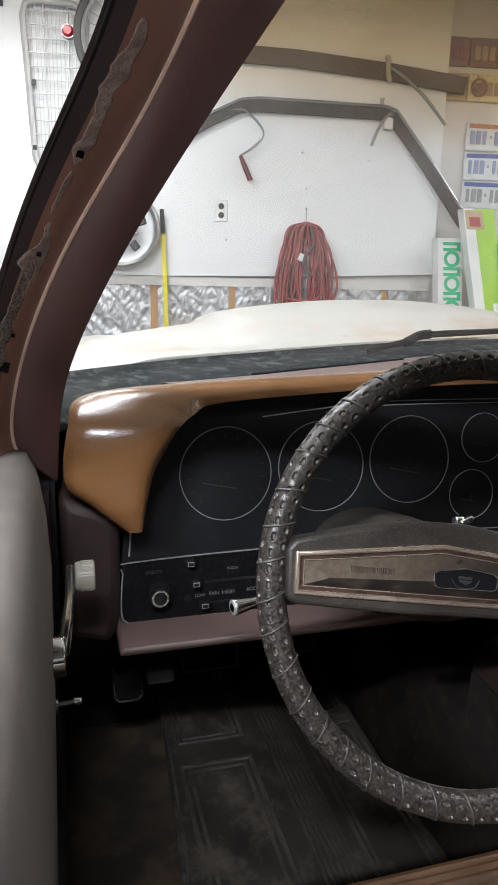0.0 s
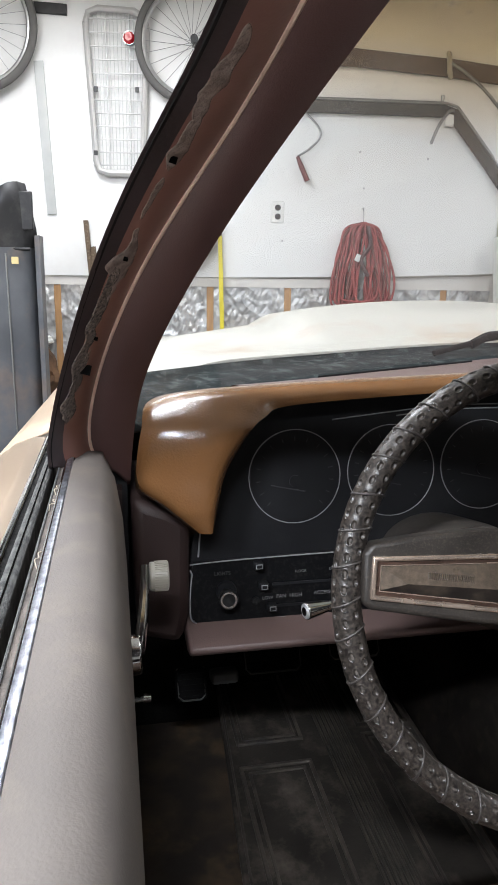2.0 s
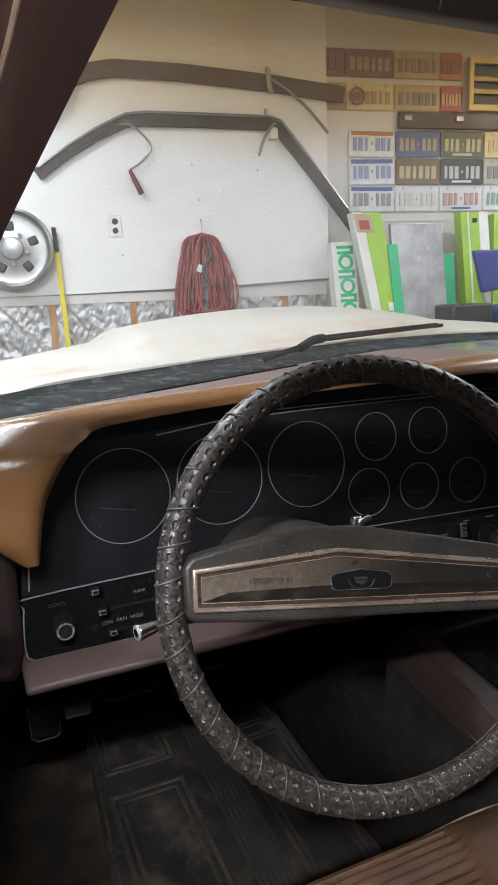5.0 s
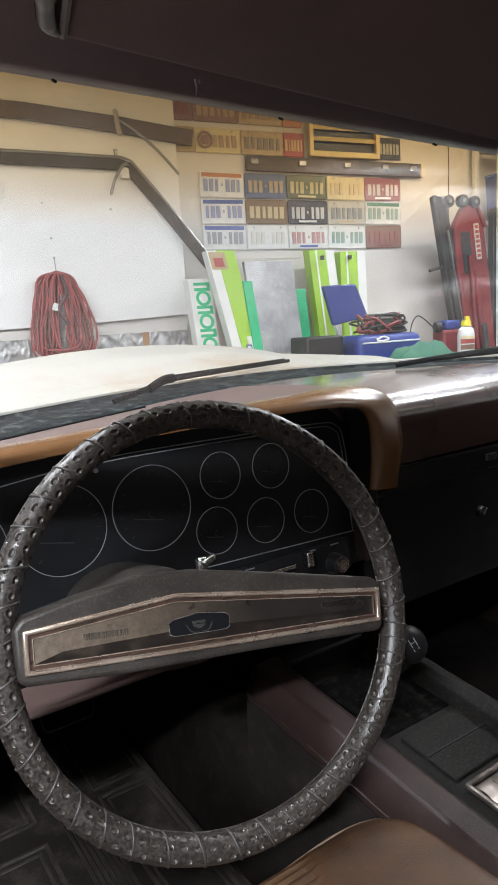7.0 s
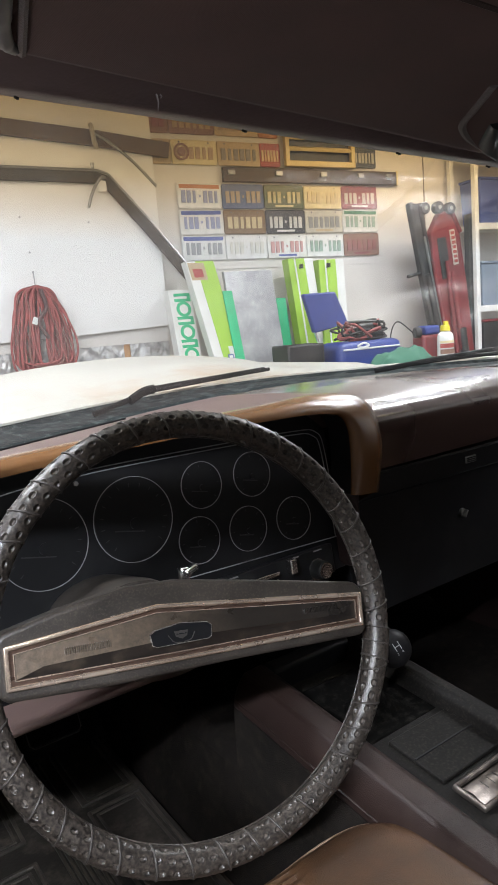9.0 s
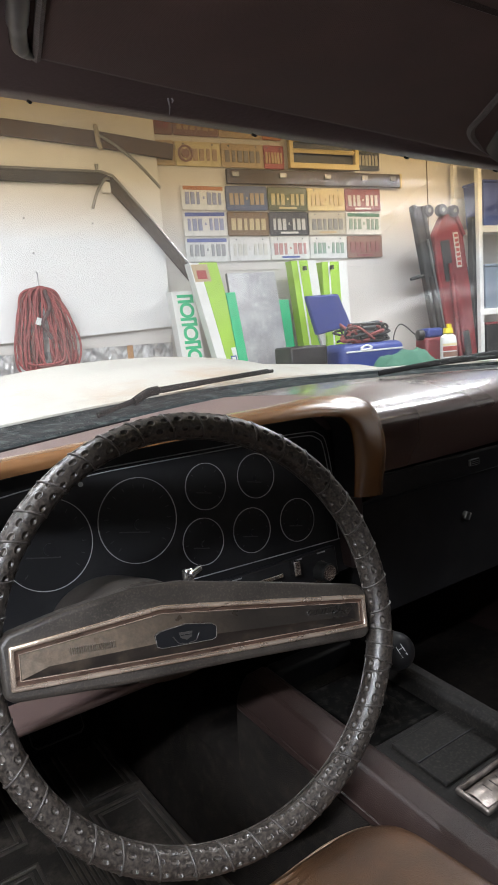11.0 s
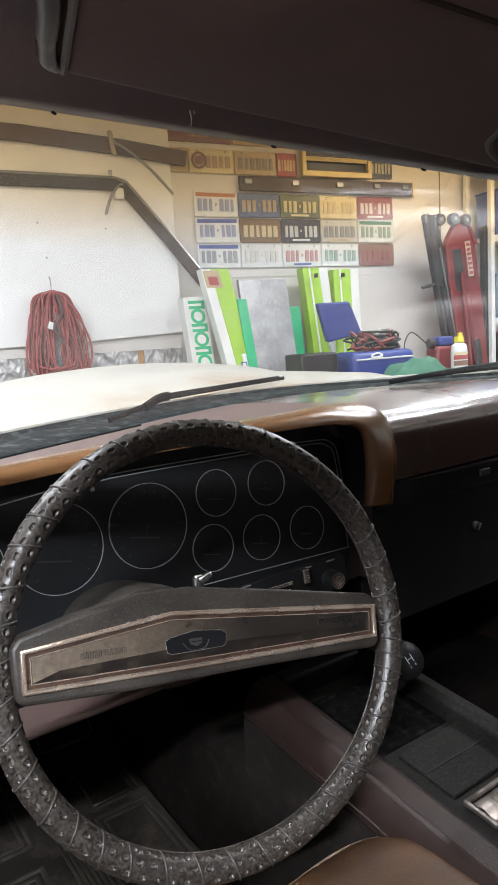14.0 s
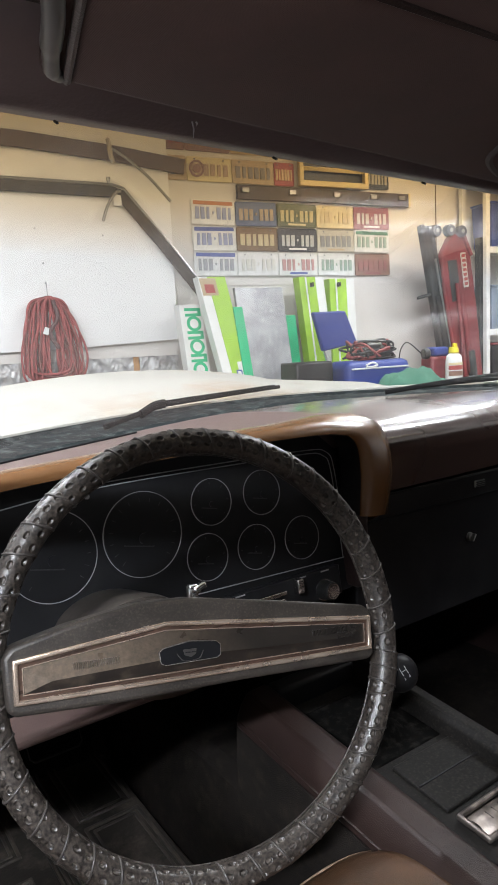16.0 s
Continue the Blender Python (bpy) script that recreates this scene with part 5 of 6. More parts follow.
LIME = plain("lime_print", (0.36, 0.62, 0.05), 0.4)
GREEN = plain("green_card", (0.02, 0.5, 0.22), 0.5)
CARD = plain("white_carton", (0.78, 0.79, 0.76), 0.5)
STEEL = plain("grey_steel", (0.35, 0.35, 0.35), 0.35, 0.9)
DARK_STEEL = plain("black_steel", (0.025, 0.025, 0.027), 0.45, 0.3, spots=(0.09, 0.085, 0.08), spot_scale=14, spot_amount=0.4)
RED_PAINT = plain("red_jack_paint", (0.22, 0.024, 0.032), 0.42, colour2=(0.15, 0.018, 0.026), scale=18, spots=(0.06, 0.015, 0.016), spot_scale=25, spot_amount=0.7)
BLUE = plain("blue_vinyl", (0.03, 0.055, 0.25), 0.45)
YELLOW = plain("yellow_plastic", (0.75, 0.62, 0.02), 0.45)
CREAM = plain("cream_frame", (0.72, 0.58, 0.28), 0.55)
CLOTH = plain("green_cloth", (0.07, 0.19, 0.13), 0.9, bump=0.6, bump_scale=200)
CORD_RED = plain("red_cord", (0.36, 0.085, 0.08), 0.6, colour2=(0.25, 0.06, 0.058), scale=20)
CORD_DULL = plain("dusty_brown_cord", (0.2, 0.08, 0.07), 0.7)
TRIM_SPECK = plain("speckled_dark_trim", (0.042, 0.034, 0.027), 0.5, spots=(0.3, 0.26, 0.2), spot_scale=130, spot_amount=0.6)
OLD_TRIM = plain("old_brown_trim", (0.105, 0.066, 0.038), 0.6, spots=(0.32, 0.26, 0.18), spot_scale=110, spot_amount=0.6)
GREY_PANEL = plain("grey_primer_metal", (0.12, 0.127, 0.14), 0.4, 0.15, colour2=(0.075, 0.08, 0.09), scale=5, spots=(0.24, 0.17, 0.13), spot_scale=4, spot_amount=0.7)
RED_LENS = plain("red_lens", (0.5, 0.01, 0.02), 0.2)
TYRE = plain("grey_bicycle_tyre", (0.12, 0.115, 0.11), 0.8, bump=0.8, bump_scale=150)
BENCH = plain("plywood_bench", (0.35, 0.25, 0.15), 0.7, stretch=(1, 8, 8))

tagged(part("wall_panel", prism([(-3.75, 1.165), (-0.34, 1.172), (0.6, 1.19), (1.205, 1.215), (1.205, 2.74), (-3.75, 2.74)], "y", WALL, WALL + 0.035), WALL_WHITE, bevel=0.002), "white wall sheet with marks and a ragged lower edge", "wall panel", "", "structure")
tagged(part("trim", newbox((-1.28, WALL + 0.022, 1.145), (4.95, 0.02, 0.05)), WALL_BEIGE), "cream board edge below the white sheet", "trim", "", "structure")
for k, sx in enumerate((-3.05, -2.62, -2.18, -1.75, -1.31, -0.87, -0.43, 0.02, 0.48, 0.93)):
    tagged(part("wall_stud", newbox((sx, WALL + 0.03, 0.56), (0.04, 0.02, 1.12)), STUD, bevel=0.002), "bare pine wall stud between foil bays", "stud", "wall studs", "structure")
for bx0, bx1 in ((-1.29, -0.89), (-0.85, -0.45), (-0.41, 0.0), (0.04, 0.46), (0.5, 0.91), (0.95, 1.2), (-1.73, -1.33)):
    rows = []
    for i in range(61):
        x = bx0 + (bx1 - bx0) * i / 60
        col = []
        for k in range(81):
            z = 0.57 * k / 80
            fold = (1 - abs(noise.noise(Vector((x * 17 + z * 12, z * 7 - x * 4, bx0))))) ** 4
            col.append((x, WALL + 0.030 - 0.020 * abs(noise.noise(Vector((x * 8 + z * 4, z * 6, 3.1 + bx0)))) - 0.008 * fold - 0.010 * abs(noise.noise(Vector((x * 38 - z * 20, z * 16, 1.7)))) - 0.006 * abs(noise.noise(Vector((x * 75 + z * 30, z * 40 - x * 15, 4.4)))), 0.55 + z))
        rows.append(col)
    tagged(part("foil_insulation", loft(rows), FOIL, smooth=35), "crinkled silver foil insulation between the studs", "insulation", "foil bays", "structure")

# torn paper-backed insulation hanging out of a bay
PAPER = plain("torn_brown_paper", (0.2, 0.11, 0.06), 0.85, colour2=(0.06, 0.035, 0.02), scale=14, bump=0.6, bump_scale=60)
for x0, z0, sx, sz, m, lab in ((-1.415, 0.60, 0.10, 0.17, PAPER, "torn brown paper insulation bulging from the wall"), (-1.43, 0.80, 0.09, 0.045, CARD, "white torn insulation edge above the brown paper")):
    tear = thing("torn_insulation", lab, "insulation", (x0, WALL + 0.005, z0))
    rows = []
    for i in range(25):
        a = 2 * math.pi * i / 24
        rows.append([(sx * r * math.cos(a) * (1 + 0.35 * noise.noise(Vector((math.cos(a) * 2, math.sin(a) * 2, x0)))), -0.06 * math.sqrt(1 - r * r) * (1 + 0.7 * noise.noise(Vector((r * 4 * math.cos(a), r * 4 * math.sin(a), z0 * 3)))), sz * r * math.sin(a) * (1 + 0.4 * noise.noise(Vector((math.cos(a) * 3, math.sin(a) * 3, z0))))) for r in [k / 12 for k in range(13)]])
    part("torn_paper", loft(rows), m, tear, smooth=25)

# outlet
ol = thing("wall_outlet", "white outlet plate with two dark sockets on the white sheet", "outlet", (-0.05, WALL - 0.001, 1.535))
part("cover_plate", newbox((0, -0.003, 0), (0.07, 0.006, 0.115)), WHITE, ol, bevel=0.002)
for z in (-0.024, 0.024):
    part("socket", newcyl((0, -0.005, z), (0, -0.0085, z), 0.0165, n=20), DARK_STEEL, ol)

# extension cord on a hook
cord = thing("extension_cord", "coiled red extension cord hung on a hook against the white sheet", "cord", (0.43, WALL - 0.05, 1.48))
rc = random.Random(2)
for k in range(30):
    w = 0.018 + 0.13 * (k / 29)
    h = 0.47 + rc.uniform(-0.05, 0.06)
    yo = rc.uniform(-0.028, 0.03)
    jit = [rc.uniform(-0.024, 0.024) for _ in range(8)]
    pts = [(jit[0] * 0.5, yo, 0.0), (w * 0.55 + jit[1], yo, -0.035), (w * 0.88 + jit[2], yo - 0.01, -0.16), (w * 1.16 + jit[3], yo, -0.34), (w * 0.9 + jit[4], yo, -h), (-w * 0.9 + jit[5], yo, -h), (-w * 1.16 + jit[6], yo, -0.34), (-w * 0.88 + jit[7], yo - 0.01, -0.16), (-w * 0.55 + jit[1], yo, -0.035), (jit[0] * 0.5, yo, 0.0)]
    part("cord_loop", newtube(curve(pts, 5), 0.0065, 7), CORD_RED if k % 5 else CORD_DULL, cord)
part("cord_end", newtube(curve([(0.02, -0.035, -0.02), (0.035, -0.045, -0.12), (-0.01, -0.045, -0.2), (0.03, -0.045, -0.29)]), 0.011, 8), plain("dark_plug", (0.1, 0.05, 0.05), 0.6), cord, "dark plug ends")
part("cord_label", newbox((-0.03, -0.045, -0.19), (0.03, 0.004, 0.04), Matrix.Rotation(0.4, 4, "Y")), CARD, cord)
hk = thing("cord_hook", "thin steel wall hook holding the red cord", "hook", (0.43, WALL - 0.03, 1.5))
part("hook_wire", newtube(curve([(0, 0.03, 0.06), (0, -0.002, 0.06), (0, -0.005, 0.03), (0, -0.02, -0.03), (0, -0.045, -0.02)]), 0.003, 8), STEEL, hk)


def flat_band(pts, w, d, mat, parent, name, label=""):
    """A strip of width w in the wall's plane and depth d along points (x, z)."""
    c = [Vector((p[0], 0, p[1])) for p in pts]
    rows = []
    for i, p in enumerate(c):
        t = (c[min(i + 1, len(c) - 1)] - c[max(i - 1, 0)]).normalized()
        n = Vector((-t.z, 0, t.x))
        rows.append([p + n * w / 2 + Vector((0, -d, 0)), p + n * w / 2, p - n * w / 2, p - n * w / 2 + Vector((0, -d * 0.6, 0))])
    return part(name, loft(rows, close=True, cap=True), mat, parent, label, bevel=0.003)


tr = thing("window_frame_trim", "dark speckled car window frame trim with bright edge hung on the wall", "car trim", (0, WALL - 0.012, 0))
path = [(-0.44, 1.80), (-0.27, 1.915), (-0.12, 2.0), (0.037, 2.072), (0.14, 2.083), (0.5, 2.078), (0.84, 2.072), (0.90, 2.055), (1.12, 1.80), (1.36, 1.50)]
flat_band(path, 0.062, 0.03, TRIM_SPECK, tr, "frame_strip")
part("bright_edge", newtube([(x + 0.012, -0.03, z + 0.036) for x, z in path], 0.008, 8), STEEL, tr, "bright trim edge")
part("trim_bolt", newcyl((0.83, -0.02, 2.115), (0.83, -0.02, 2.15), 0.008, 0.012, 12), STEEL, tr)
br = thing("wall_bracket", "white metal hanging bracket under the car trim", "bracket", (0.86, WALL - 0.02, 2.04))
part("bracket_arm", newtube(curve([(0.03, -0.03, 0.03), (0.0, -0.045, 0.02), (-0.05, -0.045, -0.05), (-0.085, -0.04, -0.14)]), 0.009, 8), STEEL, br)
part("bracket_plate", newbox((0.015, 0.0, 0.0), (0.05, 0.03, 0.09)), WHITE, br, bevel=0.004)
ut = thing("roof_trim", "long brown dusty car trim strip tied up on the wall", "car trim", (0, WALL - 0.012, 0))
flat_band([(-0.30, 2.25), (-0.15, 2.31), (0.0, 2.335), (0.35, 2.325), (0.86, 2.285), (1.3, 2.235)], 0.085, 0.03, OLD_TRIM, ut, "trim_strip")
part("trim_rod", newtube(curve([(0.84, -0.045, 2.31), (0.95, -0.04, 2.25), (1.07, -0.03, 2.16), (1.20, -0.02, 2.03)]), 0.009, 8), STEEL, ut, "thin bright curved rod")
part("tie", newtube(curve([(0.85, -0.005, 2.36), (0.845, -0.04, 2.33), (0.85, -0.04, 2.27), (0.87, -0.005, 2.24)]), 0.014, 8), plain("pale_tie_cloth", (0.45, 0.41, 0.34), 0.8), ut, "pale tie")
ht = thing("hook_tool", "hooked wire tool with dark red handle hanging on the wall", "hand tool", (0, WALL - 0.03, 0))
part("tool_wire", newtube(curve([(-0.03, 0, 2.045), (0.06, 0, 2.06), (0.15, 0, 1.99), (0.172, 0, 1.93), (0.12, 0, 1.87), (0.05, 0, 1.825)]), 0.006, 8), STEEL, ht)
part("tool_handle", newtube([(0.05, 0, 1.825), (0.07, 0, 1.78), (0.108, 0, 1.70)], [0.009, 0.014, 0.015], 10), plain("dark_red_handle", (0.16, 0.045, 0.045), 0.5), ht)
for nx, nz in ((0.43, 1.67), (0.78, 1.83), (0.40, 1.86), (-0.02, 1.38)):
    nl = thing("nail_mark", "small dark nail head in the white sheet", "nail", (nx, WALL, nz), group="nail heads")
    part("nail_head", newcyl((0, 0.002, 0), (0, -0.003, 0), 0.006, n=10), STEEL, nl)

# car wheel on the wall
rw = thing("car_wheel_rim", "grey steel styled car wheel rim hung on the wall", "wheel rim", (-0.60, WALL - 0.012, 1.42))
rows = []
for r, y in ((0.205, -0.0), (0.212, -0.06), (0.208, -0.085), (0.196, -0.09), (0.188, -0.075), (0.18, -0.055), (0.165, -0.05), (0.06, -0.075), (0.055, -0.09), (0.035, -0.095), (0.0005, -0.096)):
    rows.append([(r * math.cos(2 * math.pi * k / 60), y, r * math.sin(2 * math.pi * k / 60)) for k in range(60)])
part("rim_dish", loft(rows, close=True), plain("satin_grey_rim", (0.42, 0.42, 0.41), 0.35, 0.75, colour2=(0.3, 0.3, 0.3), scale=10), rw)
for k in range(5):
    a = 2 * math.pi * k / 5 + 0.35
    m = Matrix.Rotation(-a, 4, "Y") @ Matrix.Translation((0.115, -0.064, 0))
    part("rim_slot", newbox((0, 0, 0), (0.05, 0.018, 0.045), m), DARK_STEEL, rw, bevel=0.008)
    m = Matrix.Rotation(-a - 0.63, 4, "Y") @ Matrix.Translation((0.08, -0.075, 0))
    part("lug_nut", newcyl(m @ Vector((0, 0, 0)), m @ Vector((0, -0.018, 0)), 0.011, n=6), CHROME, rw)

yl = thing("yellow_strap", "yellow strap with black end hanging beside the wheel rim", "strap", (0, WALL - 0.035, 0))
part("strap_band", loft([[(-0.385 + 0.0 * s, 0, 1.40), (-0.362, 0, 1.40), (-0.362, 0.006, 1.40), (-0.385, 0.006, 1.40)] if s == 0 else [(-0.362, 0, 0.55), (-0.336, 0, 0.55), (-0.336, 0.006, 0.55), (-0.362, 0.006, 0.55)] for s in (0, 1)], close=True, cap=True), YELLOW, yl)
part("strap_end", newtube([(-0.374, 0.003, 1.40), (-0.382, 0.003, 1.53)], 0.012, 8), DARK_STEEL, yl)


def bicycle_wheel(x, z, r, label):
    b = thing("bicycle_wheel", label, "bicycle wheel", (x, WALL - 0.075, z), group="bicycle wheels on the wall")
    circ = lambda rr, n=73: [(rr * math.cos(2 * math.pi * k / 72), 0, rr * math.sin(2 * math.pi * k / 72)) for k in range(n)]
    part("tyre", newtube(circ(r - 0.02), 0.021, 10), TYRE, b, "grey worn bicycle tyre")
    part("rim", newtube(circ(r - 0.047), 0.011, 8), plain("alloy_rim", (0.55, 0.55, 0.55), 0.3, 0.9), b)
    part("hub", newcyl((0, -0.05, 0), (0, 0.05, 0), 0.02, n=16), DARK_STEEL, b)
    first = None
    for k in range(28):
        a, s = 2 * math.pi * k / 28, (-1) ** k
        if first is None:
            first = part("spoke", newcyl((0.02, 0.03, 0.012), (r - 0.05, 0, 0), 0.0014, n=5), STEEL, b).data
        else:
            o = new("spoke", first)
            o.parent = b
            o.matrix_local = Matrix.Rotation(a, 4, "Y") @ Matrix.Diagonal((1, s, 1, 1))


bicycle_wheel(-1.66, 2.43, 0.335, "bicycle wheel with knobbly grey tyre hung by the strip")
bicycle_wheel(-0.51, 2.37, 0.315, "bicycle wheel hung beside the wire grille")

GRILLE_PALE = plain("pale_grille_wire", (0.58, 0.58, 0.57), 0.5, 0.2)
gr = thing("radiator_grille", "old grey car grille panel with fine wire grid and red lamp", "grille", (-0.92, WALL - 0.03, 2.12))
go = [(-0.165, 0.34), (-0.15, 0.39), (-0.10, 0.41), (0.09, 0.40), (0.14, 0.37), (0.155, 0.32), (0.125, -0.33), (0.105, -0.38), (0.06, -0.40), (-0.07, -0.40), (-0.115, -0.385), (-0.13, -0.34)]
part("grille_surround", newtube([(p[0], 0, p[1]) for p in go + go[:1]], 0.018, 8), plain("dull_grey_metal", (0.48, 0.47, 0.46), 0.5, 0.3), gr)
for k in range(15):
    x = -0.13 + 0.26 * k / 14
    part("grille_wire", newcyl((x, 0, -0.38), (x * 1.12, 0, 0.39), 0.0055 if k in (4, 10) else 0.0022, n=6), GRILLE_PALE, gr)
for k in range(12):
    z = -0.36 + 0.72 * k / 11
    part("grille_bar", newcyl((-0.15, -0.006, z), (0.145, -0.006, z), 0.0035, n=6), plain("grille_bar_grey", (0.6, 0.6, 0.59), 0.5, 0.2) if k == 0 else bpy.data.materials["grille_bar_grey"], gr)
for px, pz in ((-0.13, -0.3), (-0.12, 0.02), (0.1, 0.02)):
    part("grille_clip", newbox((px, -0.012, pz), (0.02, 0.012, 0.024)), DARK_STEEL, gr)
part("lamp_ring", newcyl((0.065, -0.005, 0.265), (0.065, -0.03, 0.265), 0.034, n=24), STEEL, gr)
part("red_lamp", newcyl((0.065, -0.03, 0.265), (0.065, -0.05, 0.265), 0.03, 0.02, 24), RED_LENS, gr, "round red lamp lens")

st = thing("metal_strip", "long narrow grey metal strip hung on the wall", "strip", (-1.329, WALL - 0.008, 1.89))
part("strip", newbox((0, 0, 0), (0.05, 0.008, 0.78), Matrix.Rotation(radians(-2.6), 4, "Y")), plain("pale_grey_strip", (0.45, 0.46, 0.45), 0.5, 0.4), st)
bk = thing("black_bar", "short black bar fixed high on the wall", "bar", (-1.27, WALL - 0.01, 2.53))
part("bar", newbox((0, 0, 0), (0.17, 0.02, 0.05), Matrix.Rotation(radians(3), 4, "Y")), DARK_STEEL, bk)
sk = thing("wood_offcuts", "two dark brown wooden offcuts leaning on the wall", "offcut", (-1.1, WALL - 0.03, 1.18))
part("offcut", newbox((-0.01, 0, 0.12), (0.025, 0.02, 0.34), Matrix.Rotation(radians(-4), 4, "Y")), OLD_TRIM, sk)
part("offcut", newbox((0.02, 0, 0.04), (0.03, 0.02, 0.22), Matrix.Rotation(radians(-4), 4, "Y")), OLD_TRIM, sk)

# loose fender standing at the front left
fe = thing("car_fender", "loose grey primer car fender standing on end", "car fender", (-1.45, 2.6, 0))
rows = []
for i in range(21):
    z = 1.50 * i / 20
    xr = 0.275 - 0.05 * ease((z - 1.3) / 0.25)
    xl = -0.35 + (0.30 * ease((z - 1.05) / 0.45) + 0.17 * ease((z - 1.3) / 0.2))
    rows.append([(xl + (xr - xl) * k / 10, -0.09 * math.sin(math.pi * k / 10) + (0.05 if k == 10 else 0), z + 0.05 * ease(k / 10) * ease((z - 1.3) / 0.2)) for k in range(11)])
bm = loft(rows)
for f in bm.faces:
    f.material_index = 1 if f.calc_center_median().z > 1.27 else 0
part("fender_skin", bm, [GREY_PANEL, DARK_STEEL], fe, solid=0.006)
part("fender_lip", newtube([(-0.34, -0.03, 1.27), (0.0, -0.1, 1.27), (0.26, -0.02, 1.27)], 0.008, 8), DARK_STEEL, fe)
part("fender_bracket", newbox((0.235, -0.02, 1.43), (0.09, 0.02, 0.16)), DARK_STEEL, fe, bevel=0.004)
part("fender_flange", newbox((0.285, 0.03, 0.68), (0.025, 0.06, 1.3)), GREY_PANEL, fe, bevel=0.004)
part("fender_crease", newtube([(0.17, -0.062, 0.05), (0.165, -0.064, 1.25)], 0.004, 6), STEEL, fe)
part("fender_slot", newbox((-0.02, -0.09, 1.1), (0.02, 0.02, 0.35), Matrix.Rotation(0.2, 4, "Y")), DARK_STEEL, fe, bevel=0.006)
part("fender_slot", newbox((0.05, -0.095, 0.75), (0.025, 0.02, 0.3), Matrix.Rotation(-0.3, 4, "Y")), DARK_STEEL, fe, bevel=0.006)
part("foil_patch", newbox((0.11, -0.075, 1.42), (0.07, 0.004, 0.09), Matrix.Rotation(0.4, 4, "Y")), FOIL, fe)
part("yellow_tag", newbox((0.2, -0.05, 1.22), (0.03, 0.004, 0.03)), CREAM, fe)


# licence plates
PLATE_RGB = {}


def plate_colour(name, c):
    PLATE_RGB[name] = c
    return plain("plate_" + name, c, 0.45, 0.0, colour2=tuple(v * 0.85 for v in c), scale=15, spots=tuple(v * 0.6 for v in c), spot_scale=20, spot_amount=0.4)


PC = {"white": plate_colour("white", (0.72, 0.73, 0.72)), "blue": plate_colour("blue", (0.09, 0.13, 0.25)), "olive": plate_colour("olive", (0.10, 0.12, 0.06)), "cream": plate_colour("cream", (0.68, 0.58, 0.33)), "maroon": plate_colour("maroon", (0.25, 0.05, 0.06)), "gold": plate_colour("gold", (0.17, 0.10, 0.035)), "black": plate_colour("black", (0.03, 0.035, 0.045)), "grey": plate_colour("grey", (0.52, 0.50, 0.43)), "rust": plate_colour("rust", (0.26, 0.14, 0.10)), "orange": plate_colour("orange", (0.45, 0.17, 0.05)), "tan": plate_colour("tan", (0.5, 0.38, 0.22)), "navy": plate_colour("navy", (0.07, 0.11, 0.35)), "pine": plate_colour("pine", (0.06, 0.2, 0.12)), "ink": plate_colour("ink", (0.10, 0.11, 0.14)), "red": plate_colour("red", (0.38, 0.06, 0.05))}


def licence_plate(x, z, base, ink, words, top=None, foot=None, w=0.296, h=0.15, gap=None, tilt=0.0, n=6):
    p = thing("licence_plate", words, "licence plate", (x, 3.503, z), group="licence plates on the wall")
    p.rotation_euler = (0, radians(tilt), 0)
    pl = part("plate", prism([(-w / 2 + 0.01, -h / 2), (w / 2 - 0.01, -h / 2), (w / 2, -h / 2 + 0.01), (w / 2, h / 2 - 0.01), (w / 2 - 0.01, h / 2), (-w / 2 + 0.01, h / 2), (-w / 2, h / 2 - 0.01), (-w / 2, -h / 2 + 0.01)], "y", -0.004, 0.0), PC[base], p, smooth=0)
    part("plate_rim", newtube([(sx * (w / 2 - 0.004), -0.0045, sz * (h / 2 - 0.004)) for sx, sz in ((-1, -1), (1, -1), (1, 1), (-1, 1), (-1, -1))], 0.0022, 5), PC[base], p)
    mixed = "plate_ink_" + base + "_" + ink
    if mixed not in bpy.data.materials:
        a, b = PLATE_RGB[base], PLATE_RGB[ink]
        plain(mixed, tuple(u * 0.3 + v * 0.7 for u, v in zip(a, b)), 0.5)
    ink_mat = bpy.data.materials[mixed]
    span = w * 0.86
    cw = span / n
    for k in range(n):
        if gap is not None and k == gap:
            part("emblem_bar", newbox((-span / 2 + cw * (k + 0.5), -0.006, 0), (cw * 0.3, 0.004, h * 0.1)), ink_mat, p, smooth=0)
            continue
        part("character_bar", newbox((-span / 2 + cw * (k + 0.5), -0.006, -0.004), (cw * (0.72 if (k * 7 + n + len(words)) % 4 else 0.5), 0.004, h * 0.48)), ink_mat, p, smooth=0)
    if top:
        part("top_band", newbox((0, -0.005, h * 0.38), (w * 0.9, 0.003, h * 0.15)), PC[top], p, smooth=0)
    if foot:
        part("foot_band", newbox((0, -0.005, -h * 0.38), (w * 0.45, 0.003, h * 0.08)), PC[foot], p, smooth=0)
    for sx in (-0.32, 0.32):
        part("plate_hole", newcyl((sx * w, -0.003, h * 0.40), (sx * w, -0.0055, h * 0.40), 0.005, n=10), PC["ink"], p)


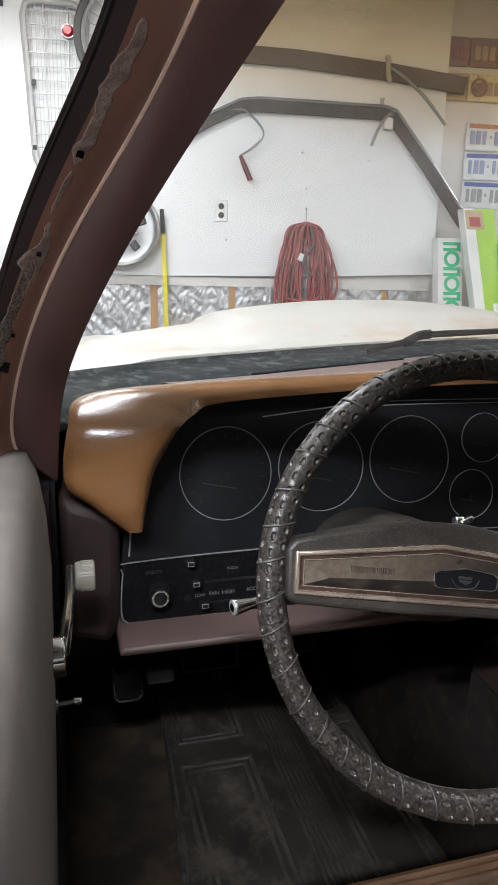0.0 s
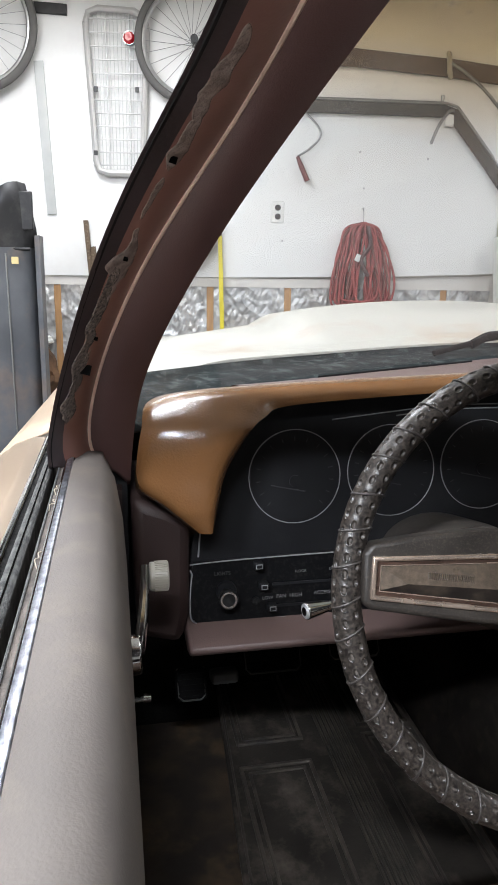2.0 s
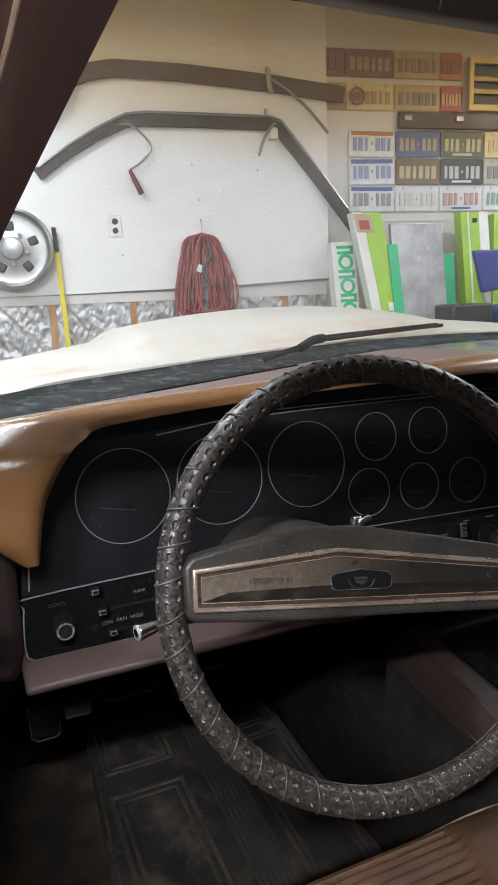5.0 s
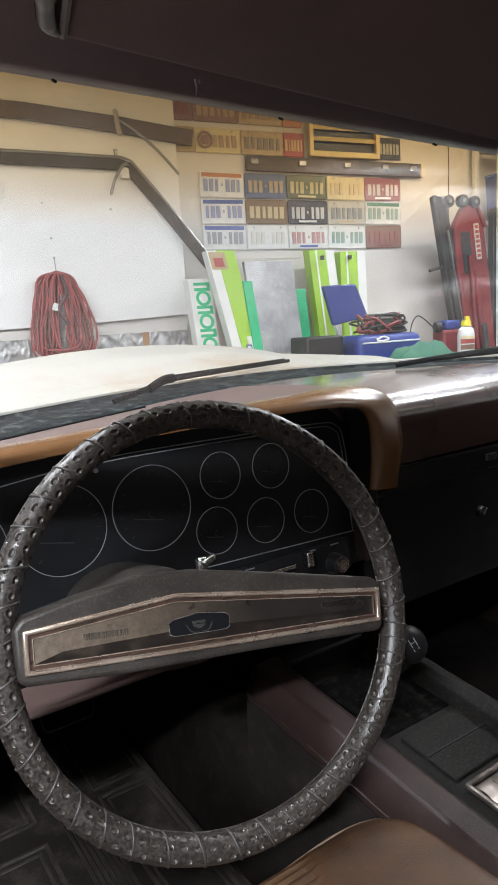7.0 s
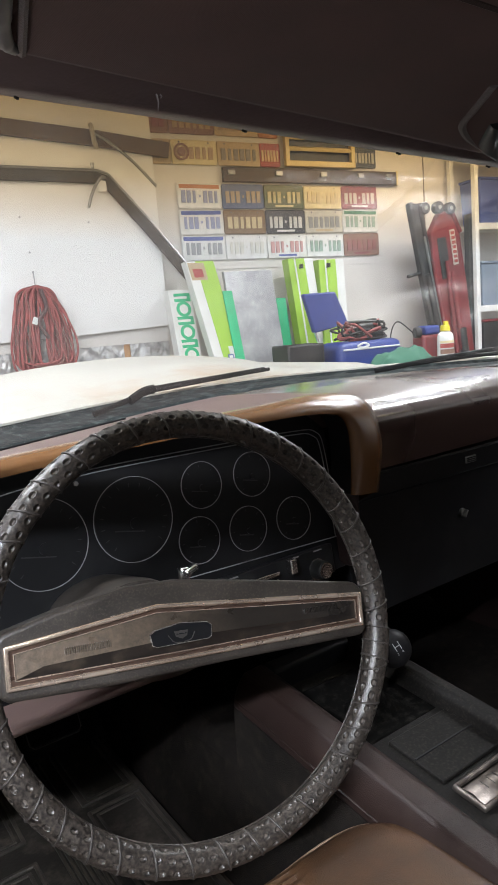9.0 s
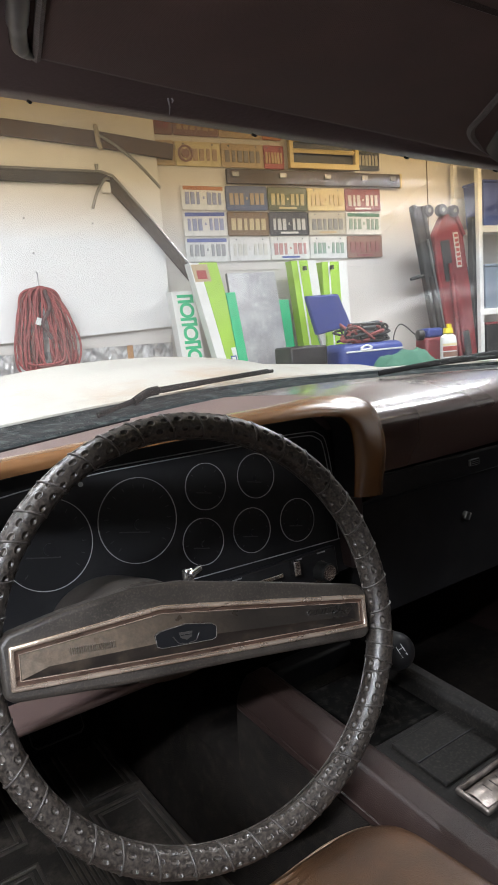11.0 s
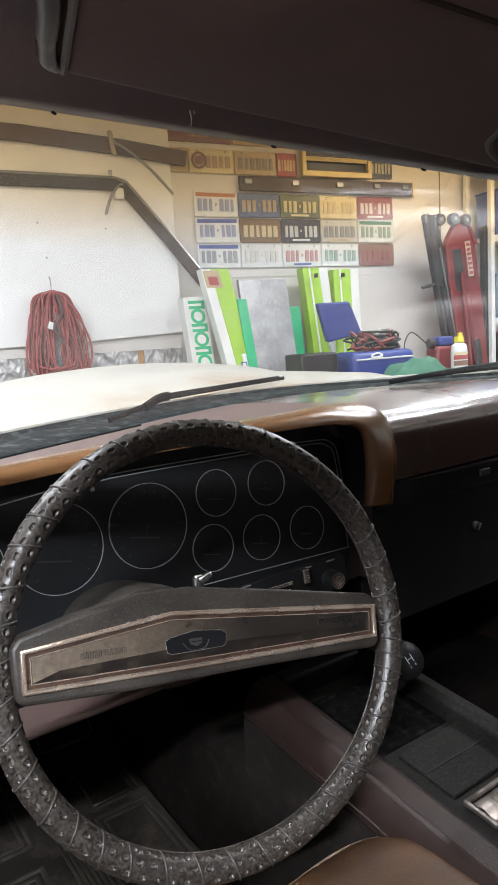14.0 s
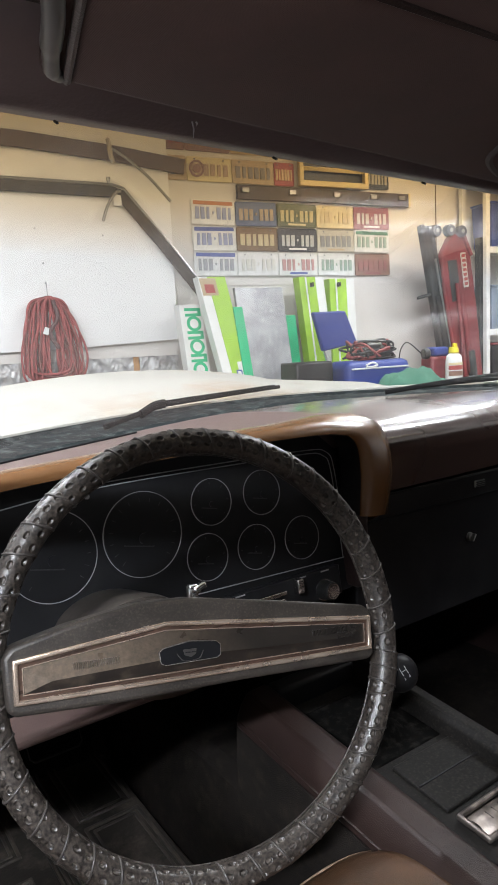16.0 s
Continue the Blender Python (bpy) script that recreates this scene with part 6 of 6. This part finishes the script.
GRID = [[("white", "navy", "white licence plate with blue characters and orange top", "orange", None, 3), ("blue", "tan", "dull blue licence plate with pale characters", None, None, 3), ("olive", "cream", "dark olive licence plate with cream characters", None, "cream", 3), ("cream", "tan", "faded cream licence plate", None, None, 3), ("maroon", "white", "maroon licence plate with white characters", None, "white", 3)],
        [("white", "navy", "white licence plate with blue band on top", "navy", None, 3), ("gold", "cream", "brown licence plate with gold characters", None, None, None), ("black", "white", "black licence plate with white characters", None, "white", 3), ("grey", "ink", "faded grey licence plate", None, "tan", None), ("white", "pine", "white licence plate with green skyline", "pine", None, 3)],
        [("white", "ink", "white licence plate with dark characters and blue top", "navy", None, 3), ("white", "grey", "faded white licence plate", None, None, 3), ("white", "red", "white licence plate with red characters", None, "navy", 3), ("white", "pine", "white licence plate with green characters", None, None, 3), ("rust", "maroon", "rusty brown licence plate", None, "maroon", None)]]
for j, line in enumerate(GRID):
    for i, (b, ink, words, top, foot, gap) in enumerate(line):
        licence_plate(1.497 + 0.2985 * i, 1.988 - 0.157 * j, b, ink, words, top, foot, gap=gap, tilt=(0.6, -0.5, 0.3, 0.0, -0.4)[(i + j) % 5], n=7 if gap else 6)
for i, (b, ink, words, w) in enumerate((("rust", "maroon", "faded reddish licence plate near the ceiling", 0.3), ("rust", "tan", "dark brown licence plate with pale characters", 0.3), ("tan", "rust", "brownish licence plate with worn characters", 0.3), ("orange", "rust", "orange licence plate partly covered", 0.14))):
    licence_plate(1.18 + 0.302 * i - (0.08 if i == 3 else 0), 2.425, b, ink, words, w=w)
for i, (b, ink, words, w) in enumerate((("tan", "ink", "cream licence plate with dark characters", 0.3), ("cream", "rust", "cream licence plate with a round orange emblem", 0.3), ("tan", "ink", "pale licence plate with dark characters", 0.3), ("red", "cream", "small red licence plate", 0.15))):
    licence_plate(1.185 + 0.302 * i - (0.08 if i == 3 else 0), 2.245, b, ink, words, w=w, h=0.145)
licence_plate(2.75, 2.255, "black", "grey", "dark licence plate beside the cream louvre", w=0.19, h=0.14)
em = thing("plate_emblem", "round orange team emblem on the cream plate", "emblem", (1.40, 3.492, 2.245))
bm = bmesh.new()
ring(bm, (0, 0, 0), 0.05, 0.012, 0.004, 32)
part("emblem_ring", bm, PC["rust"], em)
part("emblem_disc", newcyl((0, 0, 0), (0, -0.003, 0), 0.026, n=24), PC["rust"], em)

lv = thing("wall_louvre", "cream wooden louvre frame over a dark opening", "louvre", (2.38, 3.49, 2.325))
part("louvre_back", newbox((0, 0.012, 0), (0.52, 0.01, 0.29)), DARK_STEEL, lv)
for z in (-0.132, 0.132):
    part("louvre_rail", newbox((0, -0.012, z), (0.54, 0.035, 0.035)), CREAM, lv, bevel=0.003)
for x in (-0.255, 0.255):
    part("louvre_stile", newbox((x, -0.012, 0), (0.03, 0.035, 0.23)), CREAM, lv, bevel=0.003)
for z in (-0.035, 0.035):
    part("louvre_slat", newbox((0, -0.008, z), (0.48, 0.03, 0.022), Matrix.Rotation(0.5, 4, "X")), CREAM, lv, bevel=0.002)

cb = thing("clip_rail", "long dark wooden rail with metal clips above the plates", "rail", (2.335, 3.495, 2.118))
part("rail_board", newbox((0, -0.006, 0), (1.35, 0.024, 0.088)), plain("dark_brown_rail", (0.05, 0.03, 0.016), 0.5, stretch=(1, 9, 9), scale=10), cb, bevel=0.003)
for x in (-0.62, -0.28, 0.06, 0.36, 0.6):
    part("rail_clip", newbox((x, -0.024, 0.01), (0.05, 0.014, 0.03)), STEEL, cb, bevel=0.003)
part("rail_cap", newbox((0.672, -0.008, 0), (0.014, 0.03, 0.094)), CREAM, cb)
tagged(part("wall_seam", newbox((2.35, 3.508, 1.545), (2.3, 0.006, 0.005)), WALL_BEIGE), "raised horizontal drywall seam", "seam", "", "structure")
tagged(part("wall_seam", newbox((3.27, 3.508, 1.4), (0.006, 0.006, 2.7)), OLD_TRIM), "dark vertical wall joint", "seam", "", "structure")

# workbench that carries the clutter behind the car's nose
wb = thing("workbench", "plain plywood workbench against the wall", "workbench", (2.25, 3.02, 0))
part("bench_top", newbox((0, 0, 0.725), (2.4, 0.86, 0.03)), BENCH, wb, bevel=0.003)
for x in (-1.12, 1.12):
    for y in (-0.36, 0.36):
        part("leg", newbox((x, y, 0.355), (0.08, 0.08, 0.71)), STUD, wb)
TOP = 0.741


def leaning(name, label, category, x0, x1, dx, top, y, depth, mats, group=""):
    """An upright box on the bench, its top shifted sideways by dx; mats: bands (from, to, material) across its front."""
    t = thing(name, label, category, ((x0 + x1) / 2, y, TOP), group=group)
    h, w = top - TOP, x1 - x0
    sh = Matrix(((1, 0, dx / h, 0), (0, 1, 0.12, 0), (0, 0, 1, 0), (0, 0, 0, 1)))
    for k, (a, b, m) in enumerate(mats):
        bm = newbox((-w / 2 + w * (a + b) / 2, 0, h / 2), (w * (b - a), depth, h))
        bmesh.ops.transform(bm, matrix=sh, verts=bm.verts[:])
        part("carton" if k == 0 else "printed_side", bm, m, t, bevel=0.002)
    return t, sh, w, h


d, sh, w, h = leaning("lettered_carton", "white carton with green shapes in place of a brand name", "carton", 1.19, 1.33, -0.03, 1.412, 3.27, 0.09, [(0, 1, CARD)])
for k in range(8):
    bm = bmesh.new()
    if k % 2:
        ring(bm, (0.01, -0.045, h - 0.045 - k * 0.068), 0.046, 0.018, 0.003, 20)
    else:
        for s in (-0.016, 0.016):
            box(bm, (0.01, -0.047, h - 0.045 - k * 0.068 + s), (0.10, 0.004, 0.017))
        box(bm, (0.05, -0.047, h - 0.045 - k * 0.068), (0.018, 0.004, 0.03))
    bmesh.ops.transform(bm, matrix=sh, verts=bm.verts[:])
    part("green_shape", bm, GREEN, d, smooth=0)
d, sh, w, h = leaning("lamp_carton", "lime and white lamp carton leaning against the wall", "carton", 1.40, 1.575, -0.145, 1.565, 3.16, 0.08, [(0, 0.34, CARD), (0.34, 1, LIME)])
for c, s, m in (((-0.03, -0.0415, h - 0.06), (0.10, 0.003, 0.10), PC["tan"]), ((-0.03, -0.0425, h - 0.07), (0.06, 0.003, 0.05), PC["red"]), ((0.05, -0.0415, 0.16), (0.06, 0.003, 0.32), CARD), ((0.02, -0.0425, 0.25), (0.036, 0.003, 0.045), PC["navy"]), ((0.02, -0.043, 0.25), (0.022, 0.003, 0.03), CARD)):
    bm = newbox(c, s)
    bmesh.ops.transform(bm, matrix=sh, verts=bm.verts[:])
    part("print_patch", bm, m, d, smooth=0)
leaning("green_board", "thin green board standing among the cartons", "board", 1.505, 1.565, -0.045, 1.385, 3.12, 0.02, [(0, 1, GREEN)])
leaning("foil_board", "silver foil-faced insulation board leaning on the wall", "board", 1.545, 1.872, -0.03, 1.505, 3.20, 0.03, [(0, 1, plain("silver_facing", (0.52, 0.525, 0.535), 0.36, 0.7, colour2=(0.36, 0.365, 0.38), scale=7, bump=0.3, bump_scale=45, spots=(0.75, 0.75, 0.75), spot_scale=60, spot_amount=0.6))])
leaning("green_board", "green board behind the foil-faced board", "board", 1.85, 1.975, -0.01, 1.333, 3.28, 0.02, [(0, 1, GREEN)])
leaning("lamp_carton", "tall lime carton with white edge", "carton", 2.03, 2.215, -0.03, 1.575, 3.28, 0.08, [(0, 0.24, LIME), (0.24, 0.31, CARD), (0.31, 0.66, LIME), (0.66, 1, CARD)], "lime cartons")
leaning("lamp_carton", "tall lime carton tilted against its neighbour", "carton", 2.172, 2.365, 0.045, 1.56, 3.26, 0.08, [(0, 0.24, LIME), (0.24, 0.31, CARD), (0.31, 0.68, LIME), (0.68, 1, CARD)], "lime cartons")
for x in (2.07, 2.275):
    q = thing("carton_sticker", "small dark square label on a lime carton", "label", (x, 3.305, 1.52), group="carton labels")
    part("sticker", newbox((0, -0.012, 0), (0.013, 0.03, 0.026)), DARK_STEEL, q)

ch = thing("folding_chair", "blue vinyl folding chair with chrome legs on the bench", "chair", (2.13, 3.08, TOP))
bmv = prism([(-0.214, 0.591), (0.016, 0.595), (0.103, 0.393), (-0.149, 0.352)], "y", -0.05, -0.008)
part("backrest", bmv, BLUE, ch, "blue padded backrest", bevel=0.012, segs=3)
for lx in (-0.13, 0.07):
    part("leg", newtube(curve([(lx - 0.015, -0.028, 0.38), (lx + 0.03, -0.05, 0.2), (lx + 0.09, -0.08, 0.0)]), 0.009, 8), CHROME, ch)
part("seat", newbox((0.05, 0.09, 0.16), (0.24, 0.2, 0.03)), BLUE, ch, bevel=0.01)

bx = thing("black_case", "low black plastic case on the bench", "case", (1.755, 2.86, TOP))
part("case_body", newbox((0, 0, 0.15), (0.24, 0.2, 0.3)), DARK_STEEL, bx, bevel=0.012)
cl = thing("blue_cooler", "blue soft cooler bag with white piping on the bench", "cooler bag", (2.172, 2.84, TOP))
part("bag_body", newbox((0, 0, 0.145), (0.455, 0.24, 0.29)), BLUE, cl, bevel=0.045, segs=4)
part("bag_piping", newtube([(-0.2, -0.122, 0.245), (0.2, -0.122, 0.245)], 0.005, 6), WHITE, cl)
part("bag_motif", newtube(curve([(-0.1, -0.119, 0.262), (-0.05, -0.112, 0.276), (-0.02, -0.119, 0.262), (-0.06, -0.1225, 0.252), (-0.1, -0.1225, 0.255)]), 0.006, 6), WHITE, cl, "plain white shape")
cc = thing("cable_heap", "tangled black and red cables on the cooler bag", "cables", (2.19, 2.84, TOP + 0.29))
rc = random.Random(7)
for k in range(17):
    pts = [(rc.uniform(-0.17, 0.17), rc.uniform(-0.09, 0.09), 0.008 + 0.11 * rc.random() * (1 if 0 < j < 6 else 0.2)) for j in range(7)]
    part("cable", newtube(curve(pts, 5), 0.007, 7), DARK_STEEL if k % 3 else CORD_RED, cc)
part("charger_body", newbox((0.03, 0, 0.05), (0.17, 0.11, 0.10)), DARK_STEEL, cc, bevel=0.015)
part("red_clamp", newbox((0.08, -0.05, 0.06), (0.05, 0.03, 0.03), Matrix.Rotation(0.5, 4, "Z")), RED_PAINT, cc, bevel=0.006)
ct = thing("green_cloth", "crumpled green cloth heaped on the bench", "cloth", (2.27, 2.555, TOP))
rows = []
for i in range(33):
    u = i / 32 - 0.5
    row = []
    for j in range(25):
        v = j / 24 - 0.5
        r = math.hypot(u * 2, v * 2)
        z = max(0.0, 0.225 * (1 - r ** 3.0)) + 0.05 * noise.noise(Vector((u * 7, v * 7, 1.3))) * (1 if r < 0.95 else 0.2)
        row.append((u * 0.6, v * 0.31, max(0.002, z)))
    rows.append(row)
part("cloth_sheet", loft(rows), CLOTH, ct, smooth=60, solid=0.004)
bt = thing("spray_bottle", "white bottle with yellow cap and red label on the bench", "bottle", (2.795, 2.80, TOP))
bt.scale = (0.86, 0.86, 1.0)
part("bottle_body", loft([[(r * math.cos(2 * math.pi * k / 28), r * 0.7 * math.sin(2 * math.pi * k / 28), z) for k in range(28)] for z, r in ((0, 0.063), (0.005, 0.068), (0.25, 0.068), (0.28, 0.062), (0.295, 0.04), (0.30, 0.03))], close=True, cap=True), WHITE, bt)
part("bottle_label", loft([[(0.0692 * math.cos(2 * math.pi * k / 28), 0.0692 * 0.7 * math.sin(2 * math.pi * k / 28), z) for k in range(28)] for z in (0.12, 0.24)], close=True), PC["white"], bt)
for z, hh, m in ((0.232, 0.014, PC["cream"]), (0.208, 0.028, PC["red"]), (0.172, 0.03, PC["rust"])):
    part("label_bar", loft([[(0.070 * math.cos(radians(200 + 140 * k / 14)), 0.070 * 0.72 * math.sin(radians(200 + 140 * k / 14)), z + e) for k in range(15)] for e in (-hh / 2, hh / 2)]), m, bt)
part("cap", newcyl((0, 0, 0.30), (0, 0, 0.335), 0.038, 0.033, 20), YELLOW, bt, "yellow cap", bevel=0.003)
part("nozzle", newbox((0.01, 0, 0.347), (0.035, 0.02, 0.026)), YELLOW, bt, bevel=0.004)


JACK_BLACK = plain("matt_black_jack_paint", (0.022, 0.021, 0.021), 0.75, spots=(0.07, 0.065, 0.06), spot_scale=12, spot_amount=0.4)
JACK_RED = plain("dull_red_jack_paint", (0.2, 0.018, 0.022), 0.6, colour2=(0.14, 0.014, 0.017), scale=9)


def jack(x, y, lean, colour, label, outline, casters):
    """A trolley jack stood on end: a body of one outline with raised rails, a ram and its casters at the top."""
    j = thing("trolley_jack", label, "trolley jack", (x, y, TOP), group="jacks stood on end")
    j.rotation_euler = (0, radians(lean), 0)
    part("jack_deck", prism(outline, "y", -0.03, 0.03), colour, j, bevel=0.012, segs=3)
    n = len(outline) // 2
    for a, b in ((outline[0], outline[-1]), (outline[n - 1], outline[n])):
        part("side_rail", newtube([(a[0], -0.03, a[1]), (b[0], -0.03, b[1])], 0.016, 10), colour, j)
    for cx, cz in casters:
        part("caster", newcyl((cx, -0.055, cz), (cx, -0.005, cz), 0.04, n=20), JACK_BLACK, j, bevel=0.008)
        part("caster_hub", newcyl((cx, -0.058, cz), (cx, -0.054, cz), 0.014, n=12), STEEL, j)
    part("ram", newcyl((0.0, -0.045, 0.15), (-0.01, -0.045, 0.7), 0.022, n=16), colour, j)
    part("handle_socket", newcyl((0.01, -0.05, 0.05), (0.01, -0.05, 0.3), 0.03, n=16), JACK_BLACK, j)
    return j


jk = jack(3.163, 3.25, -11.2, JACK_BLACK, "black trolley jack stood on end against the wall", [(-0.045, 0.0), (0.05, 0.0), (0.042, 1.17), (-0.03, 1.19)], [(0.075, 1.13)])
part("cross_handle", newcyl((-0.16, -0.02, 0.72), (0.02, -0.02, 0.72), 0.011, n=12), JACK_BLACK, jk)
part("chrome_rod", newcyl((0.025, -0.05, 0.12), (0.02, -0.05, 0.95), 0.008, n=10), STEEL, jk)
jr = jack(3.31, 3.22, -8, JACK_RED, "red trolley jack with pale label stood on end", [(-0.11, 0.02), (0.12, 0.02), (0.135, 0.6), (0.13, 0.95), (0.07, 1.12), (-0.03, 1.10), (-0.13, 0.98), (-0.14, 0.8)], [(-0.04, 1.14), (0.06, 1.12)])
part("jack_opening", newbox((-0.045, -0.031, 0.80), (0.08, 0.008, 0.28)), JACK_BLACK, jr, bevel=0.003)
part("jack_lever", newtube([(-0.06, -0.05, 0.12), (-0.045, -0.055, 0.78)], 0.014, 10), JACK_RED, jr)
part("jack_label", newbox((0.055, -0.0335, 0.86), (0.045, 0.004, 0.24)), PC["grey"], jr, smooth=0)
for k in range(7):
    part("label_bar", newbox((0.055, -0.037, 0.765 + k * 0.032), (0.03, 0.003, 0.02)), PC["red"], jr, smooth=0)
wp = thing("small_winch", "small red and blue tool with black wheel on the bench", "tool", (2.75, 2.99, TOP))
part("tool_body", newbox((0.06, 0, 0.14), (0.16, 0.12, 0.28)), RED_PAINT, wp, bevel=0.02)
part("tool_top", newbox((0.07, 0, 0.31), (0.12, 0.1, 0.06)), BLUE, wp, bevel=0.015)
part("tool_wheel", newcyl((-0.06, -0.02, 0.30), (-0.02, -0.03, 0.30), 0.035, n=20), DARK_STEEL, wp, bevel=0.006)
part("tool_cable", newtube(curve([(-0.05, 0, 0.3), (-0.16, 0.02, 0.38), (-0.22, 0.02, 0.28), (-0.18, 0.02, 0.1), (-0.15, 0, 0.006)]), 0.004, 6), DARK_STEEL, wp)

rack = thing("storage_shelf", "white metal storage rack with bins by the wall", "shelf", (3.88, 3.32, 0))
for x in (-0.42, 0.42):
    for y in (-0.12, 0.12):
        part("post", newbox((x, y, 1.2), (0.035, 0.035, 2.4)), WHITE, rack, bevel=0.002)
for z in (0.45, 0.78, 1.165, 1.745, 2.25):
    part("shelf_board", newbox((0, 0, z), (0.80, 0.22, 0.03)), WHITE, rack, bevel=0.003)
    part("shelf_edge", newbox((0, -0.121, z - 0.004), (0.802, 0.014, 0.045)), WHITE, rack, bevel=0.002)
GREY_BIN = plain("grey_bin_plastic", (0.2, 0.25, 0.32), 0.5)
for x, z, s, m, lid, lab in ((3.66, 1.18, (0.3, 0.2, 0.3), GREY_BIN, GREY_BIN, "blue-grey bin on the white rack"), (4.03, 1.18, (0.26, 0.2, 0.26), DARK_STEEL, DARK_STEEL, "dark crate on the white rack"), (3.66, 0.795, (0.3, 0.2, 0.27), DARK_STEEL, RED_PAINT, "black bin with a red lid on the rack"), (3.68, 0.465, (0.3, 0.2, 0.26), DARK_STEEL, DARK_STEEL, "dark crate on the lower rack shelf"), (3.66, 1.76, (0.3, 0.2, 0.3), BLUE, BLUE, "blue bin on the upper rack shelf")):
    q = thing("storage_box", lab, "box", (x, 3.30, z), group="boxes on the rack")
    part("box_body", loft([[(sx * s[0] / 2 * k, sy * s[1] / 2 * k, h) for sx, sy in ((-1, -1), (1, -1), (1, 1), (-1, 1))] for h, k in ((0.0, 0.9), (0.01, 0.91), (s[2] - 0.02, 1.0), (s[2], 1.0))], close=True, cap=True), m, q, bevel=0.006)
    part("box_lid", newbox((0, 0, s[2] + 0.009), (s[0] + 0.014, s[1] + 0.014, 0.018)), lid, q, bevel=0.005)
pt = thing("dark_post", "black steel post leaning beside the rack", "post", (3.447, 3.25, 0))
part("post", newbox((0, 0, 0.915), (0.05, 0.05, 1.83)), DARK_STEEL, pt, bevel=0.003)

# housings of the added, unseen ceiling lights
TUBE = bpy.data.materials.new("lit_diffuser")
TUBE.use_nodes = True
TUBE.node_tree.nodes["Principled BSDF"].inputs["Emission Color"].default_value = (1.0, 0.95, 0.88, 1)
TUBE.node_tree.nodes["Principled BSDF"].inputs["Emission Strength"].default_value = 12.0
for lx, ly, lz, lw in LAMPS:
    f = thing("added_ceiling_batten", "added white ceiling batten light, out of view", "ceiling light", (lx, ly, 2.75), group="ceiling lights")
    part("housing", newbox((0, 0, -0.03), (1.2, 0.2, 0.06)), WHITE, f, bevel=0.004)
    part("diffuser", newbox((0, 0, -0.064), (1.16, 0.16, 0.012)), TUBE, f)
